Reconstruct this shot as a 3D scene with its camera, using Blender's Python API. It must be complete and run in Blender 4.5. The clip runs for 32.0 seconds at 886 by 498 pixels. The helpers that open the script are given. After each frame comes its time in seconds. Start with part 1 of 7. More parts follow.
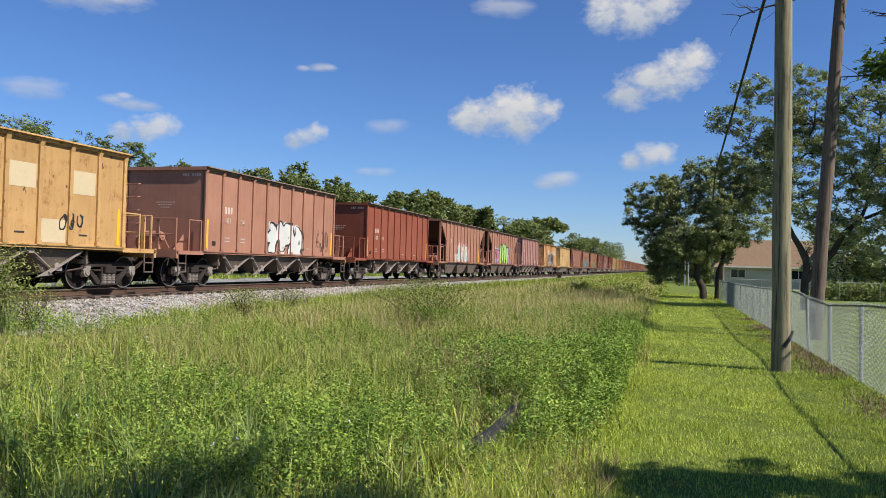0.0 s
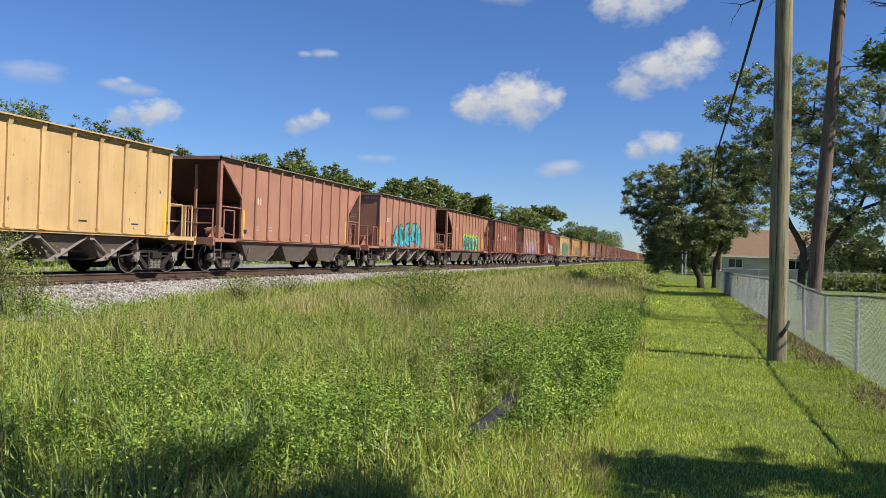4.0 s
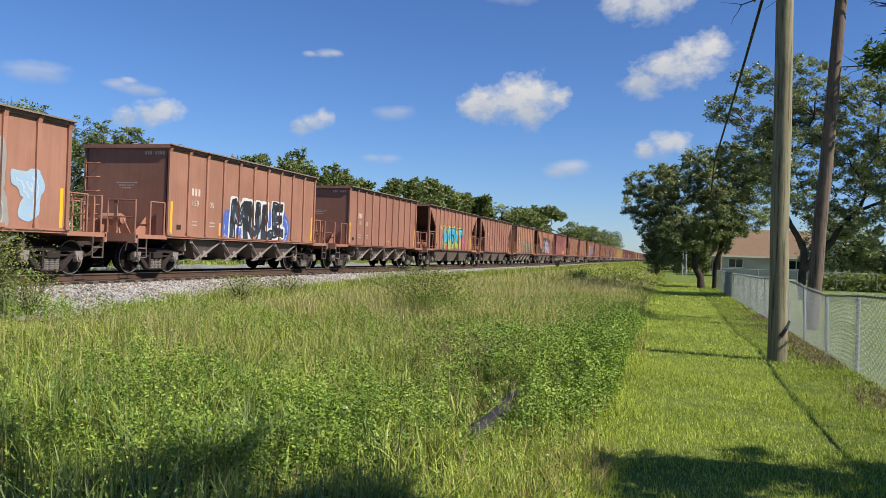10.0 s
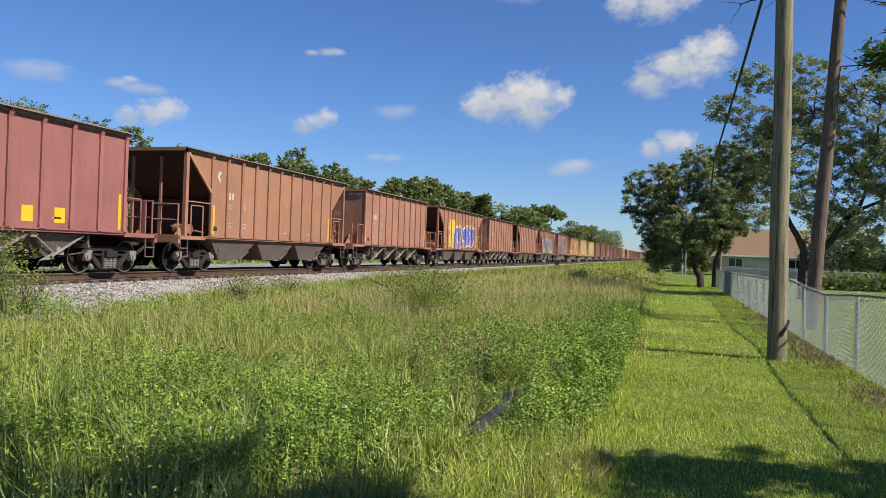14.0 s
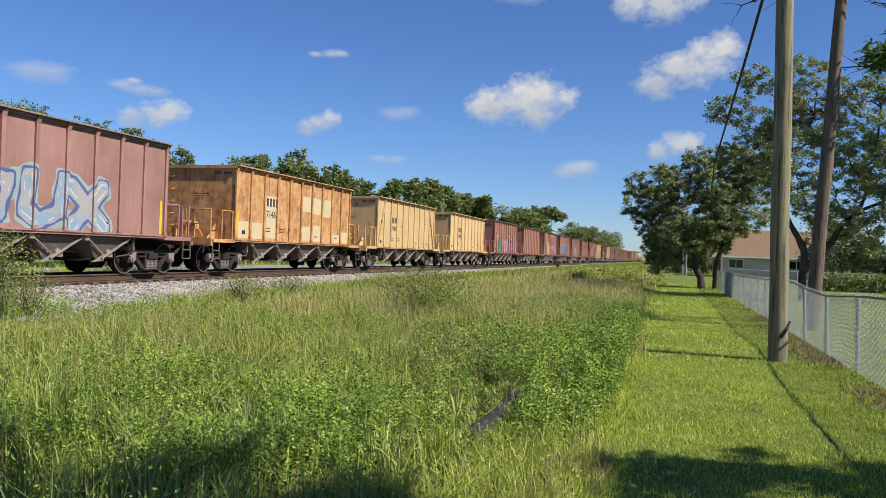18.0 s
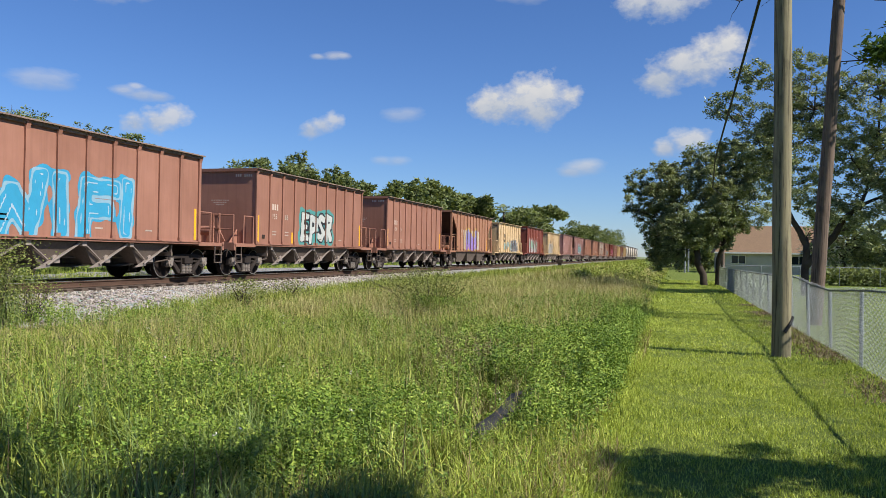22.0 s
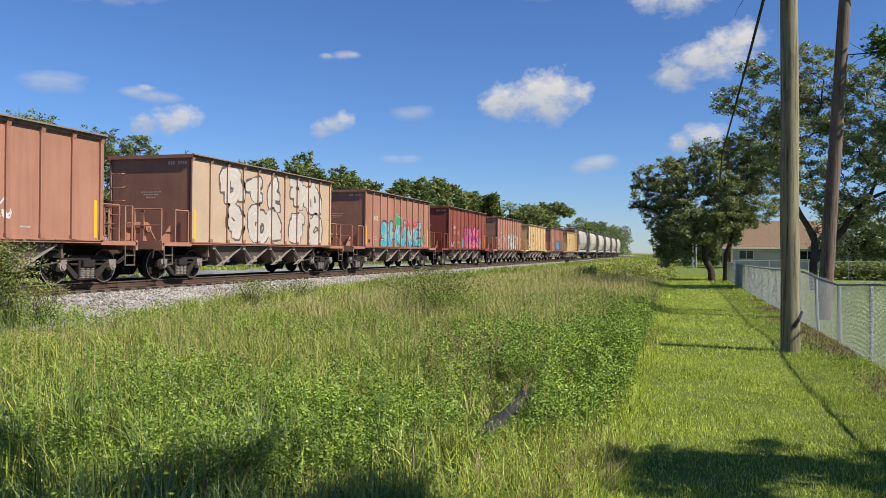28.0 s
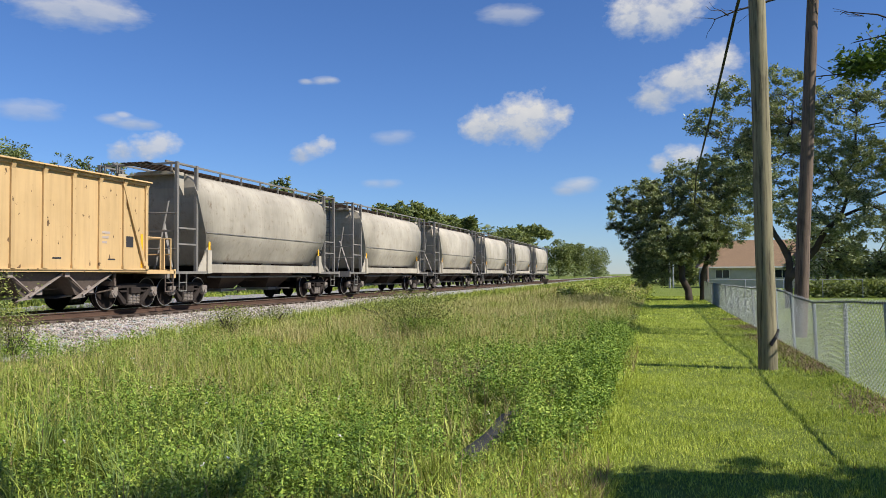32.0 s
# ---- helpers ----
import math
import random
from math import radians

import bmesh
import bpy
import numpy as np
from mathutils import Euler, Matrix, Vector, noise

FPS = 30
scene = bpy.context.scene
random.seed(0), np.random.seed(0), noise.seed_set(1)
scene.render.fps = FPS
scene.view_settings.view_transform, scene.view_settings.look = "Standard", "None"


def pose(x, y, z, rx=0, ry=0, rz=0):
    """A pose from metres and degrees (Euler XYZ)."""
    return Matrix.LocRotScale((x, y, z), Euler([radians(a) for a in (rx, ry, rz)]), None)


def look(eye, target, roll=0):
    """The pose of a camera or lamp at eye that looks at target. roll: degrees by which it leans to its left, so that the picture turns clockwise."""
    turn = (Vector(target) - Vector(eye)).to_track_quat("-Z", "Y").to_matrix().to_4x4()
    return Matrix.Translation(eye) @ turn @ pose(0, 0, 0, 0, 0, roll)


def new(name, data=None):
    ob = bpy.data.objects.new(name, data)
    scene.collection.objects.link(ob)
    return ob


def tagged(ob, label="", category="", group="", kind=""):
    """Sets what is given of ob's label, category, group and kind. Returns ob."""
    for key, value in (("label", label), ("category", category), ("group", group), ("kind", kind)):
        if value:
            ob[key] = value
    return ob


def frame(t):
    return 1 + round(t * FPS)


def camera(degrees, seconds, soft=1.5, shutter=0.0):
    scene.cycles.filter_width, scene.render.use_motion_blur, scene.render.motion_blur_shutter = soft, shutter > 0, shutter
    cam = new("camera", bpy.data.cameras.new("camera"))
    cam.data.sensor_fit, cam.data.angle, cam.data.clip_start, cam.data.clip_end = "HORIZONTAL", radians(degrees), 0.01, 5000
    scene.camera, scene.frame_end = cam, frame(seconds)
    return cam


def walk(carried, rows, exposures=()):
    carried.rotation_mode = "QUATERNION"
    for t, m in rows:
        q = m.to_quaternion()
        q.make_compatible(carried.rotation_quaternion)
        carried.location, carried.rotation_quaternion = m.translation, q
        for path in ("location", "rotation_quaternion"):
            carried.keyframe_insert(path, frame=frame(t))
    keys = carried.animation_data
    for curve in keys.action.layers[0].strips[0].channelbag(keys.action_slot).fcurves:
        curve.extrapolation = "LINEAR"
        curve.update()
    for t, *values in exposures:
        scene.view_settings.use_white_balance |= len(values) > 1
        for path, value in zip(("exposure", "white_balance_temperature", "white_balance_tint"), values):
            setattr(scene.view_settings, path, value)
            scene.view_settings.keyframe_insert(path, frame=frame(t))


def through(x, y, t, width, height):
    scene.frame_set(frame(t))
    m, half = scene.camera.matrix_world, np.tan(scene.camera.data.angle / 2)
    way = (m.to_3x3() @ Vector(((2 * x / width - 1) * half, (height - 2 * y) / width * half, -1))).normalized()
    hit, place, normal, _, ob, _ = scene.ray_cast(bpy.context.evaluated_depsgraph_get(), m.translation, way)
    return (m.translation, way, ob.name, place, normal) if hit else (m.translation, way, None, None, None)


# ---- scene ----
# The camera: held by hand beside the line, it only turns a little.
EYE = 1.64
cam = camera(58.5, 32.0, soft=0.6)
walk(cam, [
    (0.0, pose(0, 0, EYE, 91.13, -1.60, 16.18)),
    (0.5, pose(0, 0, EYE, 90.92, -1.74, 16.04)),
    (1.0, pose(0, 0, EYE, 90.70, -1.85, 15.99)),
    (1.5, pose(0, 0, EYE, 90.54, -1.92, 15.97)),
    (2.0, pose(0, 0, EYE, 90.36, -2.05, 16.01)),
    (2.5, pose(0, 0, EYE, 90.30, -2.03, 16.02)),
    (3.0, pose(0, 0, EYE, 90.25, -2.00, 16.02)),
    (3.5, pose(0, 0, EYE, 90.24, -1.99, 16.02)),
    (5.5, pose(0, 0, EYE, 90.24, -2.01, 16.02)),
    (7.0, pose(0, 0, EYE, 90.23, -1.99, 16.05)),
    (9.0, pose(0, 0, EYE, 90.25, -2.01, 16.07)),
    (11.0, pose(0, 0, EYE, 90.21, -1.99, 16.02)),
    (13.0, pose(0, 0, EYE, 90.18, -2.01, 16.02)),
    (14.5, pose(0, 0, EYE, 90.18, -2.02, 16.02)),
    (16.5, pose(0, 0, EYE, 90.21, -1.98, 16.03)),
    (18.0, pose(0, 0, EYE, 90.28, -1.98, 16.06)),
    (19.0, pose(0, 0, EYE, 90.31, -1.97, 16.08)),
    (19.5, pose(0, 0, EYE, 90.30, -1.91, 16.10)),
    (20.0, pose(0, 0, EYE, 90.30, -1.77, 16.13)),
    (20.5, pose(0, 0, EYE, 90.29, -1.57, 16.15)),
    (21.0, pose(0, 0, EYE, 90.31, -1.36, 16.17)),
    (21.5, pose(0, 0, EYE, 90.32, -1.21, 16.18)),
    (22.0, pose(0, 0, EYE, 90.31, -1.10, 16.20)),
    (22.5, pose(0, 0, EYE, 90.28, -1.03, 16.22)),
    (23.0, pose(0, 0, EYE, 90.24, -0.95, 16.24)),
    (24.0, pose(0, 0, EYE, 90.14, -0.82, 16.31)),
    (25.0, pose(0, 0, EYE, 90.06, -0.71, 16.40)),
    (25.5, pose(0, 0, EYE, 90.06, -0.69, 16.42)),
    (27.5, pose(0, 0, EYE, 90.16, -0.51, 16.71)),
    (28.0, pose(0, 0, EYE, 90.18, -0.50, 16.70)),
    (28.5, pose(0, 0, EYE, 90.29, -0.42, 16.68)),
    (29.0, pose(0, 0, EYE, 90.44, -0.29, 16.66)),
    (29.5, pose(0, 0, EYE, 90.77, -0.03, 16.58)),
    (30.0, pose(0, 0, EYE, 91.09, 0.04, 16.42)),
    (30.5, pose(0, 0, EYE, 91.32, 0.09, 16.14)),
    (31.0, pose(0, 0, EYE, 91.54, 0.23, 15.76)),
    (31.5, pose(0, 0, EYE, 91.76, 0.28, 15.46)),
    (32.0, pose(0, 0, EYE, 91.89, 0.35, 15.17)),
])

# ---- world, sun, exposure ----
SUN_EL, SUN_AZ = radians(44), radians(100)      # azimuth clockwise from +Y
world = bpy.data.worlds.new("sky")
scene.world = world
world.use_nodes = True
wt = world.node_tree
sky = wt.nodes.new("ShaderNodeTexSky")
sky.sky_type, sky.sun_disc = "NISHITA", False
sky.sun_elevation, sky.sun_rotation = SUN_EL, SUN_AZ
sky.air_density, sky.dust_density, sky.ozone_density = 1.0, 0.05, 6.0
wt.nodes["Background"].inputs["Strength"].default_value = 0.063
deeper = wt.nodes.new("ShaderNodeHueSaturation")
deeper.inputs["Saturation"].default_value = 1.05
wt.links.new(sky.outputs[0], deeper.inputs["Color"])
bluer = wt.nodes.new("ShaderNodeMix")
bluer.data_type, bluer.blend_type = "RGBA", "MULTIPLY"
bluer.inputs[0].default_value, bluer.inputs[7].default_value = 1.0, (0.84, 0.97, 1.25, 1)
wt.links.new(deeper.outputs[0], bluer.inputs[6])
wt.links.new(bluer.outputs[2], wt.nodes["Background"].inputs[0])
sun = new("sun", bpy.data.lights.new("sun", "SUN"))
sun.data.energy, sun.data.angle, sun.data.color = 4.8, radians(0.5), (1.0, 0.95, 0.86)
to_sun = Vector((math.sin(SUN_AZ) * math.cos(SUN_EL), math.cos(SUN_AZ) * math.cos(SUN_EL), math.sin(SUN_EL)))
sun.matrix_world = look(to_sun * 60, (0, 0, 0))
scene.view_settings.exposure = 0.63


# ---- material helpers ----
def material(name):
    m = bpy.data.materials.new(name)
    m.use_nodes = True
    return m, m.node_tree, m.node_tree.nodes["Principled BSDF"]


def node(nt, kind, **values):
    n = nt.nodes.new("ShaderNode" + kind)
    for key, value in values.items():
        n.inputs[key.replace("_", " ")].default_value = value
    return n


def ramp(nt, source, stops):
    n = nt.nodes.new("ShaderNodeValToRGB")
    els = n.color_ramp.elements
    while len(els) < len(stops):
        els.new(0.5)
    for e, (p, c) in zip(els, stops):
        e.position, e.color = p, (*c, 1) if len(c) == 3 else c
    nt.links.new(source, n.inputs[0])
    return n.outputs[0]


def coords(nt, scale=(1, 1, 1), space="Object"):
    tc = nt.nodes.new("ShaderNodeTexCoord")
    mp = nt.nodes.new("ShaderNodeMapping")
    mp.inputs["Scale"].default_value = scale
    nt.links.new(tc.outputs[space], mp.inputs[0])
    return mp.outputs[0]


def noise_of(nt, vec, scale, detail=5.0, rough=0.6):
    n = node(nt, "TexNoise", Scale=scale, Detail=detail, Roughness=rough)
    nt.links.new(vec, n.inputs["Vector"])
    return n.outputs[0]


def mixed(nt, fac, a, b, blend="MIX"):
    n = nt.nodes.new("ShaderNodeMix")
    n.data_type, n.blend_type = "RGBA", blend
    for sock, v in ((n.inputs[0], fac), (n.inputs[6], a), (n.inputs[7], b)):
        if isinstance(v, (int, float)):
            sock.default_value = v
        elif isinstance(v, tuple):
            sock.default_value = (*v, 1)
        else:
            nt.links.new(v, sock)
    return n.outputs[2]


def bump(nt, bsdf, height, strength=0.3, distance=0.02):
    b = node(nt, "Bump", Strength=strength, Distance=distance)
    nt.links.new(height, b.inputs["Height"])
    nt.links.new(b.outputs[0], bsdf.inputs["Normal"])


def shifted(nt, vec):
    """Moves a pattern by each object's own random number, so that repeats differ."""
    info = nt.nodes.new("ShaderNodeObjectInfo")
    add = nt.nodes.new("ShaderNodeVectorMath")
    sc = nt.nodes.new("ShaderNodeVectorMath")
    sc.operation = "SCALE"
    sc.inputs[0].default_value = (37, 91, 53)
    nt.links.new(info.outputs["Random"], sc.inputs["Scale"])
    nt.links.new(vec, add.inputs[0])
    nt.links.new(sc.outputs[0], add.inputs[1])
    return add.outputs[0], info.outputs["Random"]


def plain(name, colour, rough=0.6, metal=0.0, vary=0.25, scale=6.0, bumps=0.15):
    m, nt, b = material(name)
    vec = coords(nt)
    big, fine = noise_of(nt, vec, scale * 0.25, 4), noise_of(nt, vec, scale * 5, 6)
    dark = tuple(c * (1 - vary) for c in colour)
    light = tuple(min(1, c * (1 + vary * 0.6)) for c in colour)
    c = mixed(nt, 0.35, ramp(nt, big, [(0.3, dark), (0.7, light)]), ramp(nt, fine, [(0.3, dark), (0.7, light)]))
    nt.links.new(c, b.inputs["Base Color"])
    b.inputs["Roughness"].default_value, b.inputs["Metallic"].default_value = rough, metal
    b.inputs["Specular IOR Level"].default_value = 0.06 if rough > 0.8 else 0.3
    bump(nt, b, fine, bumps, 0.01)
    return m


def car_paint(name, colour, rust=0.25, fade=0.5, rust_colour=(0.16, 0.055, 0.022), rough=0.62, chips=0.0):
    """Faded freight-car paint: chalky patches, streaks that run down, rust that breaks through."""
    m, nt, b = material(name)
    vec, rnd = shifted(nt, coords(nt))
    streak_vec, _ = shifted(nt, coords(nt, (3.2, 3.2, 0.22)))
    big = noise_of(nt, vec, 0.55, 5, 0.6)
    fine = noise_of(nt, vec, 14, 6, 0.7)
    streak = noise_of(nt, streak_vec, 2.6, 6, 0.65)
    pale = tuple(min(1, c * (1 + 0.22 * fade) + 0.02 * fade) for c in colour)
    deep = tuple(c * (1 - 0.28 * fade) for c in colour)
    c = mixed(nt, ramp(nt, big, [(0.3, (0, 0, 0)), (0.72, (1, 1, 1))]), deep, pale)
    c = mixed(nt, ramp(nt, streak, [(0.45, (0, 0, 0)), (0.8, (0.4, 0.4, 0.4))]), c, tuple(x * 0.55 for x in colour))
    spots = noise_of(nt, vec, 3.3, 8, 0.72)
    both = nt.nodes.new("ShaderNodeMath")
    both.operation = "MULTIPLY"
    nt.links.new(ramp(nt, streak, [(0.3, (0, 0, 0)), (0.62, (1, 1, 1))]), both.inputs[0])
    blotch = noise_of(nt, vec, 0.9, 6, 0.65)
    lo = 0.74 - 0.4 * rust
    nt.links.new(ramp(nt, spots, [(lo - 0.05, (0, 0, 0)), (lo + 0.10, (1, 1, 1))]), both.inputs[1])
    deep_rust = tuple(x * 0.5 for x in rust_colour)
    rusty = ramp(nt, fine, [(0.3, deep_rust), (0.7, rust_colour)])
    c = mixed(nt, both.outputs[0], c, rusty)
    hi = 0.84 - 0.42 * rust
    c = mixed(nt, ramp(nt, blotch, [(hi - 0.04, (0, 0, 0)), (hi + 0.12, (0.75, 0.75, 0.75))]), c, rusty)
    if chips:
        # dark chips and scrapes where the paint is knocked off
        chip_vec, _ = shifted(nt, coords(nt, (1.0, 1.0, 0.55)))
        chip = noise_of(nt, chip_vec, 5.5, 4, 0.6)
        c = mixed(nt, ramp(nt, chip, [(0.72 - 0.06 * chips, (0, 0, 0)), (0.745 - 0.06 * chips, (0.9, 0.9, 0.9))]), c, (0.075, 0.04, 0.024))
    tone = nt.nodes.new("ShaderNodeMapRange")
    tone.inputs["To Min"].default_value, tone.inputs["To Max"].default_value = 0.9, 1.1
    nt.links.new(rnd, tone.inputs["Value"])
    hsv = nt.nodes.new("ShaderNodeHueSaturation")
    nt.links.new(tone.outputs[0], hsv.inputs["Value"])
    nt.links.new(c, hsv.inputs["Color"])
    nt.links.new(hsv.outputs[0], b.inputs["Base Color"])
    b.inputs["Roughness"].default_value = rough
    b.inputs["Specular IOR Level"].default_value = 0.25
    # shallow dents in the sheets
    dents = nt.nodes.new("ShaderNodeMath")
    dents.operation = "MULTIPLY_ADD"
    dents.inputs[1].default_value = 3.5
    nt.links.new(noise_of(nt, vec, 1.5, 2, 0.5), dents.inputs[0])
    nt.links.new(spots, dents.inputs[2])
    bump(nt, b, dents.outputs[0], 0.3, 0.014)
    return m


def foliage(name, stops, through=0.35, rough=0.55, single=0.55, spread=0.5):
    m, nt, b = material(name)
    geo = nt.nodes.new("ShaderNodeNewGeometry")
    patch = noise_of(nt, coords(nt, (1, 1, 1)), spread, 3)
    add = nt.nodes.new("ShaderNodeMath")
    add.operation = "MULTIPLY_ADD"
    add.inputs[1].default_value = single
    nt.links.new(geo.outputs["Random Per Island"], add.inputs[0])
    sc = nt.nodes.new("ShaderNodeMath")
    sc.operation = "MULTIPLY"
    sc.inputs[1].default_value = 1 - single
    nt.links.new(patch, sc.inputs[0])
    nt.links.new(sc.outputs[0], add.inputs[2])
    col = ramp(nt, add.outputs[0], stops)
    nt.links.new(col, b.inputs["Base Color"])
    b.inputs["Roughness"].default_value = rough
    b.inputs["Specular IOR Level"].default_value = 0.3
    tr = nt.nodes.new("ShaderNodeBsdfTranslucent")
    warm = mixed(nt, 1.0, col, (1.25, 1.2, 0.55), "MULTIPLY")
    nt.links.new(warm, tr.inputs[0])
    ms = nt.nodes.new("ShaderNodeMixShader")
    ms.inputs[0].default_value = through
    nt.links.new(b.outputs[0], ms.inputs[1])
    nt.links.new(tr.outputs[0], ms.inputs[2])
    nt.links.new(ms.outputs[0], nt.nodes["Material Output"].inputs[0])
    return m


M = {}
M["pink"] = car_paint("faded_oxide_paint", (0.306, 0.145, 0.095), 0.10)
M["tan"] = car_paint("tan_oxide_paint", (0.305, 0.146, 0.085), 0.12)
M["mauve"] = car_paint("mauve_oxide_paint", (0.294, 0.152, 0.125), 0.08, 0.8)
M["brown"] = car_paint("brown_oxide_paint", (0.282, 0.131, 0.089), 0.12)
M["sienna"] = car_paint("red_brown_paint", (0.205, 0.056, 0.030), 0.12)
M["maroon"] = car_paint("maroon_paint", (0.218, 0.078, 0.049), 0.12)
M["red"] = car_paint("dull_red_paint", (0.206, 0.053, 0.034), 0.12)
M["purple"] = car_paint("wine_red_paint", (0.277, 0.107, 0.090), 0.08)
M["yellow"] = car_paint("faded_yellow_paint", (0.500, 0.328, 0.145), 0.20, 0.5, (0.24, 0.10, 0.03), chips=0.7)
M["butter"] = car_paint("pale_yellow_paint", (0.510, 0.345, 0.165), 0.12, 0.4, (0.26, 0.13, 0.05), chips=1.0)
M["cream"] = car_paint("cream_paint", (0.500, 0.352, 0.195), 0.22, 0.5, (0.36, 0.17, 0.05), chips=0.8)
M["rust"] = car_paint("rusted_yellow_paint", (0.500, 0.275, 0.115), 0.62, 0.6, (0.300, 0.110, 0.032), chips=0.8)
M["orange"] = car_paint("stained_yellow_paint", (0.460, 0.270, 0.105), 0.40, 0.6, (0.27, 0.10, 0.025), chips=0.8)
M["grey"] = car_paint("pale_grey_paint", (0.37, 0.33, 0.265), 0.36, 0.9, (0.27, 0.20, 0.13))
M["frame"] = plain("weathered_grey_frame", (0.185, 0.172, 0.155), 0.75, 0.1, 0.35, 5)
M["dirt"] = plain("dirty_underframe", (0.050, 0.036, 0.030), 0.85, 0, 0.45, 4)
M["under"] = plain("dusty_bay_steel", (0.135, 0.105, 0.088), 0.85, 0, 0.45, 3)
M["truckm"] = plain("grimy_cast_steel", (0.036, 0.029, 0.026), 0.9, 0.0, 0.5, 5)
M["wheel"] = plain("rusty_wheel_steel", (0.022, 0.017, 0.015), 0.9, 0.0, 0.4, 5)
M["tread"] = plain("worn_wheel_rim", (0.300, 0.280, 0.260), 0.4, 0.7, 0.3, 9)
M["spring"] = plain("dusty_spring_steel", (0.230, 0.195, 0.168), 0.7, 0.1, 0.3, 9)
M["bare"] = plain("pale_gate_steel", (0.27, 0.225, 0.195), 0.65, 0.2, 0.35, 5)
M["rail"] = plain("rusty_rail", (0.085, 0.052, 0.038), 0.85, 0.0, 0.35, 4)
M["railtop"] = plain("polished_rail_head", (0.62, 0.58, 0.55), 0.3, 0.9, 0.15, 4)
M["tie"] = plain("weathered_tie", (0.10, 0.075, 0.06), 0.9, 0, 0.5, 5, 0.5)
M["white"] = plain("white_stencil_paint", (0.72, 0.66, 0.60), 0.7, 0, 0.15, 6)
M["stencil"] = plain("worn_stencil_paint", (0.56, 0.45, 0.375), 0.7, 0, 0.3, 9)
M["black"] = plain("black_stencil_paint", (0.035, 0.033, 0.035), 0.6, 0, 0.2, 6)
M["faint"] = plain("faded_stencil_paint", (0.40, 0.33, 0.28), 0.7, 0, 0.3, 12)
M["dust"] = plain("dusty_top_edge", (0.23, 0.165, 0.135), 0.85, 0, 0.3, 4)
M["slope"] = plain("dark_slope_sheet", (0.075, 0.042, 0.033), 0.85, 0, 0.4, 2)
M["safety"] = plain("yellow_reflector", (0.80, 0.40, 0.02), 0.5, 0, 0.12, 6)
M["patch"] = plain("cream_repaint", (0.500, 0.400, 0.250), 0.65, 0, 0.12, 3)


# ---- mesh helpers ----
def mesh_np(name, verts, faces):
    """A mesh from arrays: verts (n, 3); faces a list of index arrays, (k, 3) or (k, 4)."""
    me = bpy.data.meshes.new(name)
    verts = np.asarray(verts, dtype=np.float32)
    faces = [np.asarray(f, dtype=np.int32) for f in faces if len(f)]
    me.vertices.add(len(verts))
    me.vertices.foreach_set("co", verts.ravel())
    me.loops.add(sum(f.size for f in faces))
    me.loops.foreach_set("vertex_index", np.concatenate([f.ravel() for f in faces]))
    starts, at = [], 0
    for f in faces:
        starts.append(at + np.arange(len(f)) * f.shape[1])
        at += f.size
    me.polygons.add(sum(len(f) for f in faces))
    me.polygons.foreach_set("loop_start", np.concatenate(starts).astype(np.int32))
    me.update(calc_edges=True)
    return me


def add_box(bm, x0, x1, y0, y1, z0, z1, turn=None):
    m = Matrix.LocRotScale(((x0 + x1) / 2, (y0 + y1) / 2, (z0 + z1) / 2), None, (abs(x1 - x0), abs(y1 - y0), abs(z1 - z0)))
    bmesh.ops.create_cube(bm, size=1, matrix=(turn @ m) if turn else m)


def add_bar(bm, a, b, w, d=None, sides=4):
    """A straight bar from a to b, w across (and d deep)."""
    a, b = Vector(a), Vector(b)
    q = (b - a).to_track_quat("Z", "Y")
    n = (b - a).length
    m = Matrix.LocRotScale((a + b) / 2, q, None)
    if sides == 4:
        bmesh.ops.create_cube(bm, size=1, matrix=m @ Matrix.Diagonal((w, d or w, n, 1)))
    else:
        bmesh.ops.create_cone(bm, cap_ends=True, segments=sides, radius1=w / 2, radius2=(d or w) / 2, depth=n, matrix=m)


def add_disc(bm, centre, axis, r, depth, sides=24, r2=None):
    q = Vector(axis).to_track_quat("Z", "Y")
    bmesh.ops.create_cone(bm, cap_ends=True, segments=sides, radius1=r, radius2=r if r2 is None else r2, depth=depth,
                          matrix=Matrix.LocRotScale(centre, q, None))


def add_prism(bm, pts, axis, lo, hi):
    """A flat outline (two coordinates) pushed from lo to hi along axis 0, 1 or 2."""
    def place(p, v):
        c = [p[0], p[1]]
        c.insert(axis, v)
        return c
    a = [bm.verts.new(place(p, lo)) for p in pts]
    b = [bm.verts.new(place(p, hi)) for p in pts]
    n = len(pts)
    bm.faces.new(a)
    bm.faces.new(b[::-1])
    for i in range(n):
        bm.faces.new((a[i], b[i], b[(i + 1) % n], a[(i + 1) % n]))


def finish(bm, name, bevel=0.0):
    if bevel:
        bmesh.ops.bevel(bm, geom=bm.edges[:], offset=bevel, segments=1, affect="EDGES")
    bmesh.ops.recalc_face_normals(bm, faces=bm.faces[:])
    me = bpy.data.meshes.new(name)
    bm.to_mesh(me)
    bm.free()
    return me


MESHES = {}


def shared(key, build, bevel=0.0):
    """One mesh for all alike pieces."""
    if key not in MESHES:
        bm = bmesh.new()
        build(bm)
        MESHES[key] = finish(bm, key.split("/")[0], bevel)
        MESHES[key].materials.append(None)
    return MESHES[key]


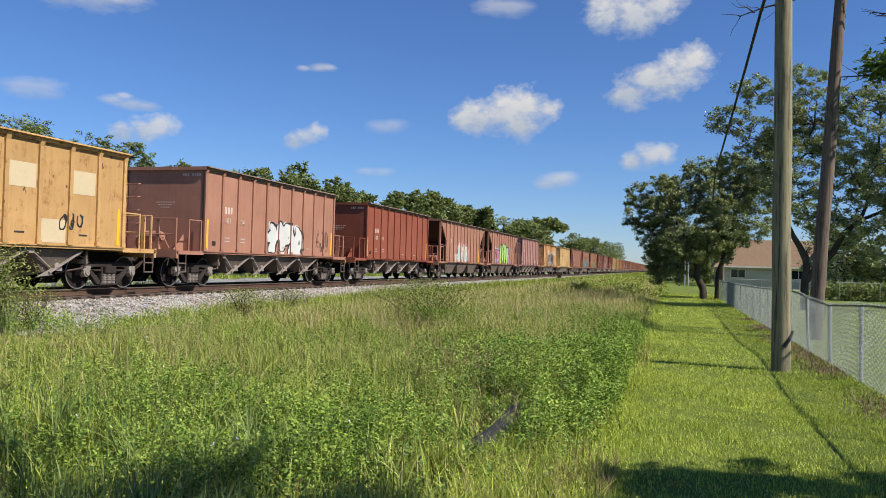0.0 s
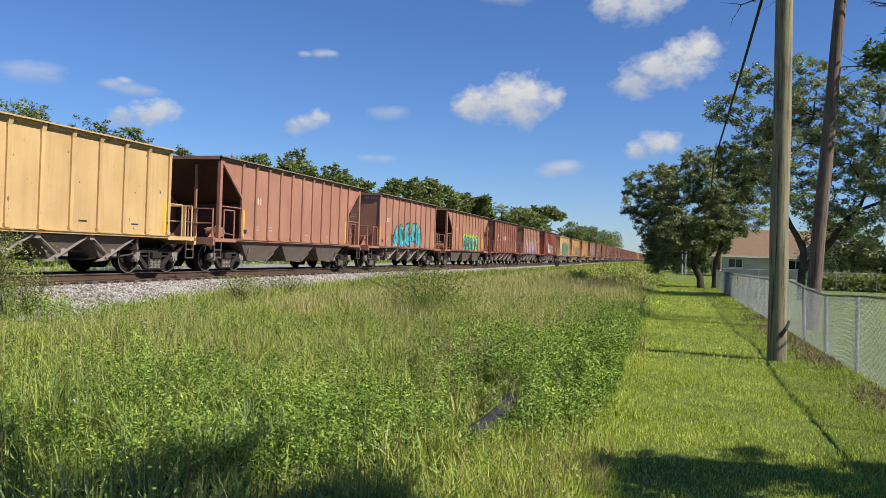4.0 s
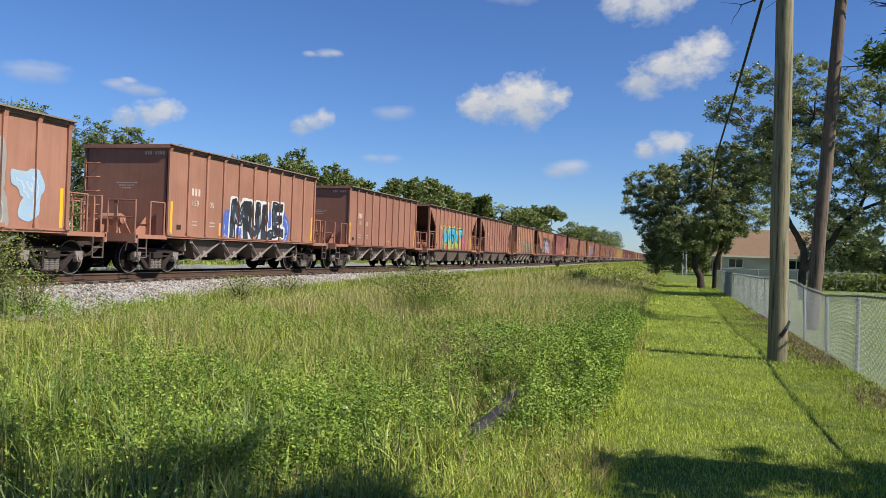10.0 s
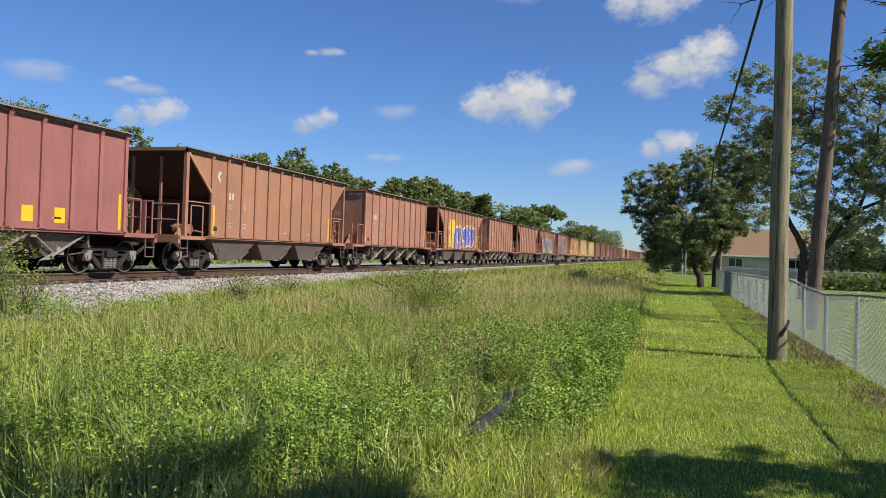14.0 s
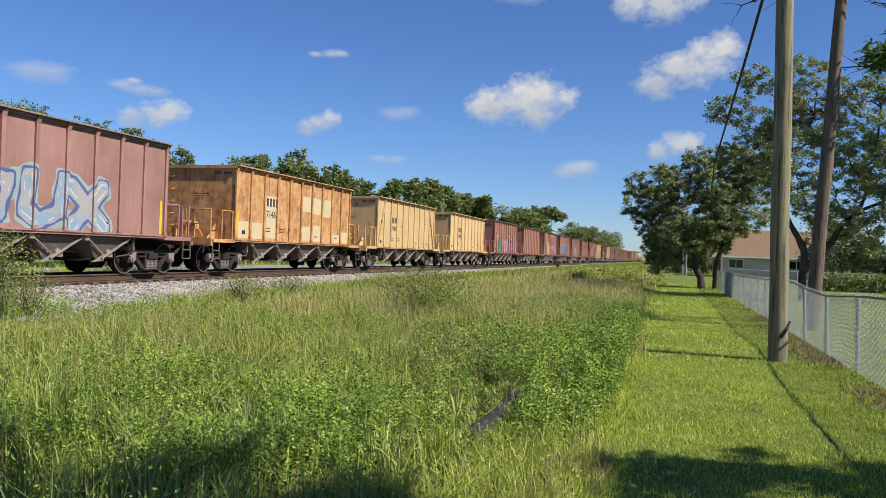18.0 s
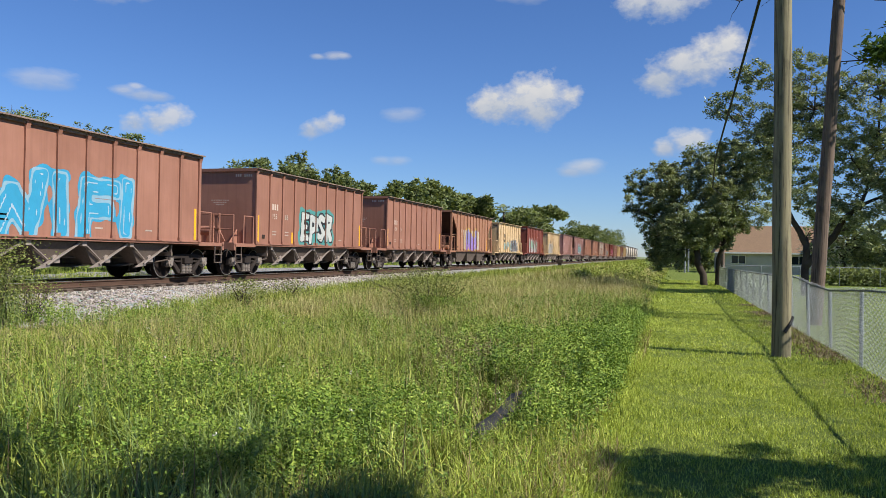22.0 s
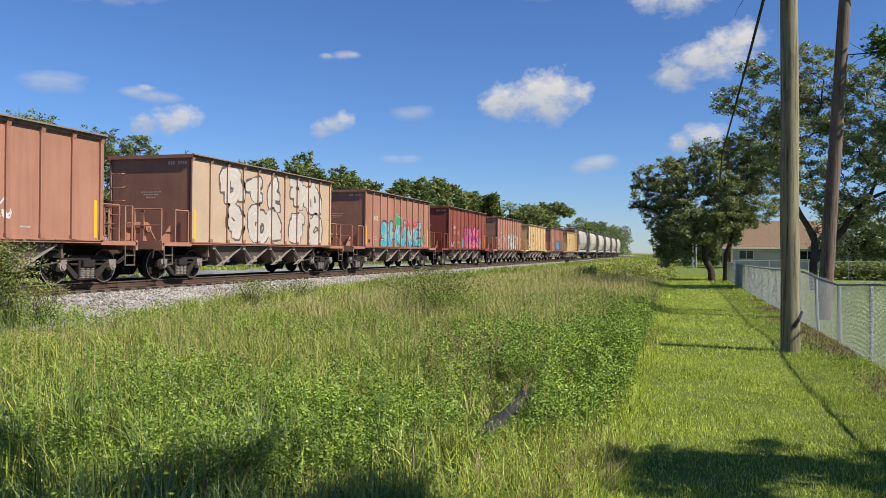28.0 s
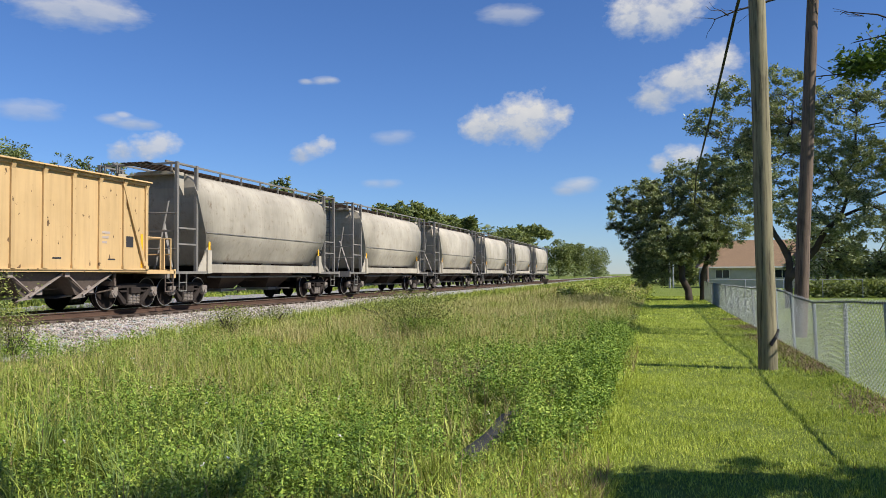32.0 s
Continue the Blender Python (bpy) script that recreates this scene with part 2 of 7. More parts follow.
def piece(name, me, mat, parent, at=None, label=""):
    """One mesh object under a thing or a part, with its own material on a shared mesh."""
    ob = new(name, me)
    if not me.materials:
        me.materials.append(None)
    ob.material_slots[0].link = "OBJECT"
    ob.material_slots[0].material = mat
    if parent:
        ob.parent = parent
    if at is not None:
        ob.matrix_basis = at if isinstance(at, Matrix) else Matrix.Translation(at)
    if label:
        ob["label"] = label
    return ob


def part(name, bm, mat, parent, label="", bevel=0.0, at=None, smooth=False):
    me = finish(bm, name, bevel)
    if smooth:
        me.polygons.foreach_set("use_smooth", [True] * len(me.polygons))
    me.materials.append(mat)
    ob = new(name, me)
    if parent:
        ob.parent = parent
    if at is not None:
        ob.matrix_basis = at
    if label:
        ob["label"] = label
    return ob


# ---- ground, ballast, track ----
RAIL_Z, TRACK_X = 0.745, -15.53


def ground_z(x, y):
    """Height of the ground: the lawn at 0, a shallow dip in the rough grass, a rise to the line's bank."""
    x, y = np.asarray(x, dtype=float), np.asarray(y, dtype=float)
    dip = -0.10 * np.exp(-((x + 4.5) / 2.6) ** 2)
    bank = 0.06 * (1 / (1 + np.exp(np.clip((x + 11.3) / 0.5, -50, 50))))
    wave = 0.03 * np.sin(x * 1.1 + 0.4 * y) * np.sin(y * 0.45 + 1.3)
    near = np.clip((200 - np.hypot(x, y)) / 150, 0, 1)
    return (dip + wave * (x < -0.6)) * near + bank


def build_ground():
    xs = np.concatenate([np.array([-4000, -1500, -600, -250, -120, -70, -45, -32, -25, -21]), np.arange(-19, 5.01, 0.4),
                         np.array([7, 10, 15, 22, 32, 50, 90, 180, 400, 1000, 2500, 4000])])
    ys = np.concatenate([np.array([-4000, -1500, -500, -200, -90, -45, -25, -14, -8]), np.arange(-4, 40, 0.5),
                         np.array([43, 47, 52, 58, 66, 76, 90, 110, 140, 190, 260, 360, 500, 800, 1300, 2500, 4500])])
    gx, gy = np.meshgrid(xs, ys)
    v = np.stack([gx.ravel(), gy.ravel(), ground_z(gx, gy).ravel()], 1)
    nx, ny = len(xs), len(ys)
    i = (np.arange(ny - 1)[:, None] * nx + np.arange(nx - 1)[None]).ravel()
    me = mesh_np("ground", v, [np.stack([i, i + 1, i + nx + 1, i + nx], 1)])
    m, nt, b = material("grassy_ground")
    vec = coords(nt)
    big, mid, fine = noise_of(nt, vec, 0.12, 5), noise_of(nt, vec, 1.3, 6), noise_of(nt, vec, 28, 6, 0.75)
    green = ramp(nt, mid, [(0.3, (0.10, 0.145, 0.024)), (0.55, (0.17, 0.225, 0.04)), (0.75, (0.24, 0.275, 0.065))])
    c = mixed(nt, ramp(nt, big, [(0.4, (0, 0, 0)), (0.7, (0.6, 0.6, 0.6))]), green, (0.17, 0.20, 0.05))
    c = mixed(nt, ramp(nt, fine, [(0.35, (0.7, 0.7, 0.7)), (0.6, (0, 0, 0))]), c, (0.07, 0.08, 0.025))
    # soil and thatch with shade painted in under rough grass, mown turf beside it
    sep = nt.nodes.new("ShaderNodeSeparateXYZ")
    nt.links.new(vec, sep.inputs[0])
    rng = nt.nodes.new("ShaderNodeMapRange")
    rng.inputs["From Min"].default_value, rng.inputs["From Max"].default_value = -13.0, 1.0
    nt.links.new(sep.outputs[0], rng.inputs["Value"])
    soil_shade = ramp(nt, rng.outputs[0], [(0.02, (0, 0, 0)), (0.08, (1, 1, 1)), (0.86, (1, 1, 1)), (0.90, (0, 0, 0))])
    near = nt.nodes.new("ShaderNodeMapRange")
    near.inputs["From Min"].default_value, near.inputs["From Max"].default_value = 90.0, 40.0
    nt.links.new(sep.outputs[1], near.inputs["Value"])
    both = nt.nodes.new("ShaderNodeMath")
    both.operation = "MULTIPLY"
    nt.links.new(soil_shade, both.inputs[0])
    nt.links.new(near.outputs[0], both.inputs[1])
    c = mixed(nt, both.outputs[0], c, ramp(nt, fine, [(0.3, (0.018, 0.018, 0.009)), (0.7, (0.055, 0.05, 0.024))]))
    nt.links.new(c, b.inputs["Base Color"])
    b.inputs["Roughness"].default_value = 0.95
    b.inputs["Specular IOR Level"].default_value = 0.1
    bump(nt, b, fine, 0.8, 0.05)
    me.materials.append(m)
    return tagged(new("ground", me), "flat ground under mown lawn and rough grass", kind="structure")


build_ground()


def build_track():
    m, nt, b = material("grey_ballast")
    vec = coords(nt)
    vo = node(nt, "TexVoronoi", Scale=14.0)
    nt.links.new(vec, vo.inputs["Vector"])
    big = noise_of(nt, vec, 0.6, 4)
    c = mixed(nt, 0.75, ramp(nt, big, [(0.3, (0.20, 0.178, 0.152)), (0.7, (0.32, 0.29, 0.255))]), vo.outputs["Color"], "SOFT_LIGHT")
    sat = nt.nodes.new("ShaderNodeHueSaturation")
    sat.inputs["Saturation"].default_value = 0.45
    nt.links.new(c, sat.inputs["Color"])
    nt.links.new(sat.outputs[0], b.inputs["Base Color"])
    b.inputs["Roughness"].default_value = 0.95
    bump(nt, b, vo.outputs["Distance"], 1.0, 0.06)
    M["ballast"] = m
    # the ballast bank, with an uneven shoulder
    prof = [(-13.5, -0.05), (-12.6, 0.25), (-8.0, 0.36), (-3.6, 0.36), (-2.7, 0.40), (-1.9, 0.50), (-1.3, 0.53), (0.0, 0.53), (1.3, 0.50), (1.75, 0.45), (2.4, 0.33), (3.0, 0.18), (3.6, 0.0)]
    ys = np.concatenate([np.array([-1000, -300, -100, -40]), np.arange(-20, 70, 0.35), np.array([75, 85, 100, 130, 180, 260, 400, 700, 1400])])
    rng = np.random.default_rng(3)
    px, pz = np.array([p[0] for p in prof]), np.array([p[1] for p in prof])
    wob = rng.normal(0, 1, (len(ys), len(prof)))
    edge = np.array([4, 3, 1, 1, 1, 0.6, 0.15, 0.1, 0.15, 0.6, 1, 1, 1])
    gx = TRACK_X + px[None] + wob * 0.05 * edge
    gz = pz[None] + rng.normal(0, 1, wob.shape) * 0.022 * edge
    gz[:, 0] = gz[:, -1] = -0.05
    v = np.stack([gx.ravel(), np.repeat(ys, len(prof)), gz.ravel()], 1)
    n = len(prof)
    i = (np.arange(len(ys) - 1)[:, None] * n + np.arange(n - 1)[None]).ravel()
    me = mesh_np("ballast_bank", v, [np.stack([i, i + 1, i + n + 1, i + n], 1)])
    me.materials.append(m)
    track = tagged(new("railway_track"), "rusty steel rails on timber ties in pale grey ballast", "railway track", kind="structure")
    bank = new("ballast_bank", me)
    bank.parent = track
    # loose stones along the near shoulder
    n_st = 18000
    y = rng.uniform(6, 48, n_st)
    u = rng.uniform(1.3, 3.7, n_st)
    s = rng.uniform(0.014, 0.034, n_st)
    base = np.array([(-1, -0.8, -0.6), (1, -0.7, -0.5), (0.9, 0.9, -0.6), (-0.8, 1, -0.5), (-0.6, -0.5, 0.8), (0.7, -0.6, 0.6), (0.5, 0.7, 0.9), (-0.6, 0.6, 0.6)])
    quad = np.array([(0, 3, 2, 1), (4, 5, 6, 7), (0, 1, 5, 4), (1, 2, 6, 5), (2, 3, 7, 6), (3, 0, 4, 7)])
    ang = rng.uniform(0, 6.28, n_st)
    ca, sa = np.cos(ang)[:, None], np.sin(ang)[:, None]
    jit = base[None] * (1 + rng.normal(0, 0.2, (n_st, 8, 1)))
    vx = jit[:, :, 0] * ca - jit[:, :, 1] * sa
    vy = jit[:, :, 0] * sa + jit[:, :, 1] * ca
    zc = np.interp(u, px, pz) + 0.01
    vv = np.stack([TRACK_X + u[:, None] + vx * s[:, None], y[:, None] + vy * s[:, None], zc[:, None] + jit[:, :, 2] * s[:, None] * 0.8], 2).reshape(-1, 3)
    ff = (quad[None] + (np.arange(n_st) * 8)[:, None, None]).reshape(-1, 4)
    me = mesh_np("ballast_stones", vv, [ff])
    ms, nt, b = material("crushed_stone")
    geo = nt.nodes.new("ShaderNodeNewGeometry")
    nt.links.new(ramp(nt, geo.outputs["Random Per Island"], [(0, (0.11, 0.09, 0.075)), (0.5, (0.29, 0.25, 0.21)), (1, (0.47, 0.42, 0.365))]), b.inputs["Base Color"])
    b.inputs["Roughness"].default_value = 0.95
    me.materials.append(ms)
    st = tagged(new("ballast_stones", me), kind="stuff")
    st.parent = track
    for side in (-1, 1):
        x = side * 0.755
        bm = bmesh.new()
        add_prism(bm, [(x - 0.07, RAIL_Z - 0.165), (x + 0.07, RAIL_Z - 0.165), (x + 0.07, RAIL_Z - 0.15), (x + 0.012, RAIL_Z - 0.13), (x + 0.01, RAIL_Z - 0.05),
                       (x + 0.036, RAIL_Z - 0.035), (x + 0.036, RAIL_Z - 0.008), (x - 0.036, RAIL_Z - 0.008), (x - 0.036, RAIL_Z - 0.035), (x - 0.01, RAIL_Z - 0.05),
                       (x - 0.012, RAIL_Z - 0.13), (x - 0.07, RAIL_Z - 0.15)], 1, -1000, 1400)
        r = part("rail", bm, M["rail"], track, at=Matrix.Translation((TRACK_X, 0, 0)))
        bm = bmesh.new()
        add_box(bm, x - 0.032, x + 0.032, -1000, 1400, RAIL_Z - 0.008, RAIL_Z)
        part("rail_head", bm, M["railtop"], r, "bright worn rail head")
    tie = shared("tie", lambda bm: add_box(bm, -1.3, 1.3, -0.115, 0.115, -0.17, 0), 0.012)
    y = 5.0
    for k in range(240):
        piece("tie", tie, M["tie"], track, pose(TRACK_X + random.uniform(-0.04, 0.04), y, RAIL_Z - 0.168, 0, 0, random.uniform(-0.6, 0.6)))
        y += 0.53 + random.uniform(-0.02, 0.02)


build_track()


# ---- the train ----
SPEED, PITCH = 23.235, 13.55
WHEELSETS, CARS = [], []


def wheelset_mesh():
    if "wheelset" not in MESHES:
        bm = bmesh.new()
        add_bar(bm, (-0.95, 0, 0), (0.95, 0, 0), 0.17, sides=10)
        for sd in (-1, 1):
            add_disc(bm, (sd * 0.72, 0, 0), (1, 0, 0), 0.468, 0.03, 32)
            add_disc(bm, (sd * 0.785, 0, 0), (sd, 0, 0), 0.44, 0.11, 32, 0.436)
            add_disc(bm, (sd * 0.85, 0, 0), (sd, 0, 0), 0.16, 0.05, 12, 0.11)
            for k in range(3):
                a = k * 2.094
                add_disc(bm, (sd * 0.956, 0.045 * math.cos(a), 0.045 * math.sin(a)), (1, 0, 0), 0.013, 0.02, 6)
        for sd in (-1, 1):
            ring = []
            for r, x in ((0.438, 0.842), (0.43, 0.848), (0.412, 0.847), (0.408, 0.838)):
                ring.append([bm.verts.new((sd * x, r * math.cos(k * math.tau / 32), r * math.sin(k * math.tau / 32))) for k in range(32)])
            for a, b in zip(ring, ring[1:]):
                for k in range(32):
                    bm.faces.new((a[k], a[(k + 1) % 32], b[(k + 1) % 32], b[k])).material_index = 1
        me = finish(bm, "wheelset")
        me.materials.append(M["wheel"])
        me.materials.append(M["tread"])
        MESHES["wheelset"] = me
    return MESHES["wheelset"]


def bolster(bm):
    add_box(bm, -1.0, 1.0, -0.2, 0.2, 0.34, 0.62)
    add_disc(bm, (0, 0, 0.68), (0, 0, 1), 0.22, 0.14, 16)
    for sd in (-1, 1):
        add_bar(bm, (sd * 0.72, -0.45, 0.42), (sd * 0.72, 0.45, 0.42), 0.08, 0.16)


def sideframe(bm):
    """A cast frame: arched top member, diagonals down to the spring seat, columns, pedestal jaws."""
    add_prism(bm, [(-1.12, 0.54), (-0.90, 0.63), (-0.45, 0.70), (0.45, 0.70), (0.90, 0.63), (1.12, 0.54), (1.08, 0.48), (0.5, 0.56), (-0.5, 0.56), (-1.08, 0.48)], 0, -0.07, 0.07)
    for sd in (-1, 1):
        add_prism(bm, [(sd * 0.86, 0.54), (sd * 0.70, 0.54), (sd * 0.30, 0.20), (sd * 0.34, 0.09), (sd * 0.44, 0.12)], 0, -0.065, 0.065)
        add_box(bm, -0.075, 0.075, sd * 0.26 - 0.035, sd * 0.26 + 0.035, 0.16, 0.60)
        add_box(bm, -0.06, 0.06, sd * 1.06 - 0.05, sd * 1.06 + 0.05, 0.34, 0.54)
        add_box(bm, -0.06, 0.06, sd * 0.72 - 0.04, sd * 0.72 + 0.04, 0.38, 0.56)
    add_box(bm, -0.11, 0.11, -0.36, 0.36, 0.075, 0.135)
    add_box(bm, -0.02, 0.15, -0.21, 0.21, 0.40, 0.585)
    add_prism(bm, [(-0.62, 0.50), (0.62, 0.50), (0.52, 0.44), (-0.52, 0.44)], 0, -0.06, 0.06)


def spring(bm):
    """Three coils in a row, each a screw of turns round a core."""
    for y in (-0.17, 0.0, 0.17):
        add_disc(bm, (0.03, y, 0.26), (0, 0, 1), 0.05, 0.26, 8)
        for k in range(6):
            add_disc(bm, (0.03, y, 0.145 + k * 0.045), (0.15, 0, 1), 0.085, 0.026, 10)


def bearing(bm):
    add_disc(bm, (0, 0, 0), (1, 0, 0), 0.125, 0.14, 14, 0.11)
    add_disc(bm, (0.08, 0, 0), (1, 0, 0), 0.07, 0.04, 10)
    add_box(bm, -0.06, 0.06, -0.14, 0.14, 0.06, 0.17)


def truck(car, y):
    """A two-axle truck under one end of a car, at rail level."""
    tr = piece("truck", shared("bolster", bolster), M["truckm"], car, (0, y, 0.02), "grimy cast-steel truck")
    for sd in (-1, 1):
        piece("sideframe", shared("sideframe", sideframe, 0.012), M["truckm"], tr, pose(sd * 1.0, 0, 0))
        tagged(piece("spring", shared("spring", spring), M["spring"], tr, pose(sd * 1.0, 0, 0)), kind="stuff")
        for yy in (-0.8875, 0.8875):
            piece("bearing", shared("bearing", bearing), M["spring"], tr, pose(sd * 1.06, yy, 0.42, 0, 0, 0 if sd > 0 else 180))
    for yy in (-0.8875, 0.8875):
        w = new("wheelset", wheelset_mesh())
        w.parent = tr
        w.matrix_parent_inverse = Matrix.Translation((0, yy, 0.42))
        WHEELSETS.append(w)


def coupler(bm):
    add_box(bm, -0.10, 0.10, -0.50, 0.0, -0.10, 0.10)
    add_box(bm, -0.16, 0.13, -0.72, -0.48, -0.15, 0.15)
    add_disc(bm, (0.10, -0.68, 0), (0, 0, 1), 0.09, 0.26, 10)
    add_bar(bm, (0.45, -0.05, 0.2), (0.1, -0.4, 0.15), 0.03, sides=6)
    add_bar(bm, (0.3, -0.1, -0.12), (0.22, -0.55, -0.42), 0.05, sides=6)
    add_bar(bm, (0.22, -0.55, -0.42), (0.12, -0.74, -0.30), 0.05, sides=6)


def railing(bm, y0, y1):
    """Handrail along one side of an end platform."""
    for y in (y0, y1):
        add_bar(bm, (0, y, 0), (0, y, 0.98), 0.045, sides=6)
    add_bar(bm, (0, y0, 0.97), (0, y1, 0.97), 0.04, sides=6)


def cross_railing(bm):
    for x in (-0.45, 0.45):
        add_bar(bm, (x, 0, 0), (x, 0, 0.98), 0.05, sides=6)
    add_bar(bm, (-0.46, 0, 0.97), (0.46, 0, 0.97), 0.045, sides=6)
    add_bar(bm, (-0.46, 0, 0.5), (0.46, 0, 0.5), 0.04, sides=6)
    add_bar(bm, (-0.2, 0.02, 0.0), (-0.2, 0.02, 0.97), 0.11, 0.05)


def step(bm):
    for y in (-0.19, 0.19):
        add_bar(bm, (0, y, 0), (0, y, -0.55), 0.03, 0.025)
    add_bar(bm, (0, -0.19, -0.54), (0, 0.19, -0.54), 0.05, 0.03)
    add_bar(bm, (0, -0.19, -0.28), (0, 0.19, -0.28), 0.05, 0.03)


def ladder(bm, n, gap):
    for x in (-0.22, 0.22):
        add_bar(bm, (x, 0, 0), (x, 0, n * gap), 0.045, 0.03)
    for k in range(n):
        add_bar(bm, (-0.22, 0, (k + 0.5) * gap), (0.22, 0, (k + 0.5) * gap), 0.028, sides=6)


def brake_reservoir(bm):
    """Air reservoir, valve and pipes on an end platform."""
    add_disc(bm, (0.1, 0, 0.46), (1, 0, 0), 0.17, 0.62, 16)
    for x in (-0.24, 0.44):
        add_disc(bm, (x, 0, 0.46), (1, 0, 0), 0.13, 0.08, 16)
    add_bar(bm, (-0.12, 0, 0), (-0.05, 0, 0.32), 0.06, 0.10)
    add_bar(bm, (0.36, 0, 0), (0.28, 0, 0.32), 0.06, 0.10)
    add_box(bm, -0.62, -0.40, -0.12, 0.12, 0.02, 0.36)
    add_bar(bm, (-0.5, 0, 0.34), (-0.1, 0.02, 0.62), 0.035, sides=6)
    add_bar(bm, (0.5, 0, 0.46), (0.72, 0.05, 0.04), 0.035, sides=6)


def air_hose(bm):
    """A hose that hangs from the end of the train pipe."""
    pts = [(0.36, 0.1, -0.08), (0.34, -0.08, -0.12), (0.30, -0.22, -0.30), (0.25, -0.38, -0.42), (0.2, -0.55, -0.40)]
    for a, b in zip(pts, pts[1:]):
        add_bar(bm, a, b, 0.05, sides=8)
    add_box(bm, 0.14, 0.24, -0.66, -0.54, -0.46, -0.34)
    add_bar(bm, (-1.25, -0.12, -0.02), (1.25, -0.12, -0.02), 0.035, sides=6)
    for x in (-1.25, 1.25):
        add_bar(bm, (x, -0.12, -0.02), (x, -0.2, -0.26), 0.035, sides=6)


def brake_rigging(bm):
    """Rods, levers and hangers under the middle of a car."""
    for x in (-0.62, 0.62):
        add_bar(bm, (x, -3.9, 0.62), (x * 1.15, 3.9, 0.60), 0.045, sides=6)
        for y in (-2.9, -0.9, 0.9, 2.9):
            add_bar(bm, (x * 1.05, y, 0.60), (x * 1.05, y + 0.05, 0.98), 0.04)
    for y in (-3.75, 3.75):
        add_bar(bm, (-1.3, y, 0.72), (1.3, y, 0.72), 0.07, 0.12)
        for sd in (-1, 1):
            add_bar(bm, (sd * 1.28, y, 1.0), (sd * 1.22, y, 0.55), 0.06, 0.05)
            add_bar(bm, (sd * 1.22, y, 0.56), (sd * 0.7, y - 0.4, 0.42), 0.045, sides=6)


def rung(bm):
    add_bar(bm, (-0.24, 0, 0), (-0.20, -0.09, -0.03), 0.03, sides=6)
    add_bar(bm, (0.24, 0, 0), (0.20, -0.09, -0.03), 0.03, sides=6)
    add_bar(bm, (-0.21, -0.09, -0.03), (0.21, -0.09, -0.03), 0.03, sides=6)


def chute(bm):
    """One discharge bay: sloping sheets that narrow to a gate."""
    top = [(-1.30, -0.80, 0), (1.30, -0.80, 0), (1.30, 0.86, 0), (-1.30, 0.86, 0)]
    low = [(-1.08, -0.20, -0.56), (1.08, -0.20, -0.56), (1.08, 0.06, -0.56), (-1.08, 0.06, -0.56)]
    a, b = [bm.verts.new(p) for p in top], [bm.verts.new(p) for p in low]
    bm.faces.new(a)
    bm.faces.new(b[::-1])
    for i in range(4):
        bm.faces.new((a[i], b[i], b[(i + 1) % 4], a[(i + 1) % 4]))


def gate(bm):
    """The pale gate of a bay, with its lip and the strut up to the sill."""
    add_prism(bm, [(-0.55, -0.64), (0.0, -0.60), (0.10, -0.50), (-0.04, -0.54)], 0, -0.80, 0.80)
    for sd in (-1, 1):
        add_bar(bm, (sd * 1.18, -0.06, -0.56), (sd * 1.33, 0.84, -0.02), 0.055, 0.05)
        add_bar(bm, (sd * 1.34, -0.78, -0.04), (sd * 1.17, -0.02, -0.44), 0.028, 0.03)
        add_box(bm, sd * 1.33 - 0.04, sd * 1.33 + 0.04, -0.90, -0.74, -0.10, 0.02)
        add_prism(bm, [(-0.40, -0.66), (0.06, -0.62), (0.10, -0.44)], 0, min(sd * 1.12, sd * 1.16), max(sd * 1.12, sd * 1.16))
        add_disc(bm, (sd * 1.16, 0.18, -0.40), (1, 0, 0), 0.085, 0.08, 10)
        add_box(bm, sd * 1.13 - 0.05, sd * 1.13 + 0.05, 0.16, 0.36, -0.52, -0.36)
    add_bar(bm, (-1.15, 0.18, -0.40), (1.15, 0.18, -0.40), 0.06, sides=8)


def wide_bay(bm):
    """A long, low saw-tooth bay of the open-ended cars."""
    top = [(-1.36, -1.5, 0), (1.36, -1.5, 0), (1.36, 1.5, 0), (-1.36, 1.5, 0)]
    low = [(-1.14, -0.62, -0.68), (1.14, -0.62, -0.68), (1.14, 0.62, -0.68), (-1.14, 0.62, -0.68)]
    a, b = [bm.verts.new(p) for p in top], [bm.verts.new(p) for p in low]
    bm.faces.new(a)
    bm.faces.new(b[::-1])
    for i in range(4):
        bm.faces.new((a[i], b[i], b[(i + 1) % 4], a[(i + 1) % 4]))
    for sd in (-1, 1):
        add_bar(bm, (sd * 1.16, 0.62, -0.66), (sd * 1.2, 1.15, -0.36), 0.07, 0.06)


RIB_W = 0.11


def rib(bm, z0, z1):
    add_box(bm, -0.045, 0.010, -RIB_W / 2, RIB_W / 2, z0, z1)
    add_box(bm, -0.05, 0.03, -RIB_W / 2 - 0.015, RIB_W / 2 + 0.015, z0, z0 + 0.10)
    add_prism(bm, [(-0.045, z1 - 0.20), (0.010, z1 - 0.16), (0.06, z1 + 0.02), (-0.045, z1 + 0.02)], 1, -RIB_W / 2 - 0.008, RIB_W / 2 + 0.008)


def rib_places(kind):
    if kind == "open":
        return [-4.6 + 9.2 * k / 10 for k in range(11)]
    return [-4.87 + 9.74 * k / 10 for k in range(11)]


PANEL_X = 1.43
LIGHT = [M[n] for n in ("yellow", "butter", "cream", "rust", "orange")]


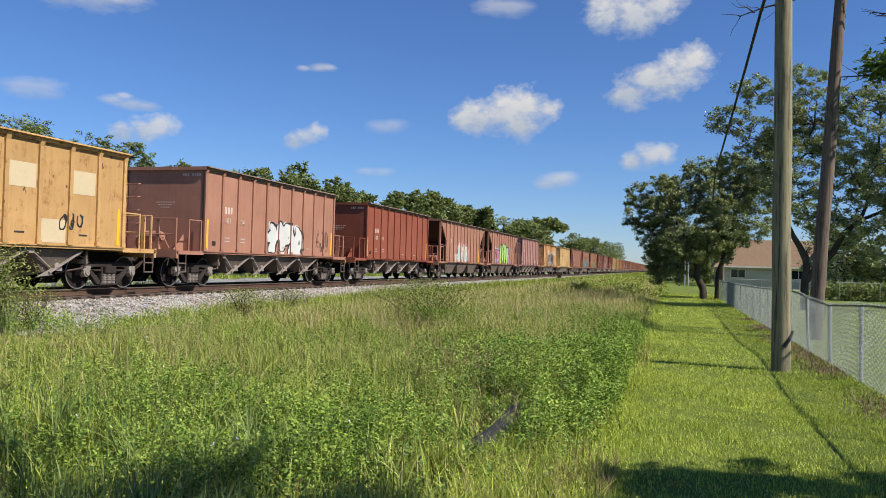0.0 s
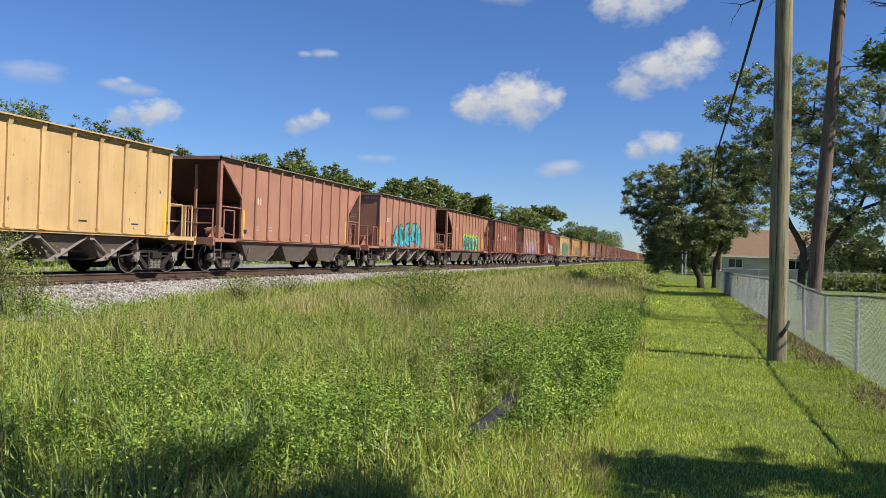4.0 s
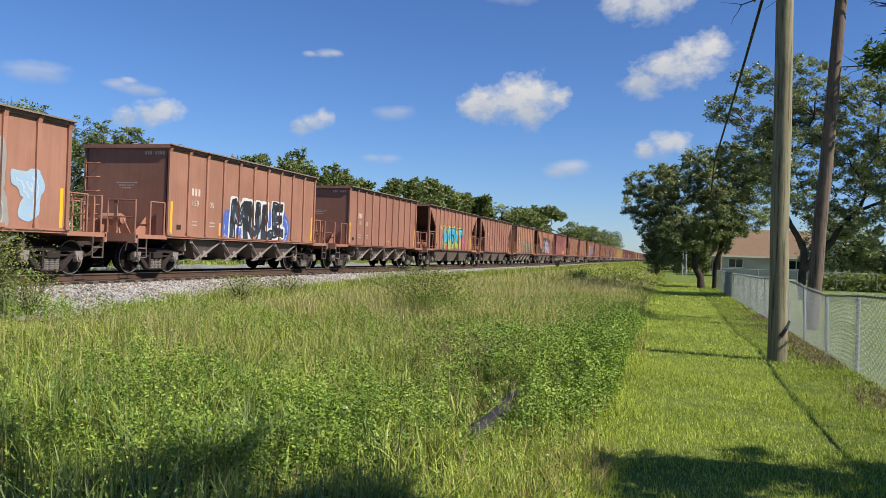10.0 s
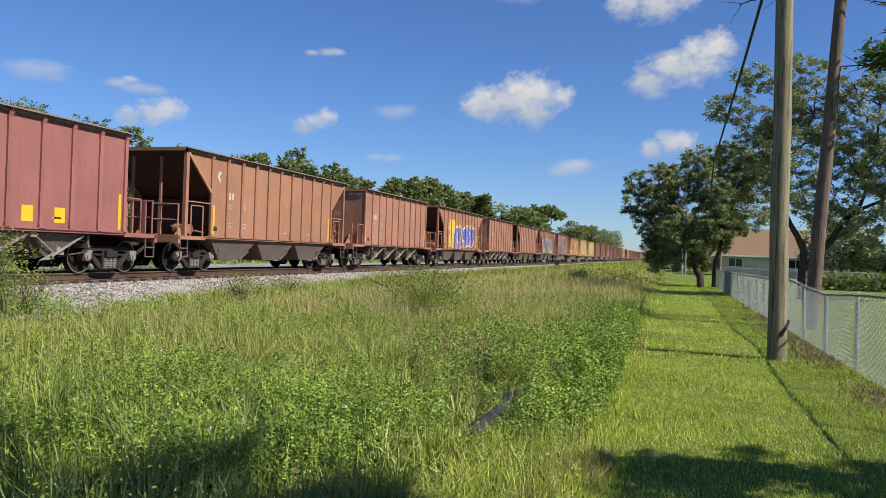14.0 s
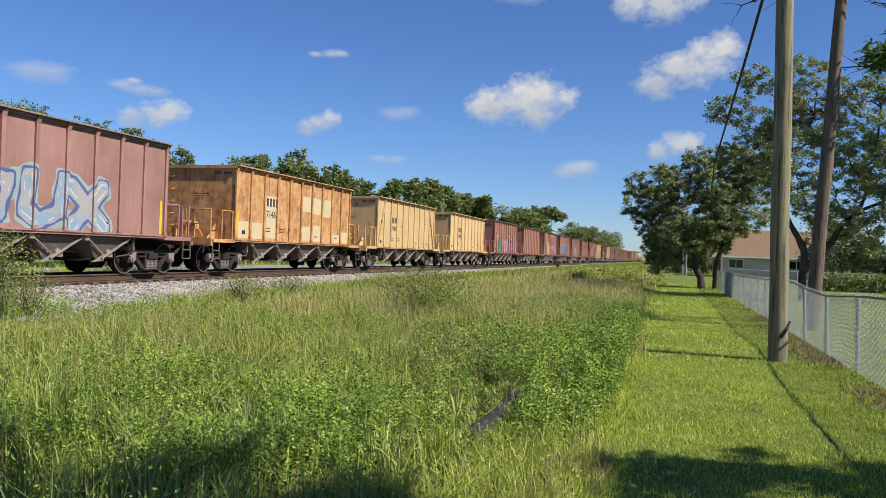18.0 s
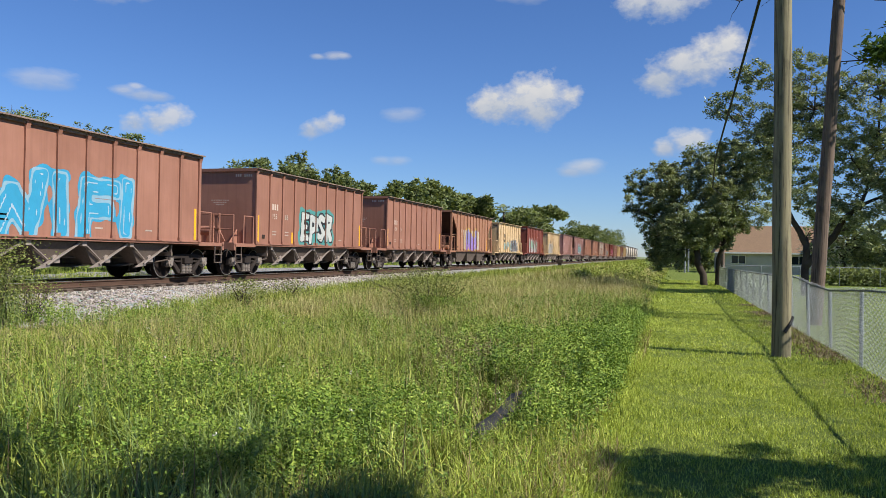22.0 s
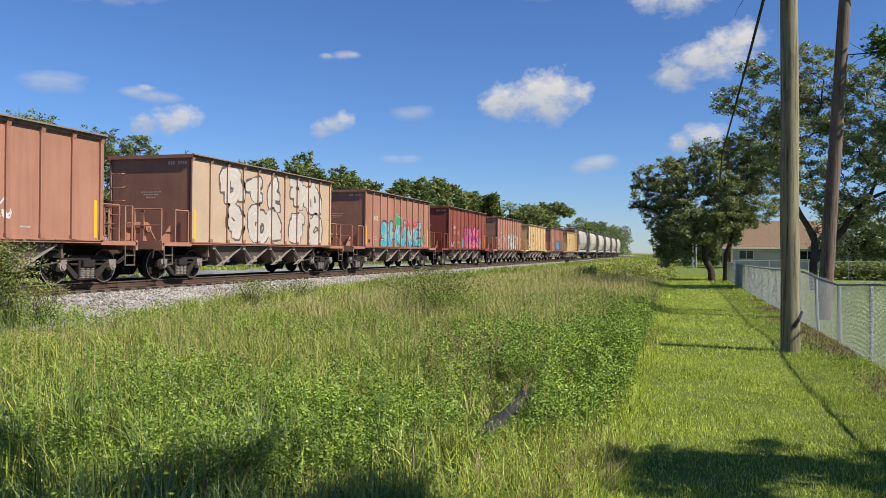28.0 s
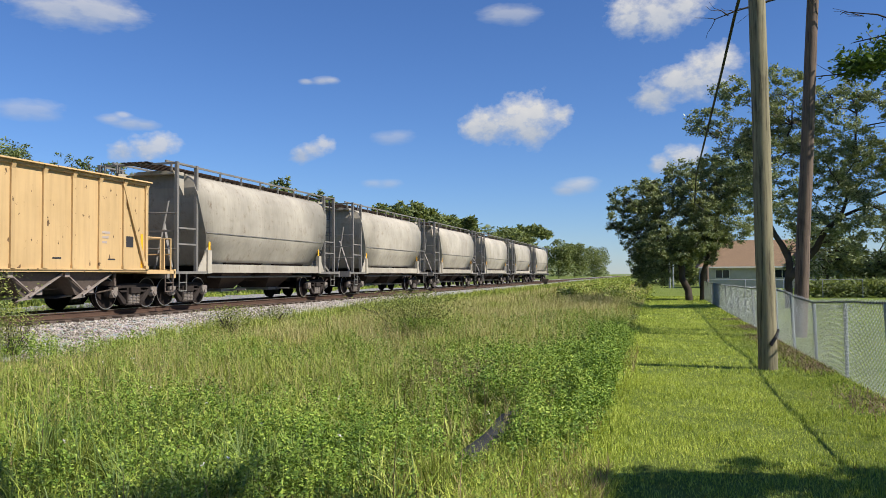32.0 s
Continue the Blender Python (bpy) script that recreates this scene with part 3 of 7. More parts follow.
def underframe(car, mat, high):
    add = lambda n, key, fn, m, at, **k: piece(n, shared(key, fn, **k), m, car, at)
    add("center_sill", "center_sill", lambda bm: add_box(bm, -0.26, 0.26, -6.2, 6.2, 0.70, 1.04), M["dirt"], None)
    for sd in (-1, 1):
        add("side_sill", "side_sill", lambda bm: (add_box(bm, -0.09, 0.05, -6.2, 6.2, 1.03, 1.10), add_box(bm, -0.02, 0.085, -4.95, 4.95, 1.085, 1.115)), mat, (sd * 1.40, 0, 0))
    for e in (-1, 1):
        turn = pose(0, 0, 0, 0, 0, 0 if e < 0 else 180)
        add("platform", "platform", lambda bm: (add_box(bm, -1.46, 1.46, -6.28, -4.90, 0.985, 1.075), add_box(bm, -1.46, 1.46, -6.31, -6.22, 0.86, 1.12)), mat, turn)
        piece("coupler", shared("coupler", coupler), M["dirt"], car, pose(0, e * 6.25, 0.86, 0, 0, 0 if e < 0 else 180))
        for sd in (-1, 1):
            piece("gusset", shared("gusset%d" % e, lambda bm: add_prism(bm, [(e * 4.92, 1.07), (e * 5.5, 1.07), (e * 4.92, 1.62)], 0, -0.012, 0.012)), mat, car, (sd * 0.72, 0, 0))
        for x in (-0.9, 0.9):
            piece("cross_railing", shared("cross_railing", cross_railing), mat, car, pose(x, e * 6.2, 1.07, 0, 0, 0 if e < 0 else 180))
        for sd in (-1, 1):
            piece("railing", shared("railing", lambda bm: railing(bm, -0.32, 0.32)), mat, car, pose(sd * 1.40, e * 5.3, 1.07))
            piece("step", shared("step", step), M["under"], car, pose(sd * 1.44, e * 6.0, 1.0))
        piece("air_hose", shared("air_hose", air_hose), M["dirt"], car, pose(0, e * 6.25, 0.9, 0, 0, 0 if e < 0 else 180))
    piece("brake_rigging", shared("brake_rigging", brake_rigging), M["under"], car)
    for y in (-4.85, 4.85):
        truck(car, y)


def closed_hopper(car, mat, top, diagonals=False):
    """A ballast hopper with upright end walls."""
    z0, z1 = 1.11, top - 0.06
    k = "%.2f" % top
    for sd in (-1, 1):
        piece("side_wall", shared("side_wall/" + k, lambda bm: add_box(bm, -0.03, 0.03, -4.90, 4.90, z0, z1)), mat, car, (sd * (PANEL_X - 0.03), 0, 0))
        for y in rib_places("closed"):
            piece("rib", shared("rib/" + k, lambda bm: rib(bm, z0, z1)), mat, car, pose(sd * (PANEL_X + 0.042), y, 0, 0, 0, 0 if sd > 0 else 180))
        piece("top_chord", shared("top_chord", lambda bm: (add_box(bm, -0.09, 0.06, -4.96, 4.96, -0.06, 0.05), add_box(bm, 0.04, 0.15, -4.97, 4.97, 0.02, 0.055))), mat if mat in LIGHT else M["dust"], car,
              pose(sd * 1.44, 0, top - 0.05, 0, 0, 0 if sd > 0 else 180))
        if diagonals:
            for e in (-1, 1):
                def brace(bm, e=e):
                    add_bar(bm, (0, e * 3.86, z1 - 0.1), (0, e * 4.78, z0 + 0.1), 0.055, 0.10)
                piece("diagonal_brace", shared("diagonal_brace/%s%d" % (k, e), brace), mat, car, (sd * (PANEL_X + 0.04), 0, 0))
    for e in (-1, 1):
        turn = 0 if e < 0 else 180
        piece("end_wall", shared("end_wall/" + k, lambda bm: add_box(bm, -1.40, 1.40, -0.03, 0.03, 1.06, z1)), mat, car, (0, e * 4.87, 0))
        piece("end_chord", shared("end_chord", lambda bm: add_box(bm, -1.5, 1.5, -0.07, 0.06, -0.06, 0.045)), mat, car, pose(0, e * 4.91, top - 0.05))
        for n in range(5):
            piece("grab_iron", shared("grab_iron", rung), mat, car, pose(1.17 * e, e * 4.9, 1.55 + n * 0.42, 0, 0, turn))
        slope = shared("slope_sheet", lambda bm: add_prism(bm, [(0, 0), (2.9, -1.9), (2.9, -1.96), (0, -0.06)], 0, -1.36, 1.36))
        piece("slope_sheet", slope, M["under"], car, pose(0, e * 4.83, 3.0, 0, 0, turn))
        tagged(piece("end_stencil", shared("end_stencil/" + k, lambda bm: [add_box(bm, 0.62 + 0.085 * q, 0.675 + 0.085 * q, -0.001, 0, top - 0.30, top - 0.20) for q in range(8) if q != 3]
                                    + [add_box(bm, -0.34 + 0.09 * w, -0.275 + 0.09 * w, -0.001, 0, 2.62 - 0.08 * q, 2.65 - 0.08 * q) for q in range(3) for w in range(q, 8 - q)]),
              M["stencil"] if mat not in LIGHT else M["black"], car, pose(0, e * 4.9005, 0, 0, 0, turn)), kind="stuff")
    piece("brake_reservoir", shared("brake_reservoir", brake_reservoir), mat, car, (-0.2, -5.35, 1.07))
    for n in range(4):
        y = -2.72 + 1.80 * n
        bay = piece("discharge_bay", shared("chute", chute), M["under"], car, (0, y, 1.0))
        piece("gate", shared("gate", gate), M["bare"], bay, None, "pale worn gate with strut")
    piece("hopper_floor", shared("hopper_floor", lambda bm: add_box(bm, -1.36, 1.36, -3.6, 3.6, 1.02, 1.10)), M["under"], car)


def open_hopper(car, mat, top):
    """A hopper whose sloping end sheets stand open under the overhanging top."""
    z0, z1 = 1.11, top - 0.06
    k = "%.2f" % top

    def side(bm):
        add_prism(bm, [(-4.6, z0), (4.6, z0), (4.6, 2.55), (6.02, z1), (-6.02, z1), (-4.6, 2.55)], 0, -0.03, 0.03)
    for sd in (-1, 1):
        piece("side_wall", shared("open_side/" + k, side), mat, car, (sd * (PANEL_X - 0.03), 0, 0))
        for y in rib_places("open"):
            piece("rib", shared("rib/" + k, lambda bm: rib(bm, z0, z1)), mat, car, pose(sd * (PANEL_X + 0.042), y, 0, 0, 0, 0 if sd > 0 else 180))
        piece("top_chord", shared("long_top_chord", lambda bm: (add_box(bm, -0.09, 0.06, -6.15, 6.15, -0.06, 0.05), add_box(bm, 0.04, 0.15, -6.16, 6.16, 0.02, 0.055))), M["dust"], car,
              pose(sd * 1.44, 0, top - 0.05, 0, 0, 0 if sd > 0 else 180))
        for e in (-1, 1):
            piece("corner_post", shared("corner_post/" + k, lambda bm: add_box(bm, -0.06, 0.05, -0.07, 0.07, 1.07, z1)), mat, car, (sd * 1.42, e * 5.95, 0))
            piece("slope_edge", shared("slope_edge/%s%d" % (k, e), lambda bm: add_bar(bm, (0, e * 5.95, z1 - 0.05), (0, e * 4.62, 2.50), 0.06, 0.09)), mat, car, (sd * (PANEL_X + 0.02), 0, 0))
            piece("end_rail", shared("end_rail", lambda bm: add_bar(bm, (0, -0.65, 0), (0, 0.65, 0), 0.04, sides=6)), mat, car, (sd * 1.43, e * 5.28, 2.15))
    for e in (-1, 1):
        turn = 0 if e < 0 else 180
        piece("end_chord", shared("end_chord", lambda bm: add_box(bm, -1.5, 1.5, -0.07, 0.06, -0.06, 0.045)), mat, car, pose(0, e * 6.1, top - 0.05))
        sl = shared("end_slope/" + k, lambda bm: add_prism(bm, [(0, 0), (3.6, -2.55), (3.6, -2.62), (0, -0.07)], 0, -1.39, 1.39))
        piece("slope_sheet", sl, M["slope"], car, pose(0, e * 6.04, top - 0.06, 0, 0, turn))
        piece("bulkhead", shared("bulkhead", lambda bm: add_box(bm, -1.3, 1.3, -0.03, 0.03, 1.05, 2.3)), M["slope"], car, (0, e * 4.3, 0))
        piece("ladder", shared("tall_ladder", lambda bm: ladder(bm, 8, 0.33)), mat, car, pose(e * 1.1, e * 6.12, 1.05))
        for x in (-0.5, 0.5):
            piece("end_post", shared("end_post", lambda bm: add_bar(bm, (0, 0, 1.07), (0, 0, 3.5), 0.07, 0.07)), mat, car, (x, e * 5.9, 0))
        piece("brake_cylinder", shared("brake_cylinder", lambda bm: (add_disc(bm, (0, 0, 0), (1, 0, 0), 0.16, 0.55, 14), add_bar(bm, (-0.5, 0.1, 0.1), (0.6, 0.25, -0.1), 0.05, sides=6))), mat, car, (0.7, e * 5.0, 1.32))
    for n in range(3):
        bay = piece("discharge_bay", shared("wide_bay", wide_bay), M["under"], car, (0, -2.95 + 2.95 * n, 1.02))
        piece("gate", shared("wide_gate", lambda bm: add_prism(bm, [(0.2, -0.70), (0.66, -0.70), (0.74, -0.58), (0.3, -0.62)], 0, -1.14, 1.14)), M["bare"], bay, None, "pale worn gate")


# -- paint laid over a car's side: shapes drawn as a field and cut from a grid --
def cut_field(field, ys, zs, depth):
    """Flat polygons where field > 0 on the grid ys x zs; depth gives each column's outward offset."""
    verts, faces3, faces4, faces5 = [], [], [], []
    faces = {3: faces3, 4: faces4, 5: faces5, 6: []}
    for i in range(len(ys) - 1):
        x = depth[i]
        col = field[i:i + 2]
        rows = np.where((col.max(0)[:-1] > 0) | (col.max(0)[1:] > 0))[0]
        for j in rows:
            c = [(ys[i], zs[j], field[i, j]), (ys[i + 1], zs[j], field[i + 1, j]), (ys[i + 1], zs[j + 1], field[i + 1, j + 1]), (ys[i], zs[j + 1], field[i, j + 1])]
            out = []
            for a, b in zip(c, c[1:] + c[:1]):
                if a[2] > 0:
                    out.append(a[:2])
                if (a[2] > 0) != (b[2] > 0):
                    t = a[2] / (a[2] - b[2])
                    out.append((a[0] + (b[0] - a[0]) * t, a[1] + (b[1] - a[1]) * t))
            if 3 <= len(out) <= 6:
                n = len(verts)
                verts += [(x, p[0], p[1]) for p in out]
                faces[len(out)].append(list(range(n, n + len(out))))
    return verts, [np.array(f) for f in faces.values() if f]


def squiggle(rng):
    """One made-up graffiti shape: a few bent strokes in a unit box, no letter."""
    out = []
    for _ in range(rng.integers(2, 4)):
        a, turn = rng.uniform(0, math.tau), rng.choice([-1, 1]) * rng.uniform(1.6, 4.6)
        r, c = rng.uniform(0.2, 0.5), (rng.uniform(0.3, 0.7), rng.uniform(0.28, 0.72))
        out.append([(c[0] + r * 0.95 * math.cos(a + turn * t / 7), min(1.05, max(-0.05, c[1] + r * 1.1 * math.sin(a + turn * t / 7)))) for t in range(8)])
    x = rng.uniform(0.15, 0.85)
    out.append([(x, rng.uniform(-0.05, 0.2)), (x + rng.uniform(-0.25, 0.25), 0.5), (x + rng.uniform(-0.3, 0.3), rng.uniform(0.8, 1.08))])
    return out


GLYPHS = {
    "M": [[(0.05, 0), (0.12, 1), (0.5, 0.45), (0.88, 1), (0.95, 0)]],
    "U": [[(0.1, 1), (0.12, 0.25), (0.5, 0), (0.88, 0.25), (0.9, 1)]],
    "L": [[(0.15, 1), (0.15, 0.03), (0.85, 0.06)]],
    "E": [[(0.85, 0.97), (0.15, 0.97), (0.15, 0.03), (0.88, 0.05)], [(0.15, 0.52), (0.7, 0.52)]],
    "S": [[(0.88, 0.85), (0.5, 1), (0.12, 0.76), (0.5, 0.52), (0.88, 0.26), (0.5, 0), (0.1, 0.14)]],
    "H": [[(0.12, 0), (0.12, 1)], [(0.88, 0), (0.88, 1)], [(0.12, 0.5), (0.88, 0.5)]],
    "O": [[(0.1, 0.3), (0.1, 0.7), (0.5, 1), (0.9, 0.7), (0.9, 0.3), (0.5, 0), (0.1, 0.3)]],
    "P": [[(0.15, 0), (0.15, 1), (0.85, 0.9), (0.82, 0.55), (0.15, 0.46)]],
    "R": [[(0.15, 0), (0.15, 1), (0.85, 0.9), (0.8, 0.58), (0.15, 0.5)], [(0.4, 0.5), (0.92, 0)]],
}
GLYPHS.update({
    "A": [[(0.05, 0), (0.5, 1), (0.95, 0)], [(0.25, 0.36), (0.76, 0.36)]],
    "G": [[(0.9, 0.85), (0.5, 1), (0.1, 0.7), (0.1, 0.3), (0.5, 0), (0.9, 0.12), (0.9, 0.46), (0.55, 0.46)]],
    "B": [[(0.15, 0), (0.15, 1), (0.78, 0.88), (0.7, 0.56), (0.15, 0.52)], [(0.7, 0.54), (0.9, 0.26), (0.7, 0.03), (0.15, 0.02)]],
    "F": [[(0.9, 0.97), (0.15, 0.97), (0.15, 0)], [(0.15, 0.5), (0.72, 0.5)]],
    "I": [[(0.5, 0), (0.5, 1)]],
    "J": [[(0.3, 0.97), (0.85, 0.97), (0.75, 0.3), (0.45, 0.02), (0.1, 0.22)]],
    "K": [[(0.15, 0), (0.15, 1)], [(0.9, 1), (0.2, 0.45), (0.92, 0)]],
    "T": [[(0.05, 0.95), (0.95, 0.98)], [(0.5, 0.95), (0.5, 0)]],
    "V": [[(0.05, 1), (0.5, 0), (0.95, 1)]],
    "W": [[(0.02, 1), (0.25, 0), (0.5, 0.65), (0.75, 0), (0.98, 1)]],
    "X": [[(0.08, 0), (0.92, 1)], [(0.08, 1), (0.92, 0)]],
    "2": [[(0.1, 0.8), (0.5, 1), (0.88, 0.75), (0.1, 0.03), (0.92, 0.05)]],
})


def lettering_field(Y, Z, y0, y1, z0, z1, letters, rng):
    """Distance to the strokes of a row of abstract painted shapes."""
    d = np.full(Y.shape, 9.0)
    word = letters if isinstance(letters, str) else ""
    letters = len(word) or letters
    wide = [{"I": 0.5, "M": 1.3, "W": 1.35, "J": 0.85}.get(c, 1.0) for c in word] or [1.0] * letters
    left = y0
    for n in range(letters):
        w = (y1 - y0) * wide[n] / sum(wide)
        lean, up = rng.uniform(-0.08, 0.12), rng.uniform(-0.08, 0.08) * (z1 - z0)
        for line in (GLYPHS[word[n]] if word else squiggle(rng)):
            pts = [(left + w * (0.08 + 0.84 * p[0] + lean * p[1]), z0 + up + (z1 - z0) * (0.06 + 0.88 * p[1])) for p in line]
            for a, b in zip(pts, pts[1:]):
                ab = (b[0] - a[0], b[1] - a[1])
                t = np.clip(((Y - a[0]) * ab[0] + (Z - a[1]) * ab[1]) / (ab[0] ** 2 + ab[1] ** 2 + 1e-9), 0, 1)
                u, v = np.abs(Y - a[0] - t * ab[0]), np.abs(Z - a[1] - t * ab[1])
                d = np.minimum(d, (u ** 5 + v ** 5) ** 0.2)
        left += w
    return d


SPRAY = {}


def spray(colour):
    if colour not in SPRAY:
        SPRAY[colour] = plain("spray_paint", tuple(c * 0.72 for c in colour), 0.55, 0, 0.16, 3, 0.05)
    return SPRAY[colour]


def side_grid(kind, y0, y1, z0, z1, cell):
    ribs = rib_places(kind)
    ys = set(np.round(np.arange(y0, y1 + cell / 2, cell), 4))
    for r in ribs:
        for e in (-RIB_W / 2, RIB_W / 2):
            if y0 < r + e < y1:
                ys.add(round(r + e, 4))
    ys = np.array(sorted(ys))
    ys = ys[np.concatenate([[True], np.diff(ys) > 0.004])]
    mid = (ys[1:] + ys[:-1]) / 2
    on_rib = np.array([any(abs(m - r) < RIB_W / 2 for r in ribs) for m in mid])
    return ys, np.arange(z0, z1 + cell / 2, cell), np.where(on_rib, PANEL_X + 0.053, PANEL_X), ~on_rib


def graffiti(car, kind, seed, y0, y1, z0, z1, letters, fill, edge, cloud=None, stroke=0.2, second=None, reach=0.3, lift=0.0):
    """A painted piece: a cloud behind, dark outlines, filled shapes, a second colour inside."""
    rng = np.random.default_rng(seed)
    cell = 0.055 if (y1 - y0) > 2 else 0.04
    pad = 0.45 if cloud else 0.2
    top = min(z1 + pad, 3.6)
    ys, zs, depth, _ = side_grid(kind, max(y0 - pad, -4.85 if kind == "closed" else -4.6), min(y1 + pad, 4.85 if kind == "closed" else 4.6), max(z0 - pad, 1.13), top, cell)
    Y, Z = np.meshgrid(ys, zs, indexing="ij")
    d = lettering_field(Y, Z, y0, y1, z0, z1, letters, rng)
    wave = 0.05 * np.sin(Y * 5.1 + seed) + 0.045 * np.sin(Z * 6.7 + 2 * seed) + 0.05 * np.sin((Y + Z) * 9.3 + seed)
    w = min(stroke, 0.44) * (z1 - z0) * 0.36
    layers = []
    if cloud:
        layers.append(("paint_cloud", w + reach + wave * 0.8 - d, cloud, 0.002))
    layers.append(("paint_outline", w + 0.065 - d, edge, 0.004))
    layers.append(("paint_fill", w + wave * 0.35 - d, fill, 0.006))
    if second:
        layers.append(("paint_shade", np.minimum(w * 0.80 - d, np.maximum((z0 + (z1 - z0) * 0.34 + wave * 2.2) - Z, 0.10 + 2.4 * wave + 0.25 * np.sin(2.3 * Y + 1.7 * Z + seed) - 0.25)), second, 0.008))
    if stroke >= 0.26 and w > 0.07:
        # a thin paler line inside the shapes, broken here and there
        pale = tuple(min(0.85, 0.45 * c + 0.42) for c in fill)
        layers.append(("paint_highlight", np.minimum(0.02 - np.abs(d - 0.55 * w), wave + 0.015 * np.sin(11 * Y + 3 * seed)), pale, 0.0095))
    for name, field, colour, off in layers:
        v, f = cut_field(field, ys, zs, depth + off + lift)
        if f:
            me = mesh_np(name, v, f)
            tagged(piece(name, me, spray(colour), car), kind="stuff")


def scrawl(car, kind, seed, y0, y1, z0, z1, letters, colour, width=0.05, lift=0.0):
    rng = np.random.default_rng(seed)
    ys, zs, depth, _ = side_grid(kind, y0 - 0.1, y1 + 0.1, z0 - 0.1, z1 + 0.1, 0.03)
    Y, Z = np.meshgrid(ys, zs, indexing="ij")
    d = lettering_field(Y, Z, y0, y1, z0, z1, letters, rng)
    v, f = cut_field(width / 2 - d, ys, zs, depth + 0.003 + lift)
    if f:
        tagged(piece("painted_tag", mesh_np("painted_tag", v, f), spray(colour), car), kind="stuff")


def end_scrawl(car, seed, x0, x1, z0, z1, shapes, colour):
    """Chalky scribbles on the end wall that faces forward."""
    rng = np.random.default_rng(seed)
    xs, zs = np.arange(x0 - 0.1, x1 + 0.1, 0.035), np.arange(z0 - 0.1, z1 + 0.1, 0.035)
    X, Z = np.meshgrid(xs, zs, indexing="ij")
    d = lettering_field(X, Z, x0, x1, z0, z1, shapes, rng)
    v, f = cut_field(0.022 - d, xs, zs, np.zeros(len(xs)))
    v = [(p[1], -4.906, p[2]) for p in v]
    tagged(piece("painted_tag", mesh_np("painted_tag", v, f), spray(colour), car), kind="stuff")


def patch(car, y0, y1, z0, z1, mat, name="repaint_patch", off=0.004):
    """A repainted patch on the flat of a panel."""
    bm = bmesh.new()
    add_box(bm, PANEL_X, PANEL_X + off, y0, y1, z0, z1)
    part(name, bm, mat, car)


def digits(car, text, y, z, size, mat):
    cu = bpy.data.curves.new("digits", "FONT")
    cu.body, cu.size, cu.extrude, cu.resolution_u = text, size, 0.002, 3
    tmp = bpy.data.objects.new("digits", cu)
    scene.collection.objects.link(tmp)
    me = bpy.data.meshes.new_from_object(tmp.evaluated_get(bpy.context.evaluated_depsgraph_get()))
    bpy.data.objects.remove(tmp)
    me.materials.clear()
    me.materials.append(mat)
    ob = new("stencilled_number", me)
    ob.parent = car
    ob.matrix_basis = Matrix.Translation((PANEL_X + 0.012, y, z)) @ Euler((radians(90), 0, radians(90))).to_matrix().to_4x4()


def marks(car, kind, mat, number=None, y=-3.75, z=2.30, big=False):
    """Owner's initials as plain bars, the number below them, small stencils near the sill."""
    h = 0.30 if big else 0.22
    bars = [(0.02, 0.12), (0.19, 0.29), (0.36, 0.46)] + ([(0.53, 0.63)] if big else [])
    s = h / 0.22
    bm = bmesh.new()
    for a, b in bars:
        add_box(bm, PANEL_X, PANEL_X + 0.006, y + a * s, y + b * s, z, z + h)
    part("owner_mark", bm, mat, car)
    if number:
        cut = 2 if number in ("18007", "18026", "17122") else 3
        first, last = (number, "") if big else (number[:cut], number[cut:])
        digits(car, first, y, z - h - 0.10, h * 1.2, mat)
        if last:
            digits(car, last, y + 0.98, z - h - 0.10, h * 1.2, mat)
    bm = bmesh.new()
    for yy, zz, n in ((y, 1.55, 2), (y + 0.98, 1.55, 2), (y + 4.0, 1.35, 1), (y + 6.0, 1.35, 1)):
        for q in range(n):
            add_box(bm, PANEL_X, PANEL_X + 0.006, yy + 0.05, yy + 0.34, zz - q * 0.11, zz - q * 0.11 + 0.04)
    tagged(part("stencil", bm, M["faint"] if mat is M["stencil"] else mat, car), kind="stuff")
    bm = bmesh.new()
    add_box(bm, PANEL_X, PANEL_X + 0.012, -4.42, -4.22, 1.30, 1.44)
    part("routing_board", bm, M["dirt"], car)


def reflectors(car, kind, mid=()):
    e = 4.70 if kind == "closed" else 4.42
    for y in (-e, e) + tuple(mid):
        tall = 0.95 if abs(y) == e else 0.42
        piece("reflector_strip", shared("reflector/%.2f" % tall, lambda bm: add_box(bm, 0, 0.006, -0.05, 0.05, 1.16, 1.16 + tall)), M["safety"], car, (PANEL_X + 0.002, y, 0))


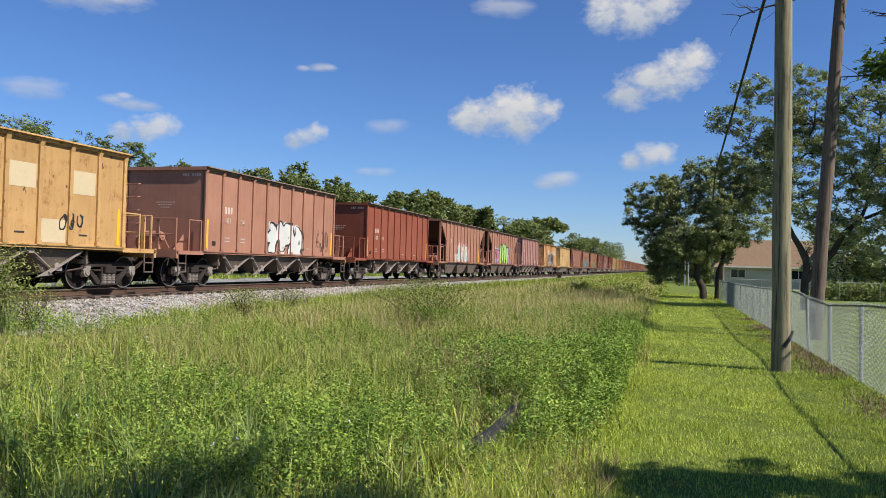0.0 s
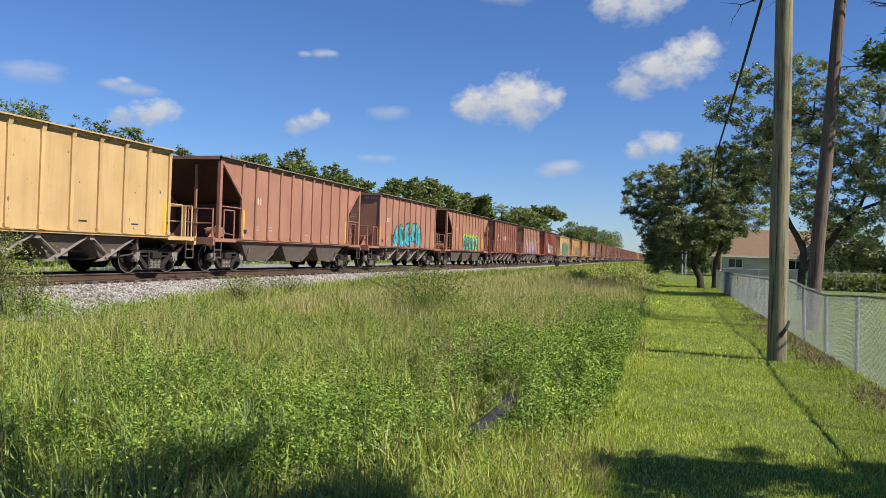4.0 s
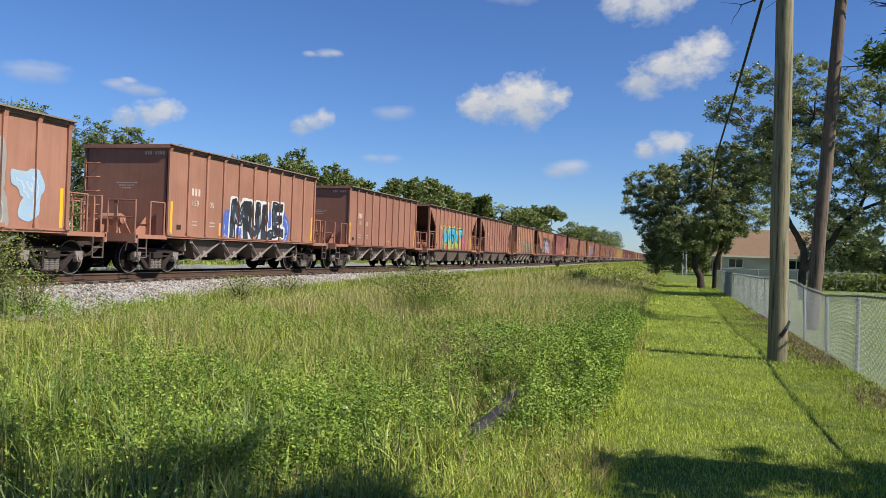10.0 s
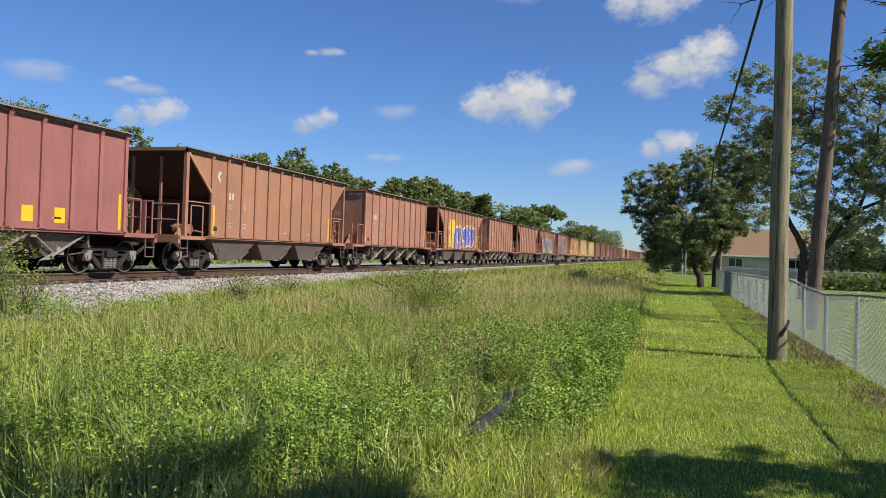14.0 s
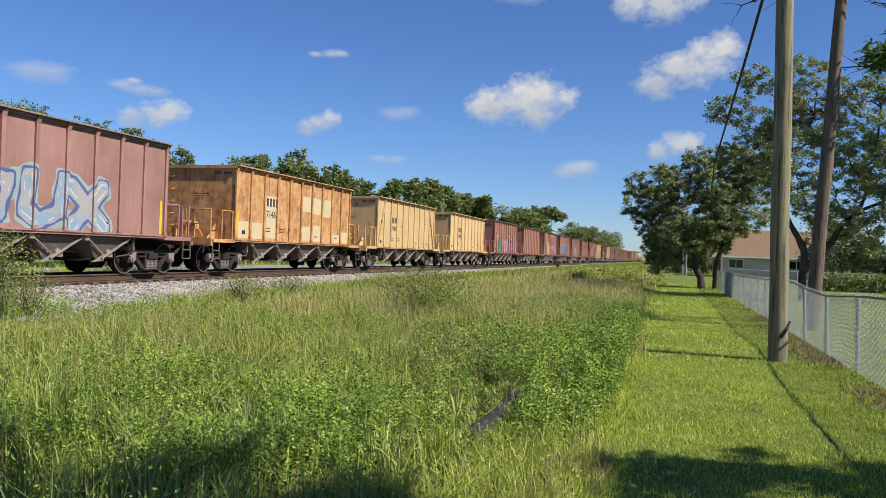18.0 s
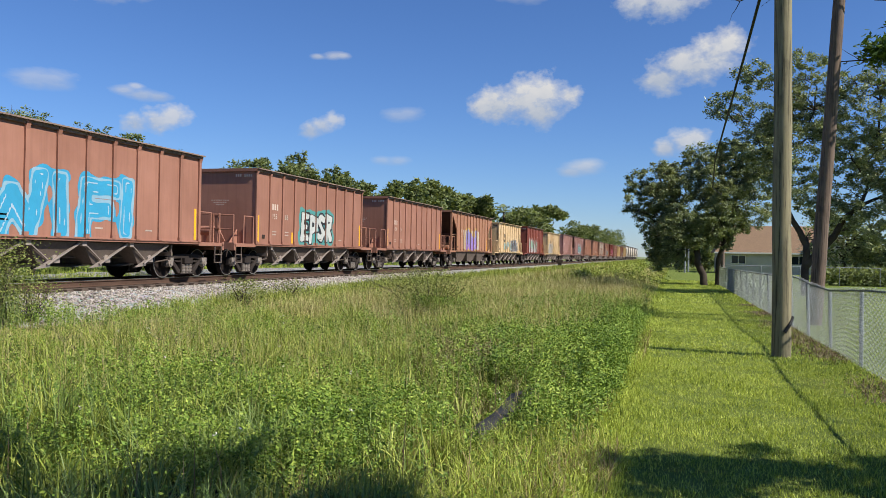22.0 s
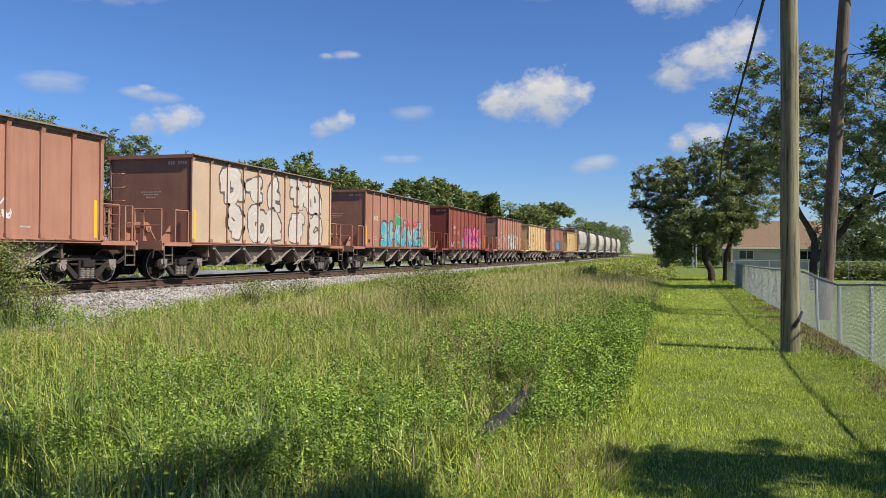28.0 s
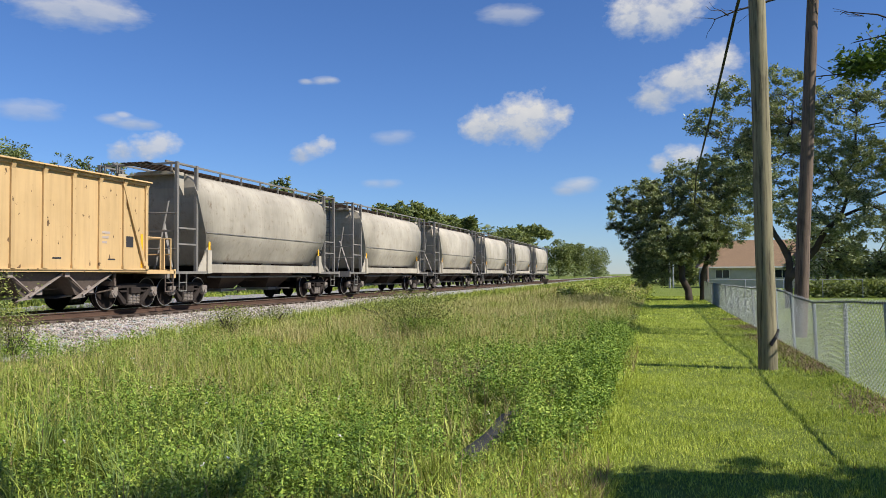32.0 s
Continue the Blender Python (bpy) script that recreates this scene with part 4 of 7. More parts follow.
def covered_hopper(car, mat):
    """A two-bay covered hopper with bulging sides, open end frames and a roof walk."""
    top = 4.18
    zs = np.linspace(1.28, top, 14)
    f = (zs - zs[0]) / (top - zs[0])
    half_w = np.interp(f, [0, 0.12, 0.30, 0.36, 0.55, 0.78, 0.94, 1.0], [1.14, 1.28, 1.49, 1.525, 1.53, 1.47, 1.28, 0.95])
    half_y = 4.05 + 1.05 * np.sin(np.clip(f * 1.05, 0, 1) * math.pi / 2) ** 0.9 - 0.12 * np.clip(f - 0.85, 0, 1) / 0.15
    bm = bmesh.new()
    rings = [[bm.verts.new((sx * w, sy * y, z)) for sx, sy in ((1, -1), (1, -0.5), (1, 0), (1, 0.5), (1, 1), (-1, 1), (-1, 0.5), (-1, 0), (-1, -0.5), (-1, -1))]
             for w, y, z in zip(half_w, half_y, zs)]
    for a, b in zip(rings, rings[1:]):
        for k in range(10):
            bm.faces.new((a[k], a[(k + 1) % 10], b[(k + 1) % 10], b[k]))
    bm.faces.new(rings[-1])
    bm.faces.new(rings[0][::-1])
    bmesh.ops.recalc_face_normals(bm, faces=bm.faces[:])
    body = piece("hopper_body", MESHES.setdefault("cov_body", finish(bm, "hopper_body")), mat, car)
    for p in body.data.polygons:
        p.use_smooth = abs(p.normal.y) < 0.3 and abs(p.normal.z) < 0.9
    add = lambda n, key, fn, m, at=None, bev=0.0: piece(n, shared(key, fn, bev), m, car, at)
    add("roof", "cov_roof", lambda bm: add_prism(bm, [(-1.0, 4.16), (-0.5, 4.27), (0.5, 4.27), (1.0, 4.16)], 1, -5.3, 5.3), mat)
    add("roof_walk", "cov_walk", lambda bm: [add_box(bm, -0.42 + 0.2 * k, -0.28 + 0.2 * k, -6.3, 6.3, 4.40, 4.43) for k in range(5)], M["dirt"])
    for sd in (-1, 1):
        add("roof_rail", "cov_rail", lambda bm: [add_bar(bm, (0, -6.0, 4.47), (0, 6.0, 4.47), 0.05, 0.06)] + [add_bar(bm, (0, -5.7 + 1.43 * k, 4.18), (0, -5.7 + 1.43 * k, 4.47), 0.05) for k in range(9)], M["frame"], (sd * 0.95, 0, 0))
        add("side_sill", "cov_sill", lambda bm: add_box(bm, -0.06, 0.06, -4.3, 4.3, 1.02, 1.30), mat, (sd * 1.40, 0, 0))
        add("side_band", "cov_band", lambda bm: add_box(bm, -0.012, 0.012, -4.62, 4.62, 2.30, 2.33), M["frame"], (sd * 1.522, 0, 0))
        add("brake_pipe", "cov_pipe", lambda bm: add_bar(bm, (0, -4.0, 0.88), (0, 4.0, 0.88), 0.07, sides=8), M["frame"], (sd * 1.2, 0, 0))
        for e in (-1, 1):
            add("sill_end", "cov_sillend", lambda bm: add_box(bm, -0.07, 0.07, -0.12, 0.12, 1.0, 1.75), mat, (sd * 1.42, e * 4.35, 0))
            for y in (5.0, 6.05):
                add("end_post", "cov_post", lambda bm: add_box(bm, -0.05, 0.05, -0.05, 0.05, 1.0, 4.42), M["frame"], (sd * 1.38, e * y, 0))
            add("corner_plate", "cov_plate%d" % e, lambda bm: add_prism(bm, [(e * 4.28, 1.02), (e * 5.0, 1.02), (e * 4.28, 1.95)], 0, -0.02, 0.02), mat, (sd * 1.40, 0, 0))
            add("top_plate", "cov_top%d" % e, lambda bm: add_prism(bm, [(e * 5.15, 4.2), (e * 5.75, 4.2), (e * 5.15, 3.45)], 0, -0.02, 0.02), mat, (sd * 1.02, 0, 0))
            add("reflector_strip", "cov_refl", lambda bm: add_box(bm, -0.01, 0.01, -0.05, 0.05, 1.76, 2.2), M["safety"], (sd * 1.43, e * 4.3, 0))
            for z in (1.9, 2.4, 4.38):
                add("end_beam", "cov_beam", lambda bm: add_bar(bm, (0, -0.55, 0), (0, 0.55, 0), 0.05, 0.05), M["frame"], (sd * 1.38, e * 5.52, z))
            add("step", "step", step, M["frame"], pose(sd * 1.44, e * 5.8, 1.0))
    for e in (-1, 1):
        turn = 0 if e < 0 else 180
        add("platform", "cov_plat", lambda bm: (add_box(bm, -1.45, 1.45, -6.5, -4.3, 0.98, 1.06), add_box(bm, -1.45, 1.45, -6.62, -6.5, 0.85, 1.10)), M["frame"], pose(0, 0, 0, 0, 0, turn))
        for q in (-1, 1):
            add("end_brace", "cov_brace%d" % q, lambda bm: add_bar(bm, (q * 1.2, -6.0, 1.06), (q * 0.35, -5.2, 2.6), 0.07, 0.07), M["frame"], pose(0, 0, 0, 0, 0, turn))
        add("end_ladder", "cov_ladder", lambda bm: ladder(bm, 9, 0.37), M["frame"], pose(e * 0.95, e * 6.1, 1.06))
        for z in (2.3, 4.38):
            add("cross_beam", "cov_cross", lambda bm: add_bar(bm, (-1.4, 0, 0), (1.4, 0, 0), 0.06, 0.06), M["frame"], (0, e * 6.05, z))
        piece("coupler", shared("coupler", coupler), M["dirt"], car, pose(0, e * 6.5, 0.86, 0, 0, turn))
        add("brake_pipe", "cov_endpipe", lambda bm: [add_bar(bm, (0.5, -5.9, 1.06), (0.62, -5.35, 3.3), 0.06, sides=6), add_bar(bm, (-0.3, -5.6, 1.06), (-0.45, -5.3, 2.9), 0.05, sides=6), add_disc(bm, (-0.7, -5.9, 1.75), (0, 1, 0), 0.24, 0.03, 16)], M["frame"], pose(0, 0, 0, 0, 0, turn))
        for z in (1.75, 2.85):
            add("end_rail", "cov_endrail", lambda bm: add_bar(bm, (-1.4, 0, 0), (1.4, 0, 0), 0.04, sides=6), M["frame"], (0, e * 6.1, z))
        truck(car, e * 4.95)
        bay = lambda bm: bmesh.ops.create_cone(bm, cap_ends=True, segments=4, radius1=0.75, radius2=1.85, depth=0.9, matrix=Matrix.LocRotScale((0, 0, 0.92), Euler((0, 0, radians(45))), None))
        add("discharge_bay", "cov_bay", bay, M["dirt"], (0, e * 1.75, 0))
        add("outlet_gate", "cov_gate", lambda bm: (add_box(bm, -0.6, 0.6, -0.45, 0.45, 0.36, 0.46), add_bar(bm, (-1.2, 0.2, 0.42), (1.2, 0.2, 0.42), 0.06, sides=6)), M["frame"], (0, e * 1.75, 0))
    add("center_sill", "center_sill", lambda bm: add_box(bm, -0.26, 0.26, -6.2, 6.2, 0.70, 1.04), M["dirt"])
    for k in range(4):
        add("roof_hatch", "cov_hatch", lambda bm: add_disc(bm, (0, 0, 4.30), (0, 0, 1), 0.36, 0.10, 16), mat, (0.0, -3.6 + 2.4 * k, 0))


LABELS = {"pink": "faded pinkish oxide-red", "tan": "faded tan-red", "mauve": "chalky mauve-brown", "brown": "dull brown", "sienna": "dull red-brown", "maroon": "dark maroon", "red": "dull dark red",
          "purple": "wine-red", "yellow": "faded yellow", "butter": "pale chipped yellow", "cream": "cream-painted", "rust": "heavily rusted yellow", "orange": "rust-stained yellow"}

W, K, CREAM = (0.74, 0.72, 0.68), (0.03, 0.03, 0.035), (0.72, 0.64, 0.50)
TEAL, CYAN, GREEN, LIME = (0.04, 0.42, 0.40), (0.06, 0.42, 0.62), (0.05, 0.36, 0.16), (0.42, 0.68, 0.06)
MAG, VIOLET, LILAC, BLUE = (0.62, 0.06, 0.32), (0.34, 0.20, 0.56), (0.52, 0.42, 0.56), (0.10, 0.16, 0.50)
YEL, RED, GREY, SKY = (0.82, 0.55, 0.06), (0.55, 0.04, 0.05), (0.36, 0.35, 0.33), (0.40, 0.56, 0.72)

# (kind, paint, number, painted pieces): from the head of the train to its tail
TRAIN = [
    ("closed", "orange", None, [("patches", 1), ("tag", 2.6, 3.4, 1.5, 1.9, 3, K)]),
    ("closed", "pink", "18104", [("piece", -0.9, 1.9, 1.22, 2.2, 4, W, K, W, 0.34, None, 0.06), ("tag", 3.1, 4.4, 1.3, 2.2, 3, (0.10, 0.06, 0.05))]),
    ("closed", "sienna", "18091", [("strips",)]),
    ("open", "pink", "13100", [("piece", -2.2, 1.2, 1.2, 2.2, 4, (0.66, 0.52, 0.42), W, (0.62, 0.25, 0.25), 0.34, (0.45, 0.62, 0.58), 0.14)]),
    ("open", "pink", "13195", [("piece", -3.4, 2.6, 1.25, 2.15, 6, (0.60, 0.16, 0.26), K, SKY, 0.34, LILAC, 0.12), ("piece", -1.5, 1.9, 1.2, 2.62, 4, (0.46, 0.66, 0.26), K, None, 0.34, LIME)]),
    ("closed", "mauve", None, [("tag", 2.0, 3.4, 1.3, 1.6, 4, W)]),
    ("closed", "rust", "7163", [("patches", 3), ("piece", -1.5, 2.6, 1.2, 2.45, 4, K, W, None, 0.42, GREY), ("tag", -1.4, -0.4, 2.5, 2.9, 2, W)]),
    ("closed", "yellow", "7107", []),
]
TRAIN += [
    ("open", "pink", None, []),
    ("closed", "pink", None, [("piece", -3.0, 2.4, 1.2, 2.3, 5, TEAL, K, None, 0.26, CYAN)]),
    ("open", "tan", None, [("piece", -1.4, 2.6, 1.2, 2.0, 5, TEAL, K, LIME, 0.26)]),
    ("closed", "maroon", "18007", [("endtag",), ("tag", -1.2, -0.2, 2.2, 2.5, 4, W), ("tag", 0.2, 1.4, 2.1, 2.45, 3, (0.5, 0.34, 0.26)), ("tag", 1.6, 4.2, 1.3, 2.1, 4, (0.40, 0.16, 0.14))]),
    ("closed", "pink", None, [("piece", -3.4, 2.6, 1.2, 2.4, 4, LILAC, (0.50, 0.36, 0.28), None, 0.3, VIOLET), ("tag", -4.2, 3.2, 1.3, 2.7, 6, (0.66, 0.52, 0.34)), ("tag", 2.2, 4.2, 2.2, 2.6, 4, W)]),
    ("closed", "red", "15837", [("piece", -1.9, 2.2, 1.2, 2.2, 5, CREAM, (0.10, 0.08, 0.09), None, 0.3, W)]),
    ("closed", "yellow", "7234", [("piece", -2.4, 4.2, 1.2, 2.45, "SKEW", (0.03, 0.36, 0.18), (0.06, 0.10, 0.22), (0.30, 0.28, 0.26), 0.42, (0.06, 0.46, 0.52), 0.35)]),
    ("closed", "orange", "7169", [("piece", -1.0, 4.1, 1.2, 2.3, "RAGUE", (0.42, 0.24, 0.24), K, (0.20, 0.42, 0.10), 0.34, (0.30, 0.22, 0.26), 0.2), ("tag", -3.4, -2.4, 1.9, 2.6, 3, K), ("tag", -3.6, -2.6, 1.4, 1.9, 2, W)]),
]
TRAIN += [
    ("closed", "rust", "7141", [("patches", 3), ("tag", -3.75, -2.95, 2.05, 2.75, 3, K), ("tag", -4.5, -3.9, 1.9, 2.6, 2, SKY), ("tag", 4.2, 4.7, 1.2, 2.2, 2, K)]),
    ("closed", "pink", "15409", [("piece", -1.9, 2.9, 1.25, 2.85, "GAR", (0.30, 0.28, 0.25), (0.50, 0.48, 0.44), (0.38, 0.36, 0.33), 0.36, (0.36, 0.34, 0.30), 0.22), ("piece", 2.9, 3.9, 1.4, 2.3, 1, SKY, (0.45, 0.58, 0.66), SKY, 0.3, None, 0.12)]),
    ("closed", "pink", "15905", [("piece", -2.2, 2.7, 1.15, 2.1, 4, BLUE, BLUE, None, 0.5), ("piece", -1.5, 2.3, 1.2, 2.35, "MULE", K, W, None, 0.46, (0.05, 0.06, 0.08))]),
    ("closed", "brown", "18108", [("strips",)]),
    ("open", "pink", "31", [("piece", -3.4, 2.6, 1.2, 1.95, 6, (0.58, 0.10, 0.18), (0.58, 0.10, 0.18), None, 0.5), ("piece", -2.9, 2.0, 1.2, 2.4, "MERT", (0.06, 0.42, 0.60), K, YEL, 0.44, (0.52, 0.50, 0.06), 0.12)]),
    ("open", "brown", "13123", [("strips",)]),
    ("closed", "tan", "15368", [("piece", -2.2, 1.0, 1.3, 2.3, 4, (0.30, 0.24, 0.18), (0.12, 0.10, 0.09), None, 0.3, (0.36, 0.30, 0.12)), ("piece", 1.4, 4.0, 1.2, 2.0, 4, (0.26, 0.22, 0.17), (0.12, 0.11, 0.09), None, 0.34)]),
    ("open", "tan", "131", [("piece", -2.0, 3.2, 1.15, 2.55, 5, LILAC, K, K, 0.34, None, 0.28), ("piece", -4.2, -2.4, 1.15, 1.55, 3, K, K, K, 0.5, None, 0.1), ("bars", -4.2, -2.0)]),
]
TRAIN += [
    ("closed", "purple", "17122", [("strips",), ("cards",)]),
    ("open", "tan", "16049", [("tag", -4.3, -3.9, 2.8, 3.3, 1, W)]),
    ("closed", "pink", "18026", []),
    ("open", "tan", None, [("piece", -3.2, -1.8, 1.4, 2.9, 1, YEL, YEL, None, 0.4), ("piece", -2.2, 3.4, 1.2, 2.5, 5, BLUE, W, YEL, 0.34, VIOLET, 0.12)]),
    ("closed", "pink", None, []),
    ("open", "pink", "16059", []),
    ("open", "pink", "13108", [("piece", -2.1, 3.2, 1.2, 2.6, 4, (0.16, 0.24, 0.38), (0.66, 0.68, 0.66), (0.16, 0.24, 0.38), 0.5, (0.24, 0.34, 0.48), 0.12), ("piece", -3.6, 3.6, 1.15, 1.6, 6, (0.46, 0.38, 0.20), (0.46, 0.38, 0.20), None, 0.5), ("tag", -4.1, -3.4, 2.0, 2.6, 2, W)]),
    ("closed", "mauve", None, [("piece", -2.0, 2.6, 1.2, 2.35, "JUX", (0.42, 0.40, 0.40), (0.10, 0.14, 0.32), (0.36, 0.44, 0.42), 0.4, (0.30, 0.40, 0.50), 0.12)]),
]
TRAIN += [
    ("closed", "rust", "7146", [("patches", 4)]),
    ("closed", "butter", "7181", [("diag",)]),
    ("closed", "butter", "7106", []),
    ("closed", "brown", "18101", [("piece", -2.9, 4.4, 1.15, 2.1, 6, (0.03, 0.26, 0.14), (0.03, 0.26, 0.14), None, 0.6), ("piece", -2.0, 1.0, 1.2, 2.3, 4, (0.58, 0.20, 0.20), K, YEL, 0.4, (0.60, 0.30, 0.30), 0.12), ("piece", 1.0, 3.9, 1.2, 2.25, 4, (0.52, 0.18, 0.36), K, YEL, 0.4, (0.44, 0.16, 0.34), 0.12)]),
    ("closed", "brown", "15822", []),
    ("closed", "brown", "154", [("piece", -2.6, -0.7, 1.2, 2.3, 1, (0.40, 0.52, 0.22), (0.40, 0.46, 0.24), (0.42, 0.52, 0.26), 0.5), ("piece", -0.8, 0.7, 1.2, 2.35, 1, (0.72, 0.24, 0.04), (0.62, 0.22, 0.05), None, 0.5), ("piece", 0.6, 2.0, 1.2, 2.3, 1, LILAC, VIOLET, None, 0.5), ("piece", 1.5, 2.6, 1.2, 2.3, 1, (0.72, 0.24, 0.04), (0.60, 0.20, 0.05), None, 0.5), ("piece", 2.6, 4.2, 1.2, 2.3, 1, (0.30, 0.20, 0.46), (0.26, 0.18, 0.40), None, 0.5)]),
    ("closed", "brown", None, [("piece", -3.3, 1.9, 1.2, 2.5, "WIFI", (0.05, 0.38, 0.62), (0.30, 0.50, 0.62), (0.05, 0.36, 0.60), 0.42, None, 0.1), ("piece", -4.2, -3.0, 1.2, 2.0, 1, (0.66, 0.20, 0.12), (0.62, 0.18, 0.12), None, 0.5)]),
    ("closed", "brown", "15318", [("piece", -1.4, 1.6, 1.3, 2.35, "EPSR", (0.60, 0.62, 0.58), K, (0.10, 0.34, 0.32), 0.3, None, 0.18)]),
]
TRAIN += [
    ("closed", "brown", "15451", []),
    ("open", "tan", "13220", [("slab", -2.9, 1.9, 1.2, 2.55, (0.58, 0.50, 0.40)), ("piece", -2.2, 1.2, 1.2, 2.4, 4, (0.30, 0.26, 0.54), (0.62, 0.42, 0.08), (0.58, 0.36, 0.10), 0.46, VIOLET, 0.16)]),
    ("closed", "cream", "7188", [("diag",), ("piece", 0.4, 3.6, 1.2, 2.1, 5, (0.16, 0.16, 0.17), (0.55, 0.54, 0.50), None, 0.5), ("piece", -2.6, 0.4, 1.4, 1.9, 3, (0.34, 0.48, 0.44), (0.40, 0.48, 0.44), None, 0.3), ("tag", -0.4, 1.0, 1.5, 2.2, 2, GREY)]),
    ("closed", "red", None, [("piece", -3.6, 1.0, 1.15, 2.2, 5, (0.30, 0.46, 0.36), (0.52, 0.40, 0.36), (0.50, 0.42, 0.40), 0.46, (0.52, 0.40, 0.40), 0.1), ("dots", -3.6, 3.6)]),
    ("closed", "cream", "7179", [("diag",), ("piece", -4.4, -0.6, 1.2, 2.1, 4, (0.44, 0.42, 0.38), (0.50, 0.45, 0.38), (0.48, 0.45, 0.40), 0.3, None, 0.3)]),
    ("closed", "mauve", None, [("strips",)]),
    ("open", "mauve", None, [("piece", -1.2, 2.6, 1.3, 2.5, 4, TEAL, W, LILAC, 0.34, CYAN, 0.15)]),
    ("closed", "pink", None, []),
]
TRAIN += [
    ("closed", "pink", None, [("tag", 0.6, 2.2, 1.5, 2.0, 3, W)]),
    ("closed", "pink", None, [("bubble",)]),
    ("closed", "pink", None, [("piece", -3.0, 3.5, 1.2, 2.35, "SHUVE", (0.30, 0.44, 0.42), (0.06, 0.07, 0.14), None, 0.5, (0.04, 0.40, 0.52)), ("piece", -1.0, 0.6, 2.3, 2.75, 1, GREEN, (0.30, 0.46, 0.24), None, 0.4), ("piece", 0.5, 2.6, 2.2, 2.6, 2, (0.56, 0.06, 0.08), (0.62, 0.20, 0.20), None, 0.4), ("piece", 3.4, 4.4, 1.2, 1.8, 1, (0.60, 0.22, 0.16), GREEN, None, 0.5)]),
    ("closed", "red", "15406", [("piece", -1.6, 3.6, 1.15, 1.8, 5, (0.10, 0.34, 0.46), (0.10, 0.34, 0.46), None, 0.5), ("piece", -1.2, 3.2, 1.2, 2.45, "H2OS", (0.62, 0.06, 0.24), (0.10, 0.04, 0.08), None, 0.5, (0.66, 0.12, 0.16)), ("tag", -4.4, -3.8, 1.2, 1.6, 2, W)]),
    ("closed", "pink", "15809", [("piece", -1.1, 3.4, 1.2, 2.25, "TIGER", (0.60, 0.52, 0.42), (0.16, 0.12, 0.10), (0.20, 0.40, 0.28), 0.56, None, 0.1), ("tag", -2.3, -1.6, 1.7, 2.3, 3, W), ("tag", -4.4, -3.8, 1.7, 2.2, 2, W)]),
    ("closed", "butter", "7221", []),
    ("closed", "brown", "15495", [("piece", -1.5, 3.3, 1.25, 2.0, 3, (0.06, 0.26, 0.12), (0.06, 0.26, 0.12), None, 0.6), ("piece", -1.0, 2.9, 1.15, 2.15, "SHOE", (0.10, 0.42, 0.60), (0.05, 0.05, 0.14), None, 0.5, (0.16, 0.20, 0.48))]),
    ("closed", "butter", "7126", [("diag",), ("board",)]),
]
ANCHORS = [(0, 8.04), (1, 21.61), (2, 35.24), (5, 75.94), (7, 103.06), (12, 170.87), (14, 197.98), (16, 224.94), (17, 238.43), (18, 252.19), (19, 265.63), (21, 292.7), (22, 306.39), (24, 333.48), (25, 347.11), (26, 360.56), (29, 401.03), (30, 414.66), (31, 428.16), (32, 441.77), (33, 455.12), (34, 468.65), (35, 482.31), (36, 495.77), (37, 509.26), (38, 522.72), (39, 535.97), (40, 549.2), (41, 562.63), (43, 589.81), (44, 603.32), (45, 617.03), (48, 657.49), (50, 684.8), (51, 698.67), (52, 712.65), (53, 726.26), (54, 739.69), (55, 753.28)]


def car_start(k):
    """Where car k's middle stands along the line at the clip's start."""
    return float(np.interp(k, [a[0] for a in ANCHORS], [a[1] for a in ANCHORS])) + 4.93


